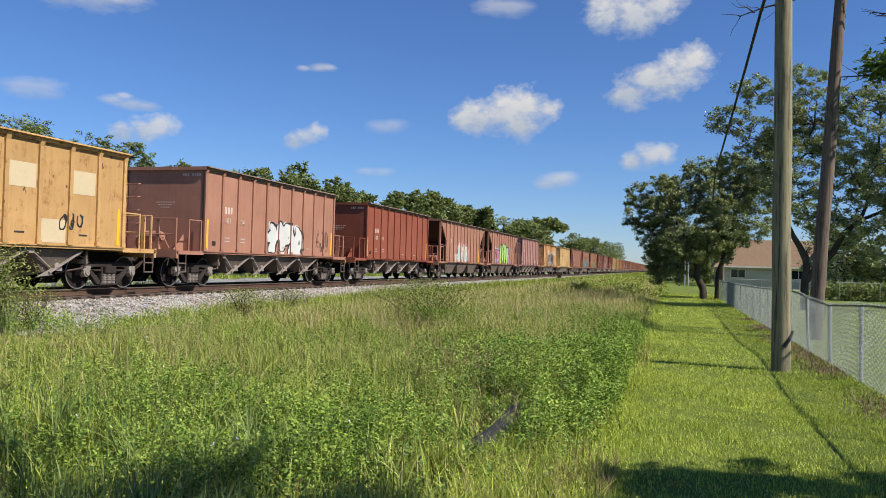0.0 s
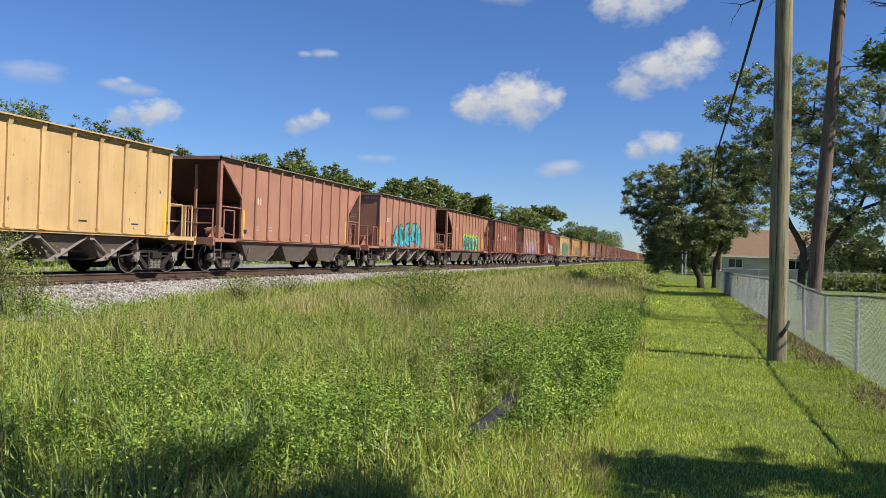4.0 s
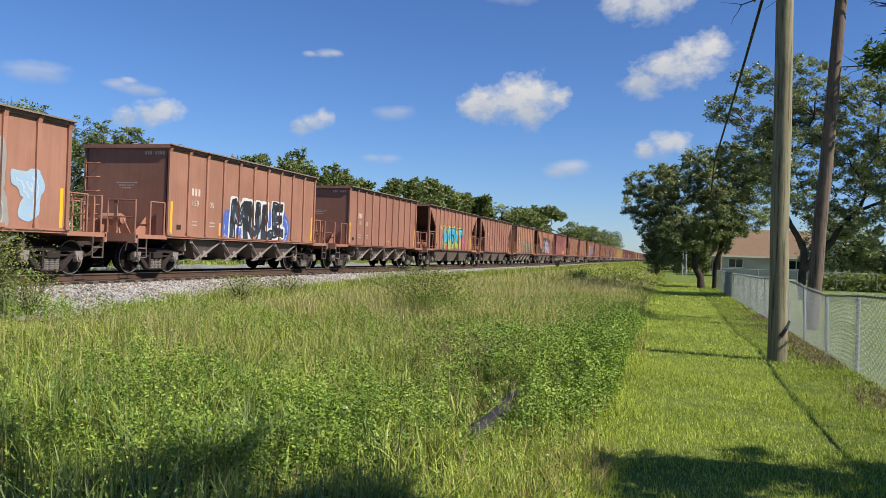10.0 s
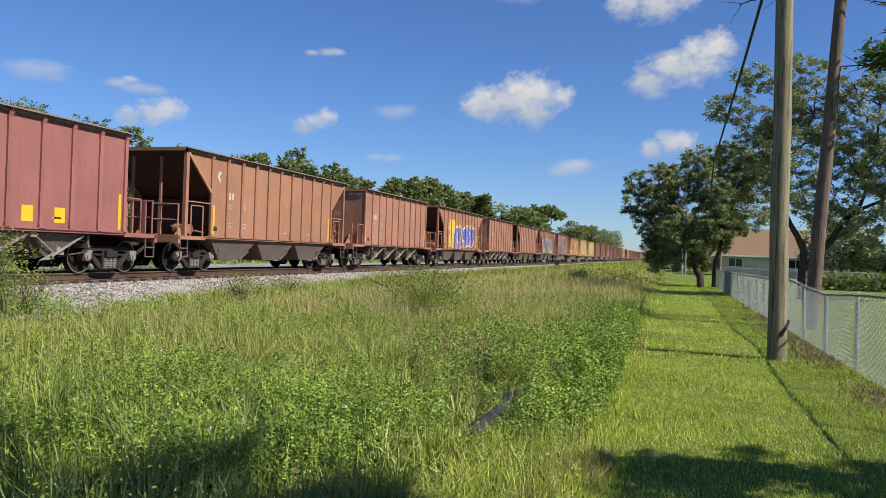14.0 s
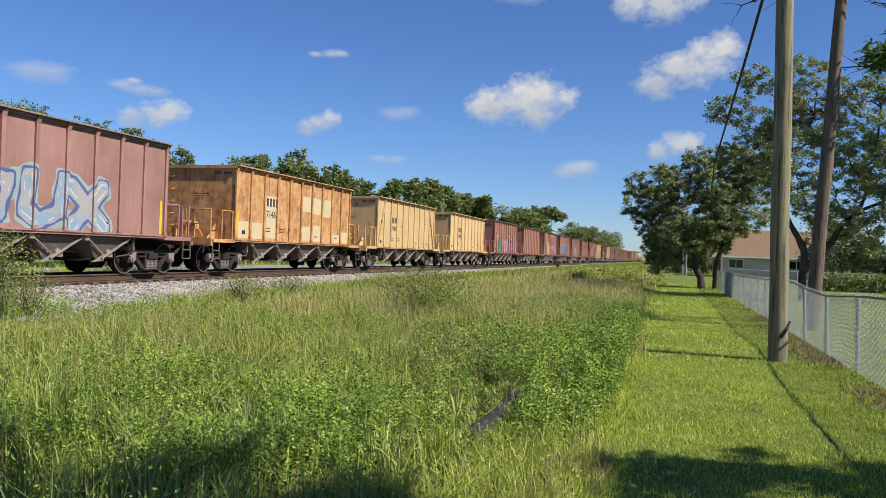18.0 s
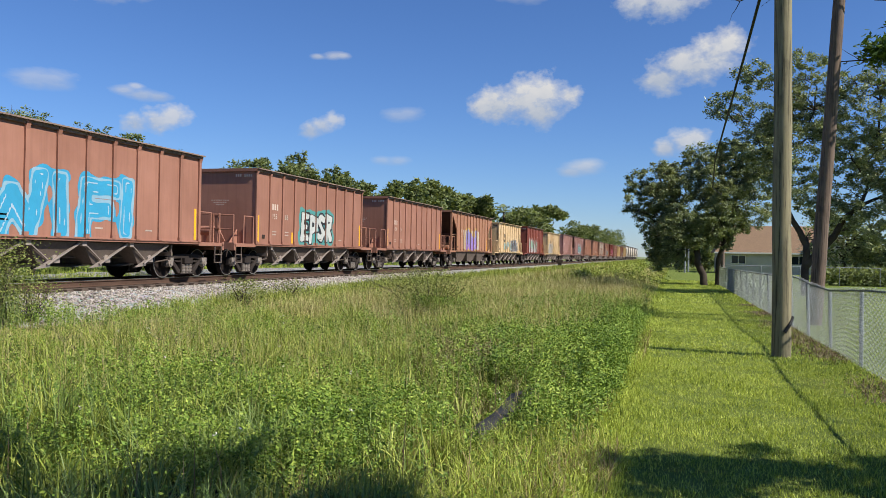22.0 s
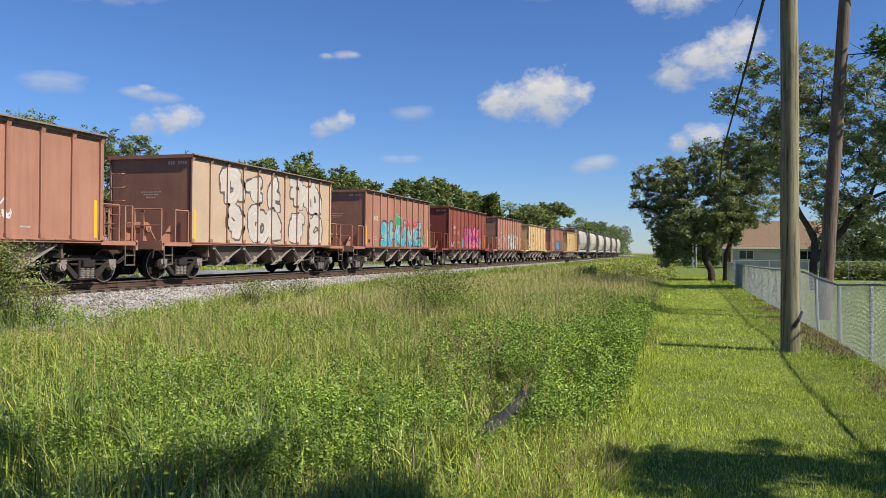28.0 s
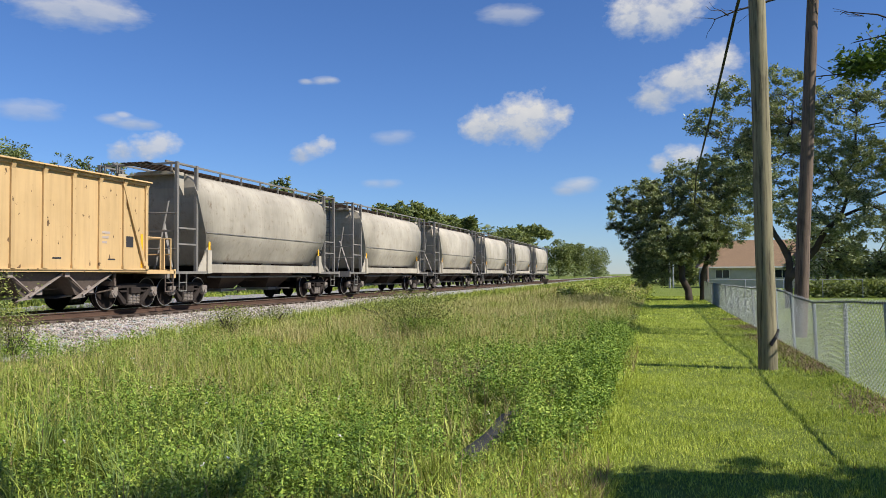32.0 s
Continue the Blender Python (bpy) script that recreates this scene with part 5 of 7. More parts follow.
def decorate(car, kind, paint, number, pieces, k):
    light = paint in ("yellow", "butter", "cream", "rust", "orange")
    ink = M["black"] if light else M["stencil"]
    plain_side = not any(p[0] == "bubble" for p in pieces)
    if plain_side:
        marks(car, kind, ink, number, y=-2.78 if light else -3.72, z=2.36, big=light)
    reflectors(car, kind, (-1.95, 2.0) if ("strips",) in pieces else (-2.1,) if k % 3 == 0 else ())
    for n, p in enumerate(pieces):
        if p[0] == "piece":
            _, y0, y1, z0, z1, letters, fill, edge, cloud, stroke, *rest = p
            graffiti(car, kind, 100 + 7 * k + n, y0, y1, z0, z1, letters, fill, edge, cloud, stroke, rest[0] if rest else None, rest[1] if len(rest) > 1 else 0.2, 0.009 * n)
        elif p[0] == "tag":
            scrawl(car, kind, 300 + 7 * k + n, *p[1:7], width=0.034, lift=0.009 * n)
        elif p[0] == "slab":
            patch(car, p[1], p[2], p[3], p[4], spray(p[5]), "paint_ground", 0.003)
        elif p[0] == "dots":
            rng = random.Random(9)
            bm = bmesh.new()
            for _ in range(16):
                y = rng.uniform(p[1], p[2])
                y = min(rib_places("closed"), key=lambda r: abs(r + 0.48 - y)) + rng.uniform(0.25, 0.7)
                add_disc(bm, (PANEL_X + 0.004, y, rng.uniform(2.0, 3.1)), (1, 0, 0), rng.uniform(0.05, 0.15), 0.008, 16)
            tagged(part("paint_dots", bm, spray((0.52, 0.36, 0.36)), car), kind="stuff")
        elif p[0] == "endtag":
            end_scrawl(car, 500 + k, 0.0, 1.0, 2.75, 3.15, 4, W)
            end_scrawl(car, 520 + k, -1.2, 0.2, 1.9, 2.6, 3, (0.5, 0.42, 0.36))
            end_scrawl(car, 540 + k, -0.6, 1.1, 1.5, 2.2, 4, (0.45, 0.36, 0.30))
        elif p[0] == "board":
            patch(car, 3.98, 4.32, 1.72, 2.02, M["black"], "notice_board", 0.008)
            bm = bmesh.new()
            for q in range(3):
                add_box(bm, PANEL_X, PANEL_X + 0.006, 2.9, 3.35 - 0.06 * q, 2.05 - 0.13 * q, 2.11 - 0.13 * q)
            tagged(part("stencil", bm, M["faint"], car), kind="stuff")
        elif p[0] == "cards":
            for y in (1.4, 2.4):
                patch(car, y, y + 0.34, 1.25, 1.62, M["safety"], "placard", 0.006)
        elif p[0] == "bars":
            bm = bmesh.new()
            for z in (1.35, 1.5):
                add_box(bm, PANEL_X, PANEL_X + 0.01, p[1] + 1.5, p[2], z, z + 0.06)
            part("painted_bars", bm, M["white"], car)
        elif p[0] == "patches":
            rib_y = rib_places("closed")
            rng = random.Random(40 + k)
            for q in range(10):
                if rng.random() < 0.55:
                    patch(car, rib_y[q] + 0.1, rib_y[q + 1] - 0.1, 1.16, 1.16 + rng.uniform(0.35, 0.75), M["patch"])
                if q in (5, 6, 7) and p[1] in (3, 4) or rng.random() < 0.12:
                    patch(car, rib_y[q] + 0.1, rib_y[q + 1] - 0.1, 2.3 + rng.uniform(-0.1, 0.1), 2.95, M["patch"])
            if number:
                patch(car, -2.9, -2.05, 1.2, 2.75, M["patch"])
        elif p[0] == "bubble":
            slab = (0.60, 0.43, 0.29)
            ribs = rib_places("closed")
            for a, b in zip(ribs, ribs[1:]):
                patch(car, a + RIB_W / 2, b - RIB_W / 2, 1.12, 3.64, spray(slab), "paint_ground", 0.003)
            for r in ribs:
                bm = bmesh.new()
                add_box(bm, PANEL_X + 0.053, PANEL_X + 0.057, r - RIB_W / 2, r + RIB_W / 2, 1.22, 3.55)
                part("paint_ground", bm, spray(slab), car)
            ash, brown = (0.62, 0.54, 0.46), (0.13, 0.11, 0.11)
            graffiti(car, kind, 77, -3.4, 4.2, 2.45, 3.45, 5, ash, brown, None, 0.4, None)
            graffiti(car, kind, 78, -3.4, 4.2, 1.25, 2.3, 5, ash, brown, None, 0.4, None)


def build_train():
    for k, (kind, paint, number, pieces) in enumerate(TRAIN):
        car = new("hopper_car")
        light = paint in ("yellow", "butter", "cream", "rust", "orange")
        top = 3.60 if light else 3.76
        painted = any(p[0] in ("piece", "bubble") for p in pieces)
        shape = "upright end walls" if kind == "closed" else "open sloping ends"
        tagged(car, "%s steel hopper car, %s%s" % (LABELS[paint], shape, ", painted with graffiti" if painted else ", worn paint"), "hopper car", "cars of the freight train")
        underframe(car, M[paint], top)
        if kind == "closed":
            closed_hopper(car, M[paint], top, ("diag",) in pieces)
        else:
            open_hopper(car, M[paint], top)
        decorate(car, kind, paint, number, pieces, k)
        CARS.append((car, car_start(k)))
    s = 32 * SPEED + 20.9 + 6.3
    for k in range(6):
        car = tagged(new("covered_hopper_car"), "pale grey covered hopper car with streaked rounded sides", "hopper car", "cars of the freight train")
        covered_hopper(car, M["grey"])
        CARS.append((car, s + 14.45 * k))
    for car, s in CARS:
        car.location = (TRACK_X, s, RAIL_Z)


build_train()


# ---- grass, weeds and lawn ----
BLADE_STOPS = [(0.12, (0.040, 0.060, 0.010)), (0.35, (0.155, 0.205, 0.028)), (0.58, (0.285, 0.345, 0.050)), (0.8, (0.47, 0.48, 0.115)), (0.95, (0.64, 0.56, 0.27))]
M["blade"] = foliage("rough_grass", BLADE_STOPS, 0.14)
M["weed"] = foliage("weed_leaves", [(0.15, (0.020, 0.046, 0.008)), (0.38, (0.095, 0.170, 0.020)), (0.58, (0.225, 0.325, 0.042)), (0.8, (0.39, 0.44, 0.085))], 0.12, 0.6, 0.40, 1.7)
M["sedge"] = foliage("blue_green_blades", [(0.12, (0.035, 0.060, 0.020)), (0.5, (0.145, 0.21, 0.055)), (0.9, (0.34, 0.41, 0.13))], 0.2, 0.5)
M["lawnblade"] = foliage("lawn_grass", [(0.12, (0.058, 0.09, 0.012)), (0.36, (0.225, 0.295, 0.036)), (0.6, (0.465, 0.535, 0.09)), (0.82, (0.62, 0.64, 0.15)), (0.95, (0.69, 0.62, 0.28))], 0.24)
M["seed"] = foliage("seed_heads", [(0.2, (0.28, 0.25, 0.10)), (0.6, (0.50, 0.44, 0.20)), (0.9, (0.60, 0.47, 0.27))], 0.3)
M["litter"] = foliage("leaf_litter", [(0.2, (0.10, 0.062, 0.038)), (0.6, (0.27, 0.185, 0.115)), (0.9, (0.42, 0.31, 0.20))], 0.1)
M["scrubgrass"] = foliage("wiry_bush_leaves", [(0.15, (0.05, 0.07, 0.016)), (0.5, (0.17, 0.21, 0.045)), (0.85, (0.36, 0.37, 0.11))], 0.2)
M["straw"] = foliage("dry_grass", [(0.2, (0.16, 0.12, 0.05)), (0.6, (0.36, 0.29, 0.13)), (0.9, (0.44, 0.38, 0.20))], 0.3)


def clumpy(rng, n, x0, x1, y0, y1, size=0.5, power=1.0):
    """Points over a rectangle, gathered into tufts."""
    tufts = max(1, int((x1 - x0) * (y1 - y0) * 2.6 / size))
    tx, ty = rng.uniform(x0, x1, tufts), rng.uniform(y0, y1, tufts)
    th = rng.beta(2.2, 2.5, tufts)
    pick = rng.integers(0, tufts, n)
    x = tx[pick] + rng.normal(0, 0.13 * size * 2, n)
    out = (x < x0) | (x > x1)
    x[out] = rng.uniform(x0, x1, out.sum())
    y = ty[pick] + rng.normal(0, 0.13 * size * 2, n)
    return x, y, th[pick]


def blades(name, rng, x, y, height, width, mat, label, bend=0.45, kind="stuff", base=None, segs=3):
    n = len(x)
    z = ground_z(x, y) if base is None else base
    a = rng.uniform(0, math.tau, n)
    lean = np.abs(rng.normal(0, bend, n)) * height
    dx, dy = np.cos(a) * lean, np.sin(a) * lean
    side = a + math.pi / 2 + rng.normal(0, 0.5, n)
    wx, wy = np.cos(side) * width / 2, np.sin(side) * width / 2
    rows, faces = [], []
    ts = np.linspace(0, 1, segs + 1)
    for t in ts[:-1]:
        cx, cy, cz = x + dx * t ** 2, y + dy * t ** 2, z - 0.03 + height * (t - 0.18 * t * t * np.minimum(1, lean / height))
        k = 1 - 0.75 * t
        rows += [np.stack([cx - wx * k, cy - wy * k, cz], 1), np.stack([cx + wx * k, cy + wy * k, cz], 1)]
    rows.append(np.stack([x + dx, y + dy, z - 0.03 + height * (1 - 0.18 * np.minimum(1, lean / height))], 1))
    per = len(rows)
    v = np.stack(rows, 1).reshape(-1, 3)
    o = (np.arange(n) * per)[:, None]
    quads = [o + np.array([[2 * s, 2 * s + 1, 2 * s + 3, 2 * s + 2]]) for s in range(segs - 1)]
    tri = o + np.array([[2 * segs - 2, 2 * segs - 1, 2 * segs]])
    me = mesh_np(name, v, ([np.concatenate(quads)] if quads else []) + [tri])
    me.materials.append(mat)
    return tagged(new(name, me), label, "grass", kind=kind)


def leaves_mesh(name, rng, p, size, mat, up=0.35):
    """Small folded leaves at the points p (n, 3)."""
    n = len(p)
    d = rng.normal(0, 1, (n, 3))
    d[:, 2] = d[:, 2] * 0.5 + up * rng.normal(0.3, 0.5, n)
    d /= np.linalg.norm(d, axis=1)[:, None]
    s = np.cross(d, rng.normal(0, 1, (n, 3)) + np.array([0, 0, 1.2]))
    s /= np.linalg.norm(s, axis=1)[:, None] + 1e-9
    nrm = np.cross(d, s)
    L = (size * rng.uniform(0.6, 1.35, n))[:, None]
    wdt = L * 0.26
    v = np.stack([p, p + d * L * 0.5 + s * wdt + nrm * L * 0.08, p + d * L, p + d * L * 0.5 - s * wdt + nrm * L * 0.08], 1).reshape(-1, 3)
    o = (np.arange(n) * 4)[:, None]
    me = mesh_np(name, v, [np.concatenate([o + np.array([[0, 1, 2]]), o + np.array([[0, 2, 3]])])])
    me.materials.append(mat)
    return me


def flattened(x, y, h):
    """The grass is beaten down round the black tube and in front of it."""
    s = x / y
    near = np.clip(1 - np.abs(s + 0.212) / 0.06, 0, 1) * (y < 9.2) * (y > 4.4)
    return np.minimum(h, 0.6 - 0.41 * np.clip(near * 1.8, 0, 1))


def heap(x, y):
    """How high the growth stands: rounded mounds with hollows between, 0.35 to 1.2."""
    rng = np.random.default_rng(41)
    near = np.full(len(x), 9.0)
    for cx, cy, r in zip(rng.uniform(-12.5, -0.6, 620), 2.6 + 18 * rng.random(620) ** 1.25, rng.uniform(0.25, 0.62, 620)):
        near = np.minimum(near, np.hypot(x - cx, (y - cy) * 0.8) / r)
    f = np.clip(1.15 - near, 0, 1) ** 0.7
    return np.where((y < 21) & (y > 2.4), 0.26 + 0.94 * f, 0.95)


def build_field():
    rng = np.random.default_rng(11)
    # (count, x0, x1, y0, y1, height low, high, width, segments)
    bands = [(84000, -9.5, -0.45, 2.6, 9.0, 0.14, 0.50, 0.0095, 2), (70000, -12.3, -0.4, 9.0, 20.0, 0.22, 0.62, 0.016, 2),
             (56000, -12.3, -0.4, 20.0, 45.0, 0.25, 0.68, 0.028, 2), (36000, -12.3, -0.5, 45.0, 120.0, 0.25, 0.7, 0.09, 2), (24000, -12.3, -0.5, -12.0, 2.6, 0.25, 0.55, 0.036, 2)]
    for n, x0, x1, y0, y1, h0, h1, w, segs in bands:
        x, y, t = clumpy(rng, n, x0, x1, y0, y1, 0.5 if y1 < 21 else 1.2)
        rim = np.clip((x + 13.2) / 4.5 + np.clip((y - 18) / 22, 0, 0.6), 0.3, 1)
        patch_h = 0.75 + 0.35 * np.sin(x * 0.9 + 1.7) * np.sin(y * 0.55) + 0.15 * np.sin(x * 2.3 + y * 1.4)
        edge = np.clip((-0.35 - x) / 0.8, 0.35, 1)
        h = (h0 + (h1 - h0) * t * rng.uniform(0.5, 1.15, n)) * np.clip(patch_h, 0.4, 1.2) * edge * rim * heap(x, y)
        if 0 < y0 < 9:
            x[:7000] = rng.uniform(x0, x1, 7000)
            y[:7000] = rng.uniform(y0, y1, 7000)
            h = flattened(x, y, h)
        full = (heap(x, y) > 0.5) | (rng.random(n) < 0.55)
        x, y, h = x[full], y[full], h[full]
        n = len(x)
        blades("rough_grass", rng, x, y, h, w * rng.uniform(0.6, 1.4, n), M["blade"], "tall unmown green grass and weeds", bend=0.95, segs=segs)
    # pale seed heads over the middle of the field
    for n, y0, y1, w in ((7000, 7, 18, 0.005), (17000, 17, 45, 0.010), (10000, 45, 110, 0.03)):
        x, y, t = clumpy(rng, n, -12, -0.7, y0, y1, 2.2)
        blades("seed_heads", rng, x, y, rng.uniform(0.45, 0.85, n) * np.clip((-0.3 - x) / 1.2, 0.5, 1) * np.clip((x + 13.2) / 4.5, 0.3, 1), np.full(n, w), M["seed"], "thin pale seed heads above the grass", bend=0.65, segs=2)
    # dry straw near the black pipe and the lawn's edge
    x, y, t = clumpy(rng, 1900, -2.4, -0.6, 4.5, 9.0, 0.6)
    blades("dry_grass", rng, x, y, np.minimum(flattened(x, y, rng.uniform(0.08, 0.26, 1900)) + 0.05, 0.3), np.full(1900, 0.009), M["straw"], "dry straw-coloured grass", bend=0.7)
    # grass that leans over the black tube
    x, y = np.concatenate([rng.normal(-1.42, 0.07, 420), rng.normal(-1.76, 0.06, 260)]), rng.uniform(6.2, 9.8, 680)
    blades("rough_grass", rng, x, y, rng.uniform(0.14, 0.34, 680), np.full(680, 0.013), M["blade"], "rough grass hanging over the black tube", bend=0.9)
    # taller growth along the ballast further off
    x, y, t = clumpy(rng, 17000, -12.7, -10.6, 22, 130, 1.2)
    blades("bank_grass", rng, x, y, rng.uniform(0.35, 0.72, 17000) * np.clip(0.4 + (y - 20) * 0.05, 0.4, 1), 0.02 + 0.0004 * y, M["blade"], "tall grass at the foot of the ballast", bend=0.5, segs=2)
    x, y = rng.uniform(-12.6, -9.5, 5000), rng.uniform(120, 420, 5000)
    blades("bank_grass", rng, x, y, rng.uniform(0.45, 0.95, 5000), 0.0009 * y, M["blade"], "tall grass far along the ballast", bend=0.4, segs=2)
    # dead litter along the fence's foot
    x, y = 2.78 - np.abs(rng.normal(0, 0.26, 16000)), rng.uniform(7, 30, 16000)
    keep = np.sin(y * 1.3) + np.sin(y * 0.37 + 1) + rng.normal(0, 0.5, 16000) > -0.3
    blades("leaf_litter", rng, x[keep], y[keep], rng.uniform(0.05, 0.14, keep.sum()), np.full(keep.sum(), 0.02), M["litter"], "brown dead grass and leaf litter at the fence", bend=1.2, segs=2)
    # leafy weeds: plants of many small leaves, in drifts with dark gaps between
    for drift, leaf, rows in (("near", 0.033, ((-4.2, 7.4, 1.9, 1.4, 520, 0.46), (-7.6, 8.6, 1.6, 1.2, 190, 0.40), (-2.9, 5.4, 0.9, 0.8, 330, 0.40), (-2.7, 6.6, 0.8, 0.7, 240, 0.44), (-5.2, 5.0, 1.2, 0.7, 150, 0.40), (-2.0, 9.2, 0.7, 1.1, 260, 0.46), (-1.2, 8.0, 0.5, 1.2, 190, 0.42), (-0.8, 9.9, 0.25, 1.3, 260, 0.48))),
                              ("far", 0.036, ((-2.6, 12.0, 1.0, 2.4, 420, 0.66), (-1.25, 12.2, 0.7, 2.6, 560, 0.66), (-1.3, 18.0, 0.8, 2.6, 300, 0.6), (-0.82, 11.6, 0.2, 2.4, 380, 0.6), (-0.85, 17.0, 0.25, 3.0, 260, 0.55), (-6.0, 13.5, 2.4, 2.5, 240, 0.5), (-10.2, 14.0, 1.4, 3.0, 190, 0.42),
                                              (-8.5, 21, 3.0, 5, 160, 0.5), (-3.0, 22, 2.0, 5, 300, 0.7), (-11.4, 12.6, 0.4, 0.6, 60, 0.5), (-6.0, 20.2, 0.9, 0.7, 170, 0.85)))):
        pts, stems = [], []
        for cx, cy, rx, ry, n, h in rows:
            sx, sy = rng.normal(cx, rx * 0.55, n), rng.normal(cy, ry * 0.55, n)
            sx = np.minimum(sx, -0.5 - 0.25 * rng.random(n))
            sh = flattened(sx, sy, h * rng.uniform(0.6, 1.2, n) * (0.25 + 0.85 * heap(sx, sy)))
            sz = ground_z(sx, sy)
            arm = rng.uniform(0, math.tau, n)
            for k in range(40):
                t = 0.38 + 0.62 * rng.random(n)
                reach = np.abs(rng.normal(0, 0.09, n)) * (1.25 - t)
                turn = arm + 2.4 * k + rng.normal(0, 0.4, n)
                pts.append(np.stack([sx + reach * np.cos(turn), sy + reach * np.sin(turn), sz + sh * t - 0.25 * reach], 1))
            stems.append((sx, sy, sh))
        p = np.concatenate(pts)
        tagged(new("leafy_weeds", leaves_mesh("leafy_weeds", rng, p, leaf, M["weed"])), "low leafy green weeds among the grass", "weeds", kind="stuff")
        sx, sy, sh = (np.concatenate(c) for c in zip(*stems))
        blades("weed_stems", rng, sx, sy, sh * 1.08, np.full(len(sx), 0.01), M["weed"], "thin green weed stems", bend=0.15, segs=2)
    # small leaves scattered through all of the near grass
    x, y = rng.uniform(-9.5, -0.5, 22000), 3.2 + 12 * rng.random(22000) ** 1.3
    lift = np.clip((-0.2 - x) / 0.9, 0.35, 1) * flattened(x, y, (0.10 + 0.36 * rng.beta(2, 2, 22000)) * heap(x, y))
    p = np.stack([x, y, ground_z(x, y) + lift], 1)
    tagged(new("leafy_weeds", leaves_mesh("leafy_weeds", rng, p, 0.028, M["weed"])), "small leaves scattered through the rough grass", "weeds", kind="stuff")
    # broad blue-green blades in the near corner and among the weeds
    for n, cx, cy, rx, ry, lo, hi in ((650, -2.9, 3.9, 1.3, 0.5, 0.25, 0.5), (500, -3.1, 5.3, 0.9, 0.6, 0.35, 0.6), (500, -5.4, 6.4, 1.4, 0.9, 0.35, 0.6), (350, -1.7, 4.4, 0.4, 0.3, 0.2, 0.4)):
        tx, ty = rng.normal(cx, rx * 0.6, n // 9), rng.normal(cy, ry * 0.6, n // 9)
        pick = rng.integers(0, n // 9, n)
        x, y = np.minimum(tx[pick] + rng.normal(0, 0.05, n), -0.9), ty[pick] + rng.normal(0, 0.05, n)
        blades("sedge_clump", rng, x, y, flattened(x, y, rng.uniform(lo, hi, n)), rng.uniform(0.012, 0.022, n), M["sedge"], "broad blue-green blades of coarse grass", bend=0.6, segs=4)
    # bright soft grass between the tube and the lawn
    x, y = rng.uniform(-1.5, -0.45, 4200), rng.uniform(4.3, 7.6, 4200)
    blades("soft_grass", rng, x, y, rng.uniform(0.10, 0.30, 4200) * np.clip((-0.1 - x) / 0.9, 0.4, 1), rng.uniform(0.005, 0.011, 4200), M["lawnblade"], "bright yellow-green grass beside the black tube", bend=0.9, segs=3)
    # dead brown patches with fine twigs
    for n, cx, cy, rx, ry, hi in ((2200, -2.75, 11.0, 0.40, 0.6, 0.66), (800, -0.62, 6.25, 0.2, 0.4, 0.2), (700, -1.7, 4.5, 0.3, 0.25, 0.22), (260, -4.4, 9.6, 0.5, 0.5, 0.45), (700, -0.62, 15.5, 0.2, 1.4, 0.24), (500, -6.1, 20.3, 0.6, 0.5, 0.8)):
        x, y = np.minimum(rng.normal(cx, rx, n), -0.42), rng.normal(cy, ry, n)
        blades("dead_growth", rng, x, y, rng.uniform(0.3, 1.0, n) * hi, rng.uniform(0.005, 0.011, n), M["litter"] if hi > 0.3 else M["straw"], "dead brown stalks and twigs", bend=0.7, segs=3)
    # a tall coarse tussock against the ballast
    x, y = rng.normal(-12.7, 0.30, 1000), rng.normal(12.0, 0.4, 1000)
    blades("tussock", rng, x, y, rng.uniform(0.4, 1.2, 1000), rng.uniform(0.010, 0.020, 1000), M["sedge"], "tall coarse tussock of dark green blades by the ballast", bend=0.35, segs=4)
    # long arching blades that catch the light, and a few dark dead stalks
    x, y, t = clumpy(rng, 4800, -9.0, -0.7, 3.6, 12.0, 0.6)
    blades("arching_grass", rng, x, y, flattened(x, y, rng.uniform(0.35, 0.68, 4800)) * np.clip((-0.2 - x) / 2.2, 0.3, 1), rng.uniform(0.009, 0.017, 4800), M["blade"], "long arching grass blades", bend=0.9, segs=4)
    x, y, t = clumpy(rng, 420, -9.0, -1.0, 4.0, 14.0, 1.5)
    blades("dead_stalks", rng, x, y, rng.uniform(0.35, 0.75, 420), np.full(420, 0.009), M["litter"], "thin dark dead stalks in the grass", bend=0.35, segs=2)
    # small pale flowers here and there
    x, y = rng.uniform(-8, -1.2, 45), rng.uniform(4.5, 15, 45)
    p = np.stack([np.repeat(x, 5), np.repeat(y, 5), np.repeat(ground_z(x, y) + rng.uniform(0.3, 0.5, 45), 5)], 1) + rng.normal(0, 0.006, (225, 3))
    tagged(new("wild_flowers", leaves_mesh("wild_flowers", rng, p, 0.022, M["white"])), "small white wild flowers in the grass", "flowers", kind="stuff")
    # grass on both banks of the line and beyond it
    x, y, t = clumpy(rng, 20000, -12.9, -11.2, 4, 60, 0.8)
    blades("bank_grass", rng, x, y, rng.uniform(0.12, 0.34, 20000) * np.clip(0.5 + (y - 13) * 0.17, 0.5, 1.7), np.full(20000, 0.018), M["blade"], "grass at the foot of the ballast", segs=2)
    x, y, t = clumpy(rng, 12000, -36, -28.4, 8, 90, 1.4)
    blades("far_bank_grass", rng, x, y, rng.uniform(0.2, 0.6, 12000), np.full(12000, 0.06), M["blade"], "green grass beyond the line", segs=2)
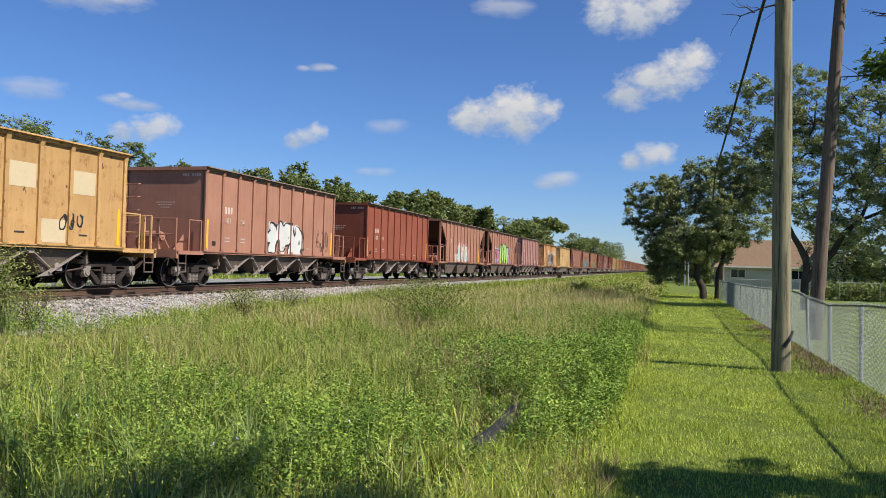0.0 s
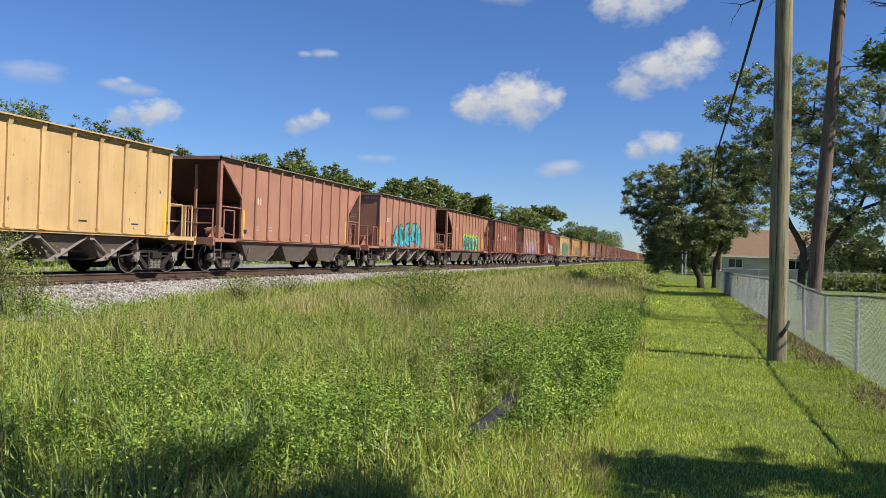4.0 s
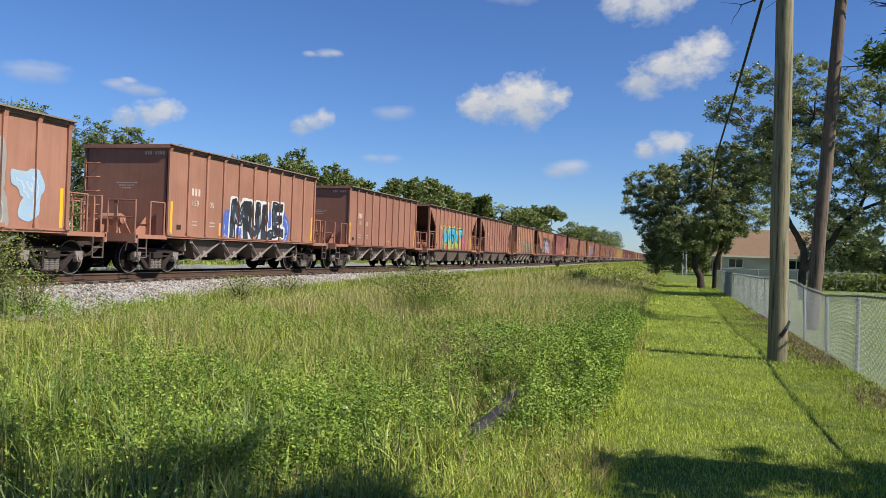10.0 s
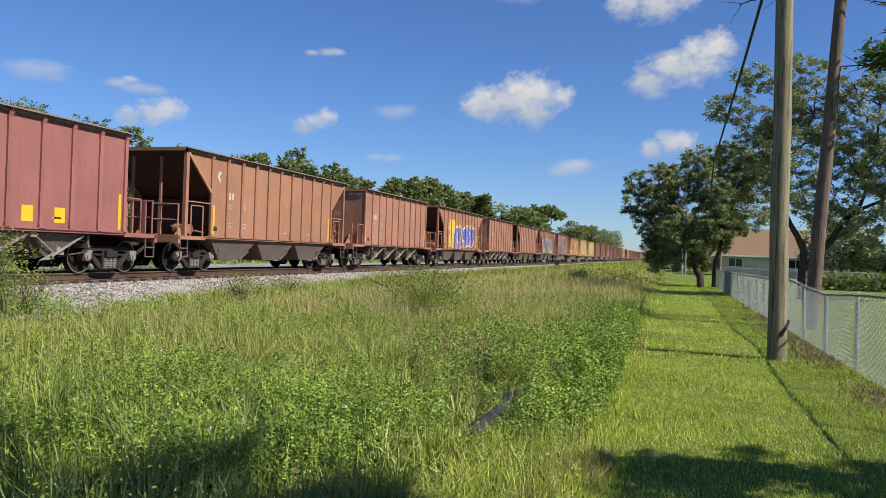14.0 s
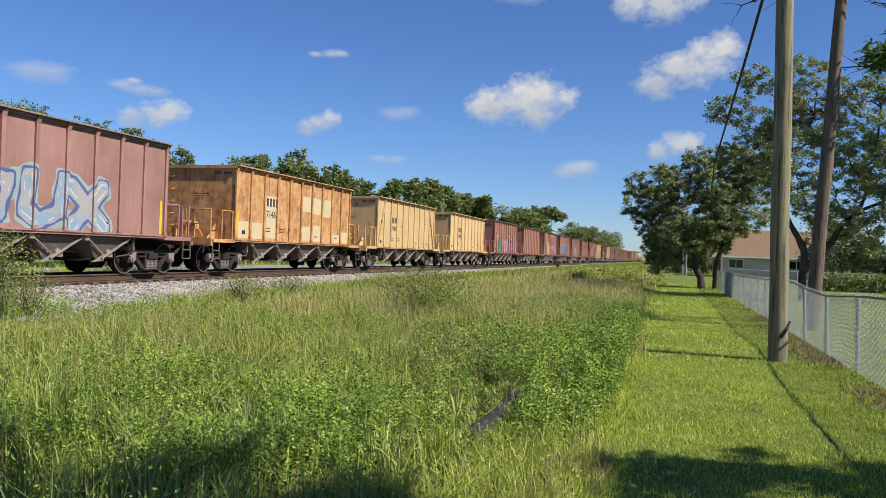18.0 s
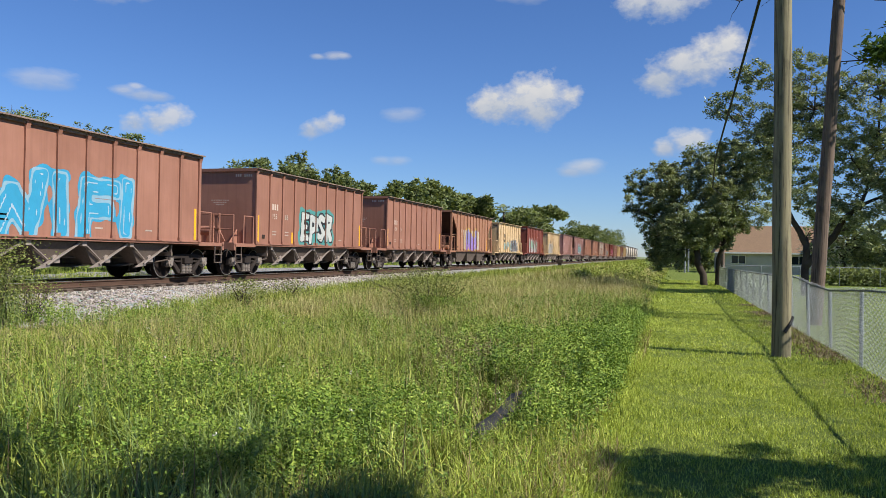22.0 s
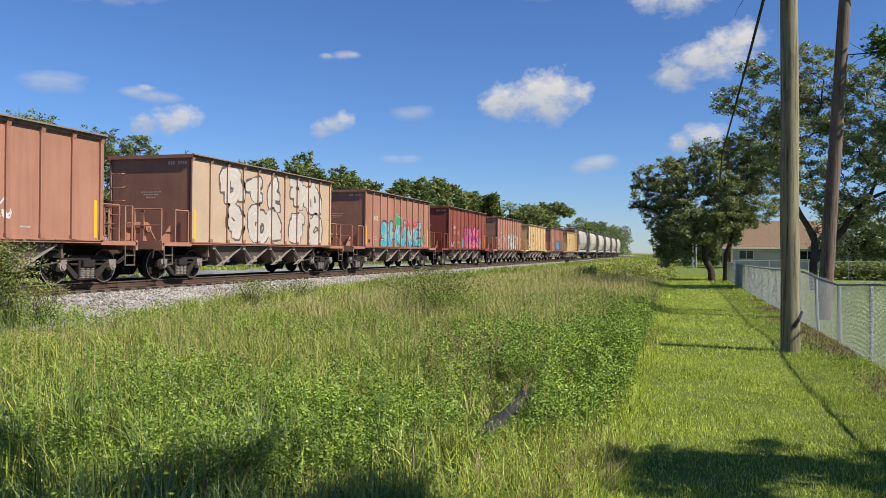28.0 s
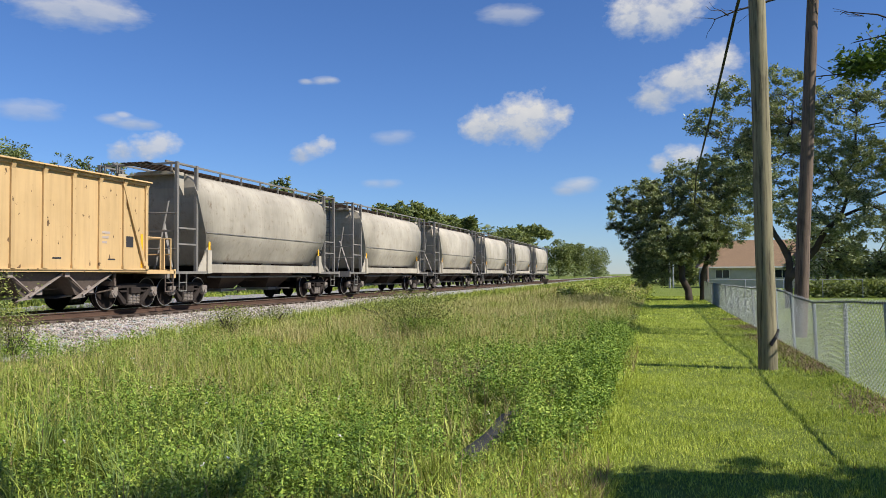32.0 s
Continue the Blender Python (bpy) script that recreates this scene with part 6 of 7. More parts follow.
    # the mown strip
    for n, y0, y1, w, h in ((190000, 4.4, 13.5, 0.0115, 0.056), (86000, 13.5, 30.0, 0.02, 0.06), (26000, 30.0, 60.0, 0.05, 0.07), (8000, -6.0, 4.4, 0.03, 0.06)):
        x, y = rng.uniform(-0.75, 2.84, n), rng.uniform(y0, y1, n)
        # tufts: some patches longer and thicker than others
        lump = np.sin(x * 7.1 + 1.3 * np.sin(y * 3.3)) * np.sin(y * 5.7 + 1.1 * np.sin(x * 4.1)) + 0.6 * np.sin(x * 2.1 + y * 1.7)
        keep = rng.random(n) < 0.92 + 0.14 * lump
        x, y, lump = x[keep], y[keep], lump[keep]
        m = len(x)
        hh = h * rng.uniform(0.4, 1.5, m) * (1 + 0.16 * lump) * (1 + 0.25 * np.clip((x - 2.2) / 0.4, 0, 1) + 0.8 * np.clip((-0.3 - x) / 0.3, 0, 1))
        blades("lawn_grass", rng, x, y, np.maximum(hh, 0.012), w * rng.uniform(0.6, 1.4, m), M["lawnblade"], "short mown bright green lawn", bend=0.8, segs=1)
    # small broad leaves in the turf, thickest along the fence
    x, y = 2.76 - np.abs(rng.normal(0, 0.3, 6000)), rng.uniform(7.5, 24, 6000)
    p = np.stack([x, y, ground_z(x, y) + rng.uniform(0.01, 0.05, 6000)], 1)
    tagged(new("lawn_weeds", leaves_mesh("lawn_weeds", rng, p, 0.028, M["weed"], 0.1)), "low broad-leaved weeds in the turf", "weeds", kind="stuff")
    # growth close behind the track
    x, y, t = clumpy(rng, 9000, -22.5, -18.6, 3, 30, 1.0)
    blades("verge_grass", rng, x, y, rng.uniform(0.15, 0.5, 9000), np.full(9000, 0.022), M["blade"], "green grass on the far verge of the track", segs=2, base=0.36)
    x, y = rng.uniform(2.84, 14, 22000), rng.uniform(10, 45, 22000)
    blades("yard_grass", rng, x, y, rng.uniform(0.03, 0.08, 22000), np.full(22000, 0.03), M["lawnblade"], "short mown lawn behind the fence", segs=1)


build_field()


# ---- trees ----
M["bark"] = plain("grey_brown_bark", (0.075, 0.06, 0.048), 0.95, 0, 0.5, 6, 0.7)
M["oak"] = foliage("oak_leaves", [(0.12, (0.06, 0.08, 0.036)), (0.45, (0.175, 0.21, 0.10)), (0.75, (0.34, 0.375, 0.20)), (0.95, (0.50, 0.52, 0.32))], 0.28, 0.36)
M["scrub"] = foliage("scrub_leaves", [(0.12, (0.055, 0.072, 0.028)), (0.5, (0.145, 0.18, 0.062)), (0.85, (0.28, 0.315, 0.125))], 0.32)
M["pine"] = foliage("needles", [(0.15, (0.03, 0.06, 0.015)), (0.6, (0.07, 0.12, 0.025)), (0.9, (0.12, 0.17, 0.04))], 0.25)


def limb(bm, pts, r0, r1, sides=7):
    """A tapered, bent limb through the points."""
    rings = []
    pts = [Vector(p) for p in pts]
    for i, p in enumerate(pts):
        d = (pts[min(i + 1, len(pts) - 1)] - pts[max(i - 1, 0)]).normalized()
        ref = Vector((0.6, 0.8, 0)) if abs(d.z) > 0.5 else Vector((0, 0, 1))
        u = (ref - d * ref.dot(d)).normalized()
        w = d.cross(u)
        if i and (u - last).length > 1.0:
            u = (last - d * last.dot(d)).normalized()
            w = d.cross(u)
        last = u
        r = r0 + (r1 - r0) * i / (len(pts) - 1)
        rings.append([bm.verts.new(p + (u * math.cos(k * math.tau / sides) + w * math.sin(k * math.tau / sides)) * r) for k in range(sides)])
    for a, b in zip(rings, rings[1:]):
        for k in range(sides):
            bm.faces.new((a[k], a[(k + 1) % sides], b[(k + 1) % sides], b[k]))
    bm.faces.new(rings[-1])


def bent(a, b, rnd, wob=0.12, n=5):
    a, b = Vector(a), Vector(b)
    L = (b - a).length
    return [a.lerp(b, t / (n - 1)) + (Vector((rnd.uniform(-1, 1), rnd.uniform(-1, 1), rnd.uniform(-0.5, 0.7))) * wob * L * math.sin(math.pi * t / (n - 1))) for t in range(n)]


def tree(name, label, foot, fork, blobs, leaves, leaf, mat, seed, trunk_r=0.28, depth=1.0, extra=(), sprays=2):
    """Trunk and limbs to every clump of the crown; each clump is a shell of small leaf sprays with gaps."""
    rnd, rng = random.Random(seed), np.random.default_rng(seed)
    top = tagged(new(name), label, "tree")
    bm = bmesh.new()
    limb(bm, bent(foot, fork, rnd, 0.05), trunk_r, trunk_r * 0.7, 10)
    for a, b, r in extra:
        limb(bm, bent(a, b, rnd, 0.06), r, r * 0.6, 8)
    part("trunk", bm, M["bark"], top, smooth=True)
    bm = bmesh.new()
    pts = []
    # smaller sprays round each clump break its outline
    blobs = list(blobs) + [(x + rnd.uniform(-1, 1) * r * 1.1, y + rnd.uniform(-1, 1) * r, z + rnd.uniform(-0.9, 0.8) * r, r * rnd.uniform(0.34, 0.55)) for x, y, z, r in blobs for _ in range(sprays)]
    total = sum(r ** 2 for *_, r in blobs)
    # main limbs first, then each clump hangs on the nearest of them
    mains, nodes = [], [Vector(fork)] + [Vector(b) for _, b, _ in extra]
    for x, y, z, r in sorted(blobs, key=lambda q: -q[3]):
        c = Vector((x, y, z))
        if len(mains) < 5 and c.z > fork[2] + 0.5 and all((c - q).length > 2.2 * r for q in mains):
            mains.append(c)
            start = min(nodes[:1 + len(extra)], key=lambda q: (q - c).length)
            line = bent(start, c, rnd, 0.1, 7)
            limb(bm, line, trunk_r * 0.42, 0.03, 7)
            nodes += line[2:]
    for x, y, z, r in blobs:
        c = Vector((x, y + rnd.uniform(-1, 1) * depth, z))
        start = min(nodes, key=lambda q: (q - c).length + 1.5 * max(0, q.z - c.z))
        limb(bm, bent(start, c, rnd, 0.13, 5), trunk_r * (0.2 if r > 0.9 else 0.09), 0.012, 5)
        for k in range(3):
            e = c + Vector((rnd.uniform(-1, 1), rnd.uniform(-1, 1), rnd.uniform(-0.8, 1))) * r * 0.85
            limb(bm, bent(c.lerp(start, 0.25), e, rnd, 0.15, 4), 0.028, 0.008, 3)
        n = int(leaves * r * r / total)
        sub = max(14, int(26 * r * r))
        d = rng.normal(0, 1, (sub, 3))
        d /= np.linalg.norm(d, axis=1)[:, None]
        cc = np.array(c) + d * (r * rng.uniform(0.35, 1.0, sub) ** 0.6)[:, None] * np.array([1, 1.1, 0.85])
        pick = rng.integers(0, sub, n)
        sz = rng.uniform(0.18, 0.42, sub) * min(1.0, 0.45 + 0.3 * r)
        q = rng.normal(0, 1, (n, 3))
        q /= np.linalg.norm(q, axis=1)[:, None]
        pts.append(cc[pick] + q * (sz[pick] * rng.uniform(0.2, 1.15, n))[:, None] * np.array([1, 1, 0.7]))
    part("branchwork", bm, M["bark"], top, smooth=True)
    crown = new("crown", leaves_mesh("crown", rng, np.concatenate(pts), leaf, mat))
    crown.parent = top
    return top


OAK_A = [(-2.1, 51.0, 6.2, 1.0), (-0.9, 51.0, 6.6, 1.3), (0.3, 51.0, 6.2, 1.7), (1.6, 51.0, 7.6, 1.45), (3.2, 51.0, 7.8, 1.35), (4.7, 51.0, 7.3, 1.4), (1.3, 51.0, 4.5, 2.1), (-1.0, 51.0, 4.1, 1.3),
         (-2.0, 51.0, 4.5, 0.8), (3.3, 51.0, 5.2, 1.8), (-0.3, 51.0, 2.7, 1.3), (4.6, 51.0, 4.9, 1.6), (1.4, 51.0, 2.9, 1.4), (-1.3, 51.0, 2.3, 0.7), (3.7, 51.0, 3.7, 0.8)]
OAK_B = [(2.4, 40.0, 8.8, 0.9), (3.7, 40.0, 10.1, 0.9), (3.8, 40.0, 8.4, 1.2), (5.6, 40.0, 10.2, 1.1), (6.2, 40.0, 8.6, 1.4), (7.6, 40.0, 9.5, 0.95), (8.3, 40.0, 7.8, 1.2), (8.8, 40.0, 9.7, 1.0),
         (5.2, 40.0, 7.0, 1.35), (9.1, 40.0, 5.9, 1.3), (8.4, 40.0, 4.7, 1.3), (6.7, 40.0, 4.1, 1.2), (4.9, 40.0, 5.3, 1.4), (9.6, 40.0, 3.6, 1.3), (3.8, 40.0, 6.8, 1.2), (7.3, 40.0, 3.6, 0.9)]
OAK_A += [(0.4, 50.2, 3.6, 1.5), (2.4, 50.4, 4.0, 1.5), (2.2, 50.2, 6.2, 1.5), (-0.6, 50.4, 5.3, 1.3), (4.0, 50.2, 6.3, 1.3), (0.1, 51.4, 1.7, 0.8), (-1.0, 52.0, 1.4, 0.7)]
OAK_B += [(6.9, 39.6, 7.4, 1.2), (5.4, 40.4, 8.9, 1.2), (7.6, 40.4, 6.4, 1.2), (10.0, 40.4, 7.2, 1.3), (10.8, 40.0, 8.6, 1.4), (11.5, 40.0, 6.2, 1.6), (12.0, 40.0, 4.2, 1.5), (11.2, 40.0, 10.2, 1.0)]
tree("oak_tree", "live oak with a dark dense crown beside the mown strip", (1.85, 50.6, -0.1), (1.3, 51, 2.6), OAK_A, 135000, 0.13, M["oak"], 5, 0.24, 1.2,
     (((2.7, 51.6, -0.1), (3.0, 51.4, 3.4), 0.2),))
tree("oak_tree", "tall live oak with an open spreading crown behind the fence", (5.95, 40, -0.1), (5.9, 40, 2.6), OAK_B, 100000, 0.12, M["oak"], 6, 0.2, 1.6,
     (((5.95, 40, 1.4), (8.2, 40, 4.2), 0.2), ((5.9, 40, 2.4), (4.9, 40, 4.4), 0.16)))
# a tree out of sight at the side, which shades the nearest grass
SHADE = [(6.88, 2.42, 8.6, 0.84), (7.03, 2.3, 10.2, 0.75), (6.41, 2.22, 11.6, 1.12), (7.43, 2.05, 12.8, 0.85), (6.4, 5.0, 5.2, 1.2), (7.65, 4.6, 6.2, 1.5), (7.05, 2.7, 6.2, 1.6), (8.58, 3.1, 6.6, 1.6), (6.17, 2.4, 5.4, 1.3), (7.89, 2.0, 7.2, 1.6), (5.83, 3.6, 5.0, 1.0), (6.6, 2.9, 8.0, 0.6)]
tree("oak_tree", "live oak that shades the lawn's near end", (7.6, 3.6, -0.1), (7.5, 3.6, 3.2), SHADE, 27000, 0.15, M["oak"], 9, 0.24, 0.2, sprays=0)

# crown tops beyond the line: x, y, top, spread
SCRUB = [(-30, 30, 8.4, 2.6), (-31.5, 33, 8.2, 2.4), (-32, 36.5, 8.6, 2.4), (-31, 40.5, 8.0, 2.2), (-34, 29, 8.0, 2.6), (-29.5, 37.5, 8.2, 2.2), (-30, 43.5, 7.8, 2.0), (-33, 46, 7.6, 2.2), (-33, 58, 9.4, 2.8), (-32.5, 63, 10.2, 3.0), (-33, 70, 9.8, 2.6), (-33.5, 77, 10.0, 2.8),
         (-34, 84, 9.6, 2.8)]
SCRUB += [(-34, 93, 10.4, 3.0), (-34, 103, 11.6, 3.4), (-34.5, 112, 12.6, 3.6), (-35, 124, 12.4, 3.8), (-35, 136, 12.0, 3.8), (-36, 190, 13.0, 4.2), (-36, 204, 13.6, 4.6), (-36, 300, 15.0, 6.0), (-36, 360, 15.5, 7.0), (-36, 450, 17.5, 9.0)]


def scrub_tree(x, y, high, r, k):
    rnd = random.Random(70 + k)
    blobs = [(x + rnd.uniform(-0.8, 0.8) * r, y + rnd.uniform(-1, 1) * r * 1.2, high * rnd.uniform(0.35, 0.86), r * rnd.uniform(0.3, 0.5)) for _ in range(12)]
    blobs += [(x, y, high - r * 0.45, r * 0.5), (x + 0.4 * r, y - 0.5 * r, high * 0.4, r * 0.6), (x + 0.4 * r, y + 0.5 * r, high * 0.3, r * 0.6)]
    tree("scrub_tree", "green broad-leaved tree in the thicket beyond the line", (x, y, 0), (x, y, high * 0.4), blobs, 16000 if y < 90 else 11500 if y < 150 else 7000, (0.0043 if y < 90 else 0.0052) * max(36, min(150, y)), M["scrub"], 70 + k, 0.16, 0.6)


for k, row in enumerate(SCRUB):
    scrub_tree(*row, k)


def umbrella_tree(x, y, h, r, seed):
    rnd = random.Random(seed)
    blobs = [(x + r * math.cos(a) * rnd.uniform(0.3, 1), y + r * math.sin(a) * 0.8, h + rnd.uniform(-0.5, 0.4), r * rnd.uniform(0.22, 0.34)) for a in [i * 0.57 for i in range(11)]]
    tree("tall_tree", "tall tree with flat layered branches beyond the line", (x, y, 0), (x, y, h * 0.6), blobs, 3600, 1.1, M["scrub"], seed, 0.25, 0.3)


umbrella_tree(-36, 238, 14.5, 5.2, 31)
umbrella_tree(-37, 215, 11.5, 4.2, 32)


def palm(x, y, h):
    top = tagged(new("palm_tree"), "sabal palm with a round head of fan fronds", "palm tree")
    bm = bmesh.new()
    limb(bm, [(x, y, 0), (x + 0.15, y, h * 0.5), (x, y, h)], 0.24, 0.2, 8)
    part("trunk", bm, M["bark"], top, smooth=True)
    rng = np.random.default_rng(8)
    for k in range(26):
        a, e = rng.uniform(0, math.tau), rng.uniform(-0.5, 1.3)
        d = Vector((math.cos(a) * math.cos(e), math.sin(a) * math.cos(e), math.sin(e)))
        bm = bmesh.new()
        s = d.cross(Vector((0, 0, 1))).normalized()
        c = Vector((x, y, h)) + d * 1.1
        for j in range(-5, 6):
            t = j / 5 * 1.3
            v = (d * math.cos(t) + s * math.sin(t)).normalized()
            u = v.cross(d.cross(s)).normalized() * 0.07
            tip = c + v * 1.1 + Vector((0, 0, -0.28))
            bm.faces.new([bm.verts.new(p) for p in (c, c + v * 0.6 + u, tip, c + v * 0.6 - u)])
        add_bar(bm, (x, y, h), c, 0.05)
        part("frond", bm, M["scrub"], top)


palm(-33, 157, 10.2)


def pine_branches():
    """A slash pine just outside the view; its bare twigs and a tuft of needles reach in."""
    rnd, rng = random.Random(21), np.random.default_rng(21)
    top = tagged(new("pine_tree"), "tall pine with bare twigs and few needle tufts", "tree")
    bm = bmesh.new()
    limb(bm, [(8.6, 23, -0.1), (8.5, 23, 5), (8.7, 23, 11)], 0.2, 0.1, 9)
    part("trunk", bm, M["bark"], top, smooth=True)
    bm = bmesh.new()
    for a, b in (((8.5, 23, 7.4), (4.7, 22, 8.3)), ((8.5, 23, 8.2), (5.0, 22.4, 7.6)), ((8.6, 23, 9.2), (4.2, 21.6, 8.9)), ((8.5, 23, 6.9), (5.2, 22.2, 6.9)), ((4.4, 21.7, 8.9), (1.5, 21.4, 8.2)), ((8.5, 23, 7.0), (3.9, 22.3, 6.75))):
        limb(bm, bent(a, b, rnd, 0.06, 6), 0.05, 0.012, 5)
        for k in range(9):
            s = Vector(a).lerp(Vector(b), rnd.uniform(0.45, 1))
            limb(bm, bent(s, s + Vector((rnd.uniform(-0.7, 0.2), rnd.uniform(-0.4, 0.4), rnd.uniform(-0.5, 0.35))), rnd, 0.12, 4), 0.012, 0.004, 4)
    part("branchwork", bm, M["bark"], top, smooth=True)
    pts = [np.array((5.15, 22.2, 6.95)) + rng.normal(0, 1, (900, 3)) * np.array([0.32, 0.4, 0.16]), np.array((6.2, 22.4, 7.3)) + rng.normal(0, 1, (900, 3)) * np.array([0.5, 0.5, 0.3])]
    crown = new("crown", leaves_mesh("crown", rng, np.concatenate(pts), 0.17, M["pine"]))
    crown.parent = top


pine_branches()


def hedge_and_woods():
    rng = np.random.default_rng(17)
    n = 9000
    p = np.stack([rng.uniform(9.2, 26, n), rng.normal(58, 0.6, n), rng.uniform(0.05, 1.15, n) + 0.12 * np.sin(np.arange(n))], 1)
    tagged(new("hedge", leaves_mesh("hedge", rng, p, 0.26, M["scrub"])), "low clipped green hedge across the yard", "hedge")
    rnd = random.Random(5)
    for k in range(5):
        x, y = 14.5 + 4.2 * k + rnd.uniform(-0.6, 0.6), 76 + rnd.uniform(-3, 3)
        blobs = [(x + rnd.uniform(-2, 2), y + rnd.uniform(-1.5, 1.5), rnd.uniform(1.2, 5.6), rnd.uniform(1.2, 1.9)) for _ in range(9)]
        tree("yard_tree", "dense dark evergreen tree at the back of the yard", (x, y, 0), (x, y, 2.0), blobs, 5000, 0.34, M["oak"], 90 + k, 0.2, 0.5)
    for k, (x, y) in enumerate(((3.6, 112), (0.6, 124), (-1.2, 138), (6.6, 118))):
        blobs = [(x + rnd.uniform(-2.2, 2.2), y + rnd.uniform(-1.5, 1.5), rnd.uniform(0.7, 6.2), rnd.uniform(1.1, 1.8)) for _ in range(11)]
        tree("yard_tree", "dense dark evergreen tree beside the mown strip", (x, y, 0), (x, y, 2.0), blobs, 6000, 0.42, M["oak"], 120 + k, 0.22, 0.5)
    n = 26000
    x = np.concatenate([rng.uniform(-420, -40, n // 2), rng.uniform(-6, 260, n // 2)])
    y = np.concatenate([rng.uniform(560, 700, n // 2), rng.uniform(300, 420, n // 2)])
    h = 7 + 3 * np.sin(x * 0.05) + 2 * np.sin(x * 0.17)
    p = np.stack([x, y, rng.random(n) ** 0.8 * h], 1)
    tagged(new("far_woods", leaves_mesh("far_woods", rng, p, 3.2, M["oak"])), "distant belt of dark green woods", "woods", kind="stuff")
    # brush along the edge of the mown strip
    blobs = []
    for k in range(34):
        y = rnd.uniform(46, 120)
        blobs.append((rnd.uniform(-5.5, 0.1) - 0.02 * y, y, rnd.uniform(0.25, 0.6), rnd.uniform(0.5, 1.1)))
    pts = [np.array((x, y, z)) + rng.normal(0, 0.5, (420, 3)) * np.array([r, r * 1.6, r * 0.55]) for x, y, z, r in blobs]
    p = np.concatenate(pts)
    p[:, 2] = np.maximum(p[:, 2], 0.05)
    tagged(new("brush", leaves_mesh("brush", rng, p, 0.14, M["blade"])), "low green brush at the field's far edge", "shrubs", kind="stuff")
    # shrubs by the ballast
    for k, (x, y, w, h, n) in enumerate(((-12.55, 12.0, 0.42, 1.75, 8000), (-12.3, 12.9, 0.3, 0.95, 1500), (-11.3, 19.4, 0.34, 0.85, 2200), (-6.3, 20.6, 0.62, 1.32, 7000), (-11.7, 22.8, 0.3, 0.7, 1300), (-9.6, 27.5, 0.8, 0.9, 2600))):
        top = tagged(new("shrub"), "wiry green weed bush beside the ballast", "shrub")
        p = np.stack([rng.normal(x, w, n), rng.normal(y, w * 0.9, n), ground_z(x, y) + h * rng.beta(1.6, 1.4, n)], 1)
        cr = new("crown", leaves_mesh("crown", rng, p, 0.05, M["scrubgrass"]))
        cr.parent = top
        bm = bmesh.new()
        for j in range(26):
            limb(bm, bent((x, y, float(ground_z(x, y)) - 0.02), (x + rnd.gauss(0, w), y + rnd.gauss(0, w), h * rnd.uniform(0.6, 1.0)), rnd, 0.08, 4), 0.012, 0.003, 4)
        tagged(part("stem_tangle", bm, M["bark"], top), kind="stuff")


hedge_and_woods()

# ---- poles, wire, fence ----
M["cable"] = plain("black_cable", (0.012, 0.012, 0.013), 0.6, 0, 0.1, 4)
M["galv"] = plain("galvanised_steel", (0.30, 0.315, 0.33), 0.55, 0.4, 0.25, 6)
M["raild"] = plain("dull_fence_rail", (0.115, 0.12, 0.12), 0.7, 0.3, 0.3, 6)
M["mesh"] = plain("galvanised_wire", (0.44, 0.46, 0.47), 0.5, 0.3, 0.2, 6)


def pole_wood(name, colour, dark):
    """Grey-green pole with long vertical checks."""
    m, nt, b = material(name)
    vec = coords(nt, (9, 9, 0.35))
    grain = noise_of(nt, vec, 3.0, 8, 0.7)
    knots = noise_of(nt, coords(nt, (1.2, 1.2, 0.6)), 2.2, 4)
    c = ramp(nt, grain, [(0.36, dark), (0.5, colour), (0.68, tuple(x * 1.3 for x in colour))])
    c = mixed(nt, ramp(nt, knots, [(0.6, (0, 0, 0)), (0.75, (0.7, 0.7, 0.7))]), c, dark)
    nt.links.new(c, b.inputs["Base Color"])
    b.inputs["Roughness"].default_value = 0.95
    bump(nt, b, grain, 0.4, 0.01)
    return m


M["pole"] = pole_wood("grey_green_pole", (0.210, 0.182, 0.108), (0.055, 0.045, 0.027))
M["pole_dark"] = pole_wood("brown_pole", (0.135, 0.095, 0.07), (0.045, 0.03, 0.024))


def utility_pole(foot, top, r0, r1, mat, label, notch=False):
    p = tagged(new("utility_pole"), label, "utility pole")
    bm = bmesh.new()
    rnd = random.Random(3)
    pts = [Vector(foot).lerp(Vector(top), t / 12) + Vector((rnd.uniform(-1, 1), rnd.uniform(-1, 1), 0)) * 0.008 for t in range(13)]
    limb(bm, pts, r0, r1, 20)
    part("shaft", bm, mat, p, smooth=True)
    if notch:
        bm = bmesh.new()
        limb(bm, [(foot[0] + 0.02, foot[1] - r0 * 1.02, 0.42), (foot[0] + 0.10, foot[1] - r0 * 0.95, 0.55), (foot[0] + r0 * 1.05, foot[1] - 0.02, 0.68)], 0.03, 0.022, 6)
        part("guard", bm, M["cable"], p, "dark strap round the foot")
    return p


utility_pole((1.80, 14.5, -0.2), (1.69, 14.5, 9.4), 0.158, 0.13, M["pole"], "grey-green weathered wooden utility pole on the lawn", True)
utility_pole((3.48, 22.0, -0.2), (4.06, 22.0, 10.4), 0.18, 0.135, M["pole_dark"], "leaning brown wooden utility pole behind the fence")
utility_pole((3.45, 60.0, -0.2), (3.35, 60.0, 8.4), 0.15, 0.11, M["pole_dark"], "distant wooden utility pole by the fence")
utility_pole((1.3, 92.0, -0.2), (1.25, 92.0, 6.0), 0.10, 0.08, M["galv"], "thin pale pole far along the strip")
utility_pole((1.75, 96.0, -0.2), (1.7, 96.0, 5.2), 0.10, 0.08, M["galv"], "thin pale pole far along the strip")


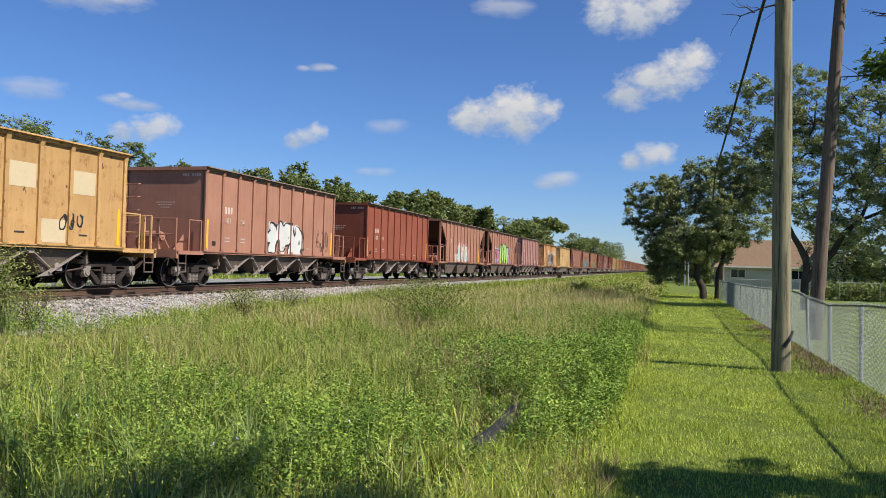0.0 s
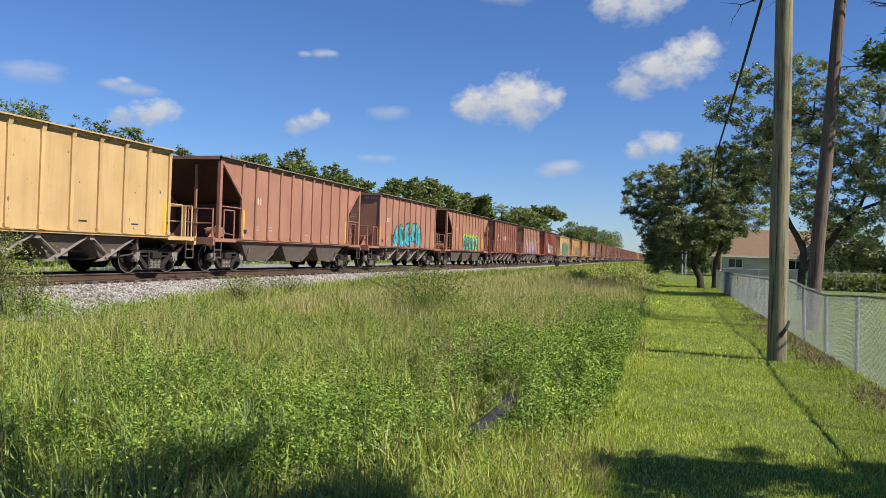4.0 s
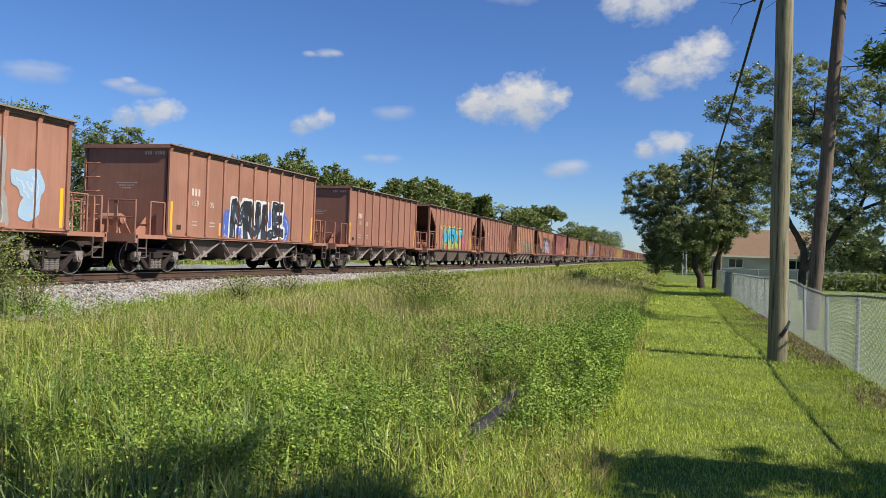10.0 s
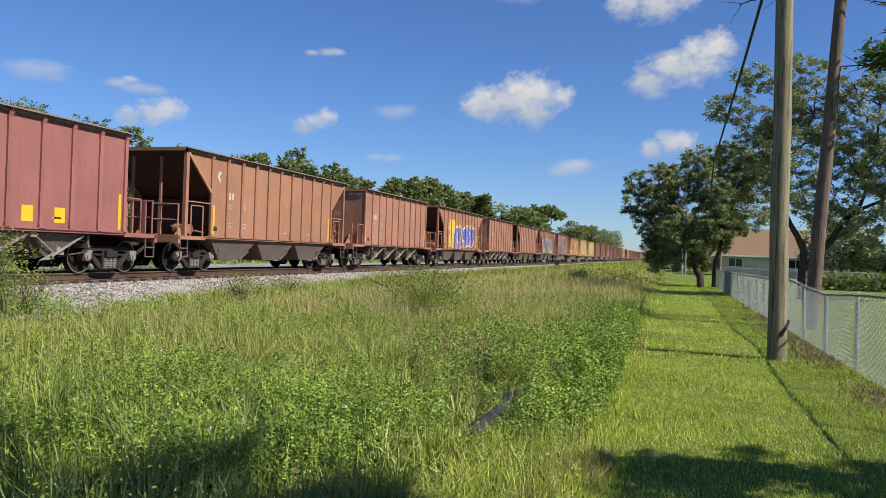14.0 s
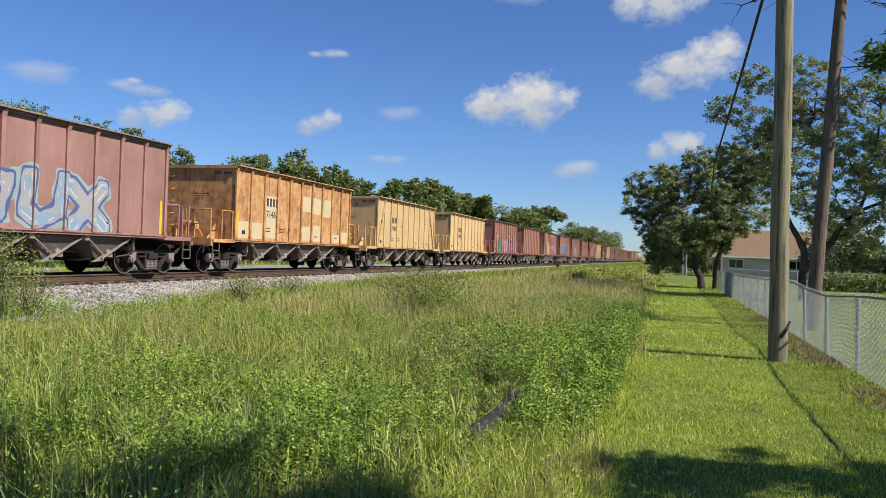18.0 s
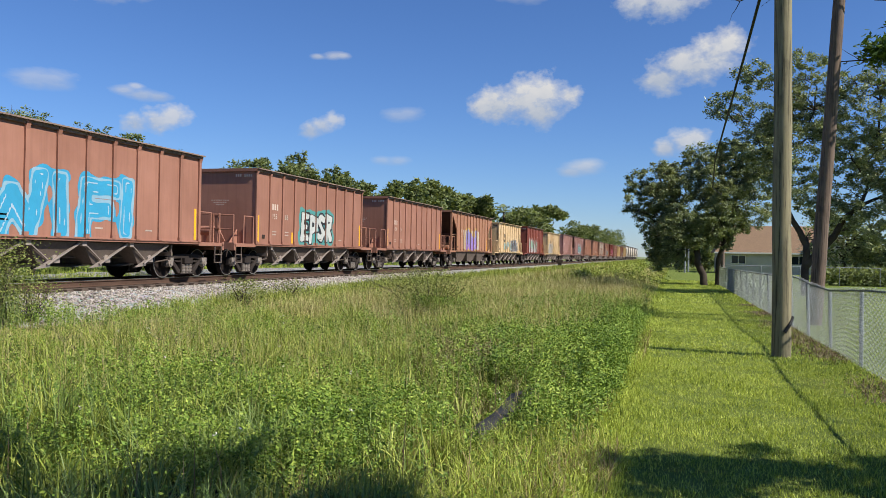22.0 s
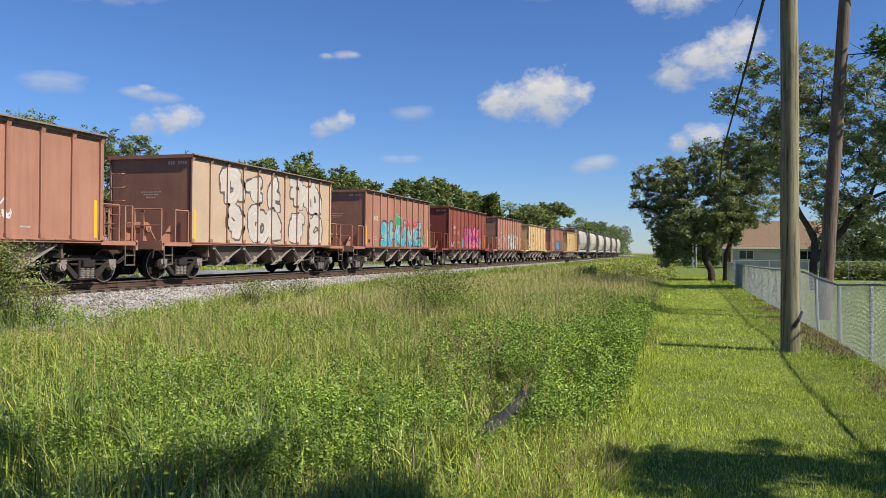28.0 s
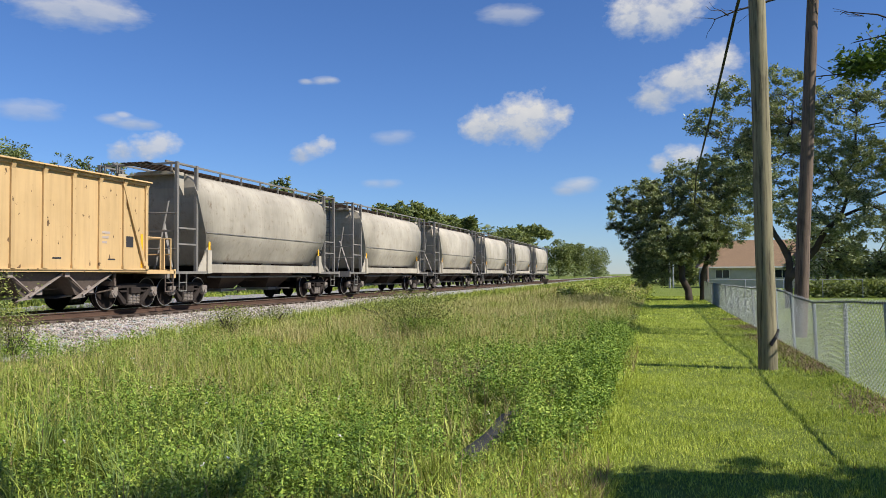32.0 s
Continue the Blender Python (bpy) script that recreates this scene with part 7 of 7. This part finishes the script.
def service_cable():
    top = tagged(new("overhead_cable"), "thick black overhead cable running along the fence", "cable")
    bm = bmesh.new()
    pts = [(1.3, -30, 8.2), (1.3, -8, 6.7), (1.3, 4, 6.25), (1.3, 13.75, 5.93), (1.3, 16.7, 5.68), (1.3, 21.3, 5.37), (1.3, 27.7, 4.95), (1.6, 36, 4.7), (2.6, 48, 5.3), (3.35, 60, 7.6)]
    limb(bm, pts, 0.026, 0.026, 8)
    part("cable", bm, M["cable"], top)


service_cable()


def chain_link_fence():
    fx, y0, y1, h = 2.80, -6.0, 56.0, 1.20
    fence = tagged(new("chain_link_fence"), "galvanised chain-link fence along the mown strip", "fence")

    def rim(y):
        """Height of the sagging top edge."""
        return float(np.interp(y, [8, 11, 13.6, 16, 18, 20, 23.7, 28, 39], [1.27, 1.26, 1.20, 1.10, 1.15, 1.25, 1.22, 1.18, 1.12]))

    post = shared("fence_post", lambda bm: (add_bar(bm, (0, 0, -0.2), (0, 0, h - 0.05), 0.062, sides=12), add_disc(bm, (0, 0, h - 0.03), (0, 0, 1), 0.036, 0.04, 12, 0.02)))
    y = 13.55 - 7 * 2.44
    while y < y1 + 0.1:
        piece("post", post, M["galv"], fence, pose(fx + 0.02, y, rim(y) - h, random.uniform(-1, 1), -1.2 + random.uniform(-1.2, 1.2), 0))
        y += 2.44
    bm = bmesh.new()
    ys = np.arange(y0, y1, 0.61)
    limb(bm, [(fx - 0.02, yy, rim(yy) - 0.012 + random.uniform(-0.008, 0.008)) for yy in ys], 0.016, 0.016, 8)
    part("top_rail", bm, M["raild"], fence)
    # the wire diamonds: strands both ways that end in twisted tips over the rail
    rng = np.random.default_rng(12)
    step_y, r = 0.075, 0.0014
    rows, faces = [], []
    n = 0
    for k in range(int((y1 - y0) / step_y)):
        for sl in (-1, 1):
            ya = y0 + k * step_y
            yb = ya + sl * (h - 0.03)
            if not y0 <= yb <= y1:
                continue
            a, b = (fx - 0.03 + 0.003 * sl, ya, 0.03), (fx - 0.035 + 0.003 * sl, yb, rim(yb) + 0.035 + rng.uniform(-0.01, 0.015))
            rr = r if ya < 22 else r * 1.3
            for q in (a, b):
                for px, pz in ((-rr, -rr), (rr, -rr), (rr, rr), (-rr, rr)):
                    rows.append((q[0] + px, q[1] - sl * pz, q[2] + pz))
            faces += [(n + i, n + (i + 1) % 4, n + 4 + (i + 1) % 4, n + 4 + i) for i in range(4)]
            n += 8
    me = mesh_np("wire_mesh", rows, [np.array(faces)])
    me.materials.append(M["mesh"])
    w = new("wire_mesh", me)
    w.parent = fence
    # a cross fence in the yard
    back = tagged(new("chain_link_fence"), "chain-link fence across the far yard", "fence")
    for k in range(5):
        piece("post", post, M["galv"], back, (3.3 + 2.4 * k, 57, 0))
    bm = bmesh.new()
    add_bar(bm, (3.3, 57, h), (12.9, 57, h), 0.045, sides=8)
    part("top_rail", bm, M["galv"], back)


chain_link_fence()


# ---- house ----
def house():
    h = tagged(new("house"), "single-storey beige house with a brown shingle roof", "house")
    wallm, nt, b = material("beige_siding")
    vec = coords(nt)
    wv = node(nt, "TexWave", Scale=2.5, Distortion=0.0)
    wv.bands_direction = "Z"
    nt.links.new(vec, wv.inputs["Vector"])
    nt.links.new(ramp(nt, noise_of(nt, vec, 1.2, 5), [(0.3, (0.42, 0.39, 0.33)), (0.7, (0.54, 0.50, 0.43))]), b.inputs["Base Color"])
    b.inputs["Roughness"].default_value = 0.85
    bump(nt, b, wv.outputs[1], 0.3, 0.02)
    roofm, nt, b = material("brown_shingles")
    bk = node(nt, "TexBrick", Scale=3.0)
    bk.inputs["Color1"].default_value, bk.inputs["Color2"].default_value, bk.inputs["Mortar"].default_value = (0.235, 0.15, 0.085, 1), (0.19, 0.118, 0.066, 1), (0.12, 0.075, 0.045, 1)
    nt.links.new(coords(nt, (1, 1.4, 1.4)), bk.inputs["Vector"])
    nt.links.new(bk.outputs[0], b.inputs["Base Color"])
    b.inputs["Roughness"].default_value = 0.9
    trim = plain("white_trim", (0.70, 0.68, 0.62), 0.7, 0, 0.1, 3)
    glass, nt, b = material("dark_window_glass")
    b.inputs["Base Color"].default_value, b.inputs["Roughness"].default_value = (0.02, 0.025, 0.03, 1), 0.08
    x0, x1, ya, yb = 5.0, 18.5, 95.0, 104.0
    # front wall with two openings
    bm = bmesh.new()
    wins = [(6.3, 7.9, 1.05, 2.1), (12.6, 14.2, 1.05, 2.1)]
    xs = [x0] + [v for w in wins for v in w[:2]] + [x1]
    for i in range(len(xs) - 1):
        if i % 2 == 0:
            add_box(bm, xs[i], xs[i + 1], ya, ya + 0.2, 0, 2.35)
        else:
            w = wins[i // 2]
            add_box(bm, w[0], w[1], ya, ya + 0.2, 0, w[2])
            add_box(bm, w[0], w[1], ya, ya + 0.2, w[3], 2.35)
    part("front_wall", bm, wallm, h)
    for nm, box in (("side_wall", (x0, x0 + 0.2, ya + 0.2, yb - 0.2)), ("side_wall", (x1 - 0.2, x1, ya + 0.2, yb - 0.2)), ("back_wall", (x0, x1, yb - 0.2, yb))):
        bm = bmesh.new()
        add_box(bm, *box, 0, 2.35)
        part(nm, bm, wallm, h)
    for w in wins:
        bm = bmesh.new()
        for box in ((w[0], w[1], w[2], w[2] + 0.08), (w[0], w[1], w[3] - 0.08, w[3]), (w[0], w[0] + 0.08, w[2], w[3]), (w[1] - 0.08, w[1], w[2], w[3]), ((w[0] + w[1]) / 2 - 0.03, (w[0] + w[1]) / 2 + 0.03, w[2], w[3])):
            add_box(bm, box[0], box[1], ya - 0.03, ya + 0.08, box[2], box[3])
        f = part("window", bm, trim, h, "white-framed window")
        bm = bmesh.new()
        add_box(bm, w[0] + 0.08, w[1] - 0.08, ya + 0.05, ya + 0.06, w[2] + 0.08, w[3] - 0.08)
        part("pane", bm, glass, f)
    # hipped roof with eaves
    bm = bmesh.new()
    e = 0.5
    ridge = 5.55
    v = [bm.verts.new(p) for p in ((x0 - e, ya - e, 2.35), (x1 + e, ya - e, 2.35), (x1 + e, yb + e, 2.35), (x0 - e, yb + e, 2.35), (x0 + 1.6, 99.5, ridge), (x1 - 1.6, 99.5, ridge))]
    for f in ((0, 1, 5, 4), (1, 2, 5), (2, 3, 4, 5), (3, 0, 4), (3, 2, 1, 0)):
        bm.faces.new([v[i] for i in f])
    part("roof", bm, roofm, h)
    bm = bmesh.new()
    add_box(bm, x0 - e, x1 + e, ya - e - 0.04, ya - e, 2.24, 2.40)
    part("fascia", bm, trim, h)
    # a small cross gable
    bm = bmesh.new()
    add_prism(bm, [(15.0, 2.4), (17.8, 2.4), (16.4, 5.1)], 1, 94.2, 99.4)
    g = part("gable", bm, wallm, h, "pale gable")
    for sx in (-1, 1):
        bm = bmesh.new()
        add_bar(bm, (16.4, 96.5, 5.2), (16.4 + sx * 1.65, 96.5, 2.3), 5.2, 0.12)
        part("gable_roof", bm, roofm, g)
    return h


house()


# ---- small things in the grass ----
def black_pipe():
    m = plain("black_plastic_sheet", (0.026, 0.025, 0.025), 0.7, 0, 0.4, 5, 0.5)
    top = tagged(new("silt_tube"), "black plastic-covered tube lying in the grass", "pipe")
    bm = bmesh.new()
    rnd = random.Random(4)
    rise = [-0.20, -0.07, 0.02, 0.04, 0.04, 0.03, 0.04, 0.04, 0.03, 0.02, 0.0, -0.02, -0.06, -0.1]
    limb(bm, [(-1.60 + 0.004 * k + rnd.uniform(-0.035, 0.035), 6.3 + 0.30 * k, z + rnd.uniform(-0.015, 0.018)) for k, z in enumerate(rise)], 0.105, 0.10, 14)
    part("tube", bm, m, top, smooth=True)


black_pipe()


def marker_post():
    p = tagged(new("marker_post"), "short brown wooden post with a white patch by the line", "post")
    bm = bmesh.new()
    add_box(bm, -12.25, -11.85, 87.9, 88.3, -0.1, 1.1)
    add_box(bm, -12.4, -11.7, 87.85, 88.35, 0.85, 1.15)
    part("stake", bm, M["tie"], p)
    bm = bmesh.new()
    add_box(bm, -11.7, -11.2, 87.7, 87.9, 0.0, 0.45)
    part("white_marker", bm, M["white"], p, "small white marker")


marker_post()


# ---- clouds, far off ----
def cloud_material(puffs, density, seed, tall, ragged, squash):
    """A heap of soft puffs with ragged, billowing edges; puffs are (x, y, radius) in hundreds of metres."""
    m, nt, b = material("cloud")

    def math_node(op, *vals):
        n = nt.nodes.new("ShaderNodeMath")
        n.operation = op
        for sock, v in zip(n.inputs, vals):
            if isinstance(v, (int, float)):
                sock.default_value = v
            else:
                nt.links.new(v, sock)
        return n.outputs[0]

    vec = coords(nt, (0.01 * squash, 0.01, 0.01))
    away = nt.nodes.new("ShaderNodeMapping")
    away.inputs["Location"].default_value = (seed * 3.7, seed * 1.9, seed)
    nt.links.new(vec, away.inputs[0])
    lumps, fray = noise_of(nt, away.outputs[0], 2.6, 3, 0.5), noise_of(nt, away.outputs[0], 6.5, 8, 0.62)
    body = None
    for x, y, r in puffs:
        d = nt.nodes.new("ShaderNodeVectorMath")
        d.operation = "DISTANCE"
        nt.links.new(vec, d.inputs[0])
        d.inputs[1].default_value = (x, y, 0)
        f = math_node("SUBTRACT", 1.0, math_node("DIVIDE", d.outputs["Value"], r))
        body = f if body is None else math_node("SMOOTH_MAX", body, f, 0.45)
    rough = math_node("ADD", math_node("MULTIPLY_ADD", lumps, 1.0 * ragged, -0.52 * ragged), math_node("MULTIPLY_ADD", fray, 0.5 * ragged, -0.26 * ragged))
    v = math_node("ADD", body, rough)
    alpha = math_node("MULTIPLY", ramp(nt, v, [(0.0, (0, 0, 0)), (0.3, (0.4, 0.4, 0.4)), (0.72, (1, 1, 1))]), density)
    sep = nt.nodes.new("ShaderNodeSeparateXYZ")
    nt.links.new(vec, sep.inputs[0])
    # sunlit top and shaded underside are painted into the glowing cloud's colour
    up = math_node("ADD", math_node("MULTIPLY_ADD", sep.outputs[1], 0.55 / tall, 0.42), math_node("MULTIPLY", rough, 0.5))
    em = nt.nodes.new("ShaderNodeEmission")
    nt.links.new(ramp(nt, up, [(0.1, (0.56, 0.63, 0.75)), (0.5, (0.78, 0.80, 0.84)), (0.9, (0.92, 0.91, 0.90))]), em.inputs[0])
    em.inputs[1].default_value = 0.51
    tr = nt.nodes.new("ShaderNodeBsdfTransparent")
    ms = nt.nodes.new("ShaderNodeMixShader")
    nt.links.new(alpha, ms.inputs[0])
    nt.links.new(tr.outputs[0], ms.inputs[1])
    nt.links.new(em.outputs[0], ms.inputs[2])
    nt.links.new(ms.outputs[0], nt.nodes["Material Output"].inputs[0])
    return m


def clouds():
    made = []
    # middle, half width and height in metres, density, drift, puffs in half widths and half heights with a radius in half heights
    rows = [
        ((-465, 2600, 508), 190, 77, 0.97, 100, [(-0.6, -0.15, 0.95), (-0.15, 0.1, 1.05), (0.2, 0.3, 1.0), (0.15, -0.35, 0.8), (0.65, 0.3, 0.5), (-0.85, -0.2, 0.5)]),
        ((39, 2600, 616), 146, 89, 0.95, 150, [(-0.62, -0.55, 0.65), (-0.25, -0.05, 0.7), (0.1, -0.1, 0.75), (0.45, 0.3, 0.85), (0.75, 0.55, 0.6)]),
        ((-1, 2600, 363), 82, 47, 0.85, 150, [(-0.4, -0.3, 0.8), (0.2, 0.1, 1.0), (0.7, 0.3, 0.8)]),
        ((-309, 2600, 288), 54, 30, 0.60, 120, [(-0.4, -0.4, 0.6), (0.4, 0.1, 0.95)]),
        ((-1227, 2600, 454), 73, 48, 0.75, 100, [(-0.5, -0.4, 0.7), (0.1, 0.0, 0.8), (0.6, 0.4, 0.7)]),
        ((-1931, 2600, 494), 124, 59, 0.80, 90, [(-0.5, -0.3, 0.8), (0.1, 0.0, 1.0), (0.6, 0.3, 0.9)]),
        ((-1999, 2600, 603), 100, 35, 0.55, 90, [(-0.5, 0.1, 0.6), (0.1, -0.3, 0.7), (0.7, -0.4, 0.6), (-0.1, 0.6, 0.35)]),
        ((-2457, 2600, 673), 84, 48, 0.40, 90, [(-0.3, 0.0, 0.9), (0.4, 0.0, 0.9)]),
        ((-1205, 2600, 700), 70, 18, 0.60, 90, [(-0.5, -0.2, 0.6), (0.3, 0.1, 0.9), (0.7, 0.2, 0.8)]),
        ((-919, 2600, 479), 51, 30, 0.35, 90, [(-0.2, -0.1, 0.8), (0.4, 0.2, 0.8)]),
        ((-64, 2600, 827), 144, 74, 0.92, 150, [(-0.4, 0.1, 1.0), (0.2, 0.0, 1.1), (0.7, 0.3, 0.8)]),
        ((-963, 2600, 322), 71, 22, 0.35, 90, [(-0.4, 0.0, 0.8), (0.4, 0.0, 0.8)]),
        ((-512, 2600, 876), 76, 36, 0.50, 100, [(-0.3, 0.0, 0.9), (0.4, 0.0, 0.9)]),
        ((-2216, 2600, 1052), 162, 72, 0.70, 90, [(-0.4, 0.0, 0.9), (0.2, 0.1, 1.0), (0.7, 0.1, 0.7)]),
        ((-2789, 2600, 1237), 223, 105, 0.90, 90, [(-0.4, 0.0, 0.9), (0.2, 0.1, 1.0), (0.7, 0.1, 0.7)]),
    ]
    for k, ((x, y, z), w, hh, density, drift, puffs) in enumerate(rows):
        d = Vector((x, y, z))
        squash = 0.75 if density > 0.7 else 0.4
        heaps = [(squash * a * w / 100, b * hh / 100, (1.06 if density > 0.7 else 1.2) * r * hh / 100) for a, b, r in puffs]
        bm = bmesh.new()
        bmesh.ops.create_grid(bm, x_segments=8, y_segments=8, size=1, matrix=Matrix.Diagonal((w * 1.8, hh * 2.4, 1, 1)))
        me = finish(bm, "cloud")
        me.materials.append(cloud_material(heaps, density, k + 1, hh / 100, 1.15 if density > 0.7 else 0.8, squash))
        ob = tagged(new("cloud", me), "small white fair-weather cloud in blue sky" if density > 0.6 else "thin pale wisp of cloud in blue sky", "cloud")
        ob.matrix_world = Matrix.LocRotScale(d, (-d).to_track_quat("Z", "Y"), None)
        ob.visible_shadow = False
        made.append((ob, d, drift))
    return made


CLOUDS = clouds()


# ---- what moves ----
def motions():
    # the cars roll past at a steady speed
    for car, s in CARS:
        walk(car, [(0.0, pose(TRACK_X, s, RAIL_Z)), (32.0, pose(TRACK_X, s - 32 * SPEED, RAIL_Z))])
    # the wheels turn a little under a quarter turn each thirtieth of a second
    first = WHEELSETS[0]
    walk(first, [(k / FPS, pose(0, 0, 0, -88.0 * k)) for k in range(32 * FPS + 1)])
    for w in WHEELSETS[1:]:
        w.rotation_mode = "QUATERNION"
        w.animation_data_create()
        w.animation_data.action = first.animation_data.action
        w.animation_data.action_slot = first.animation_data.action_slot
    # the clouds drift slowly over the line
    for ob, d, drift in CLOUDS:
        turn = ob.matrix_world.to_quaternion().to_matrix().to_4x4()
        walk(ob, [(0.0, Matrix.Translation(d + Vector((-0.625 * drift, 0, 0))) @ turn), (32.0, Matrix.Translation(d + Vector((0.375 * drift, 0, 0))) @ turn)])


motions()
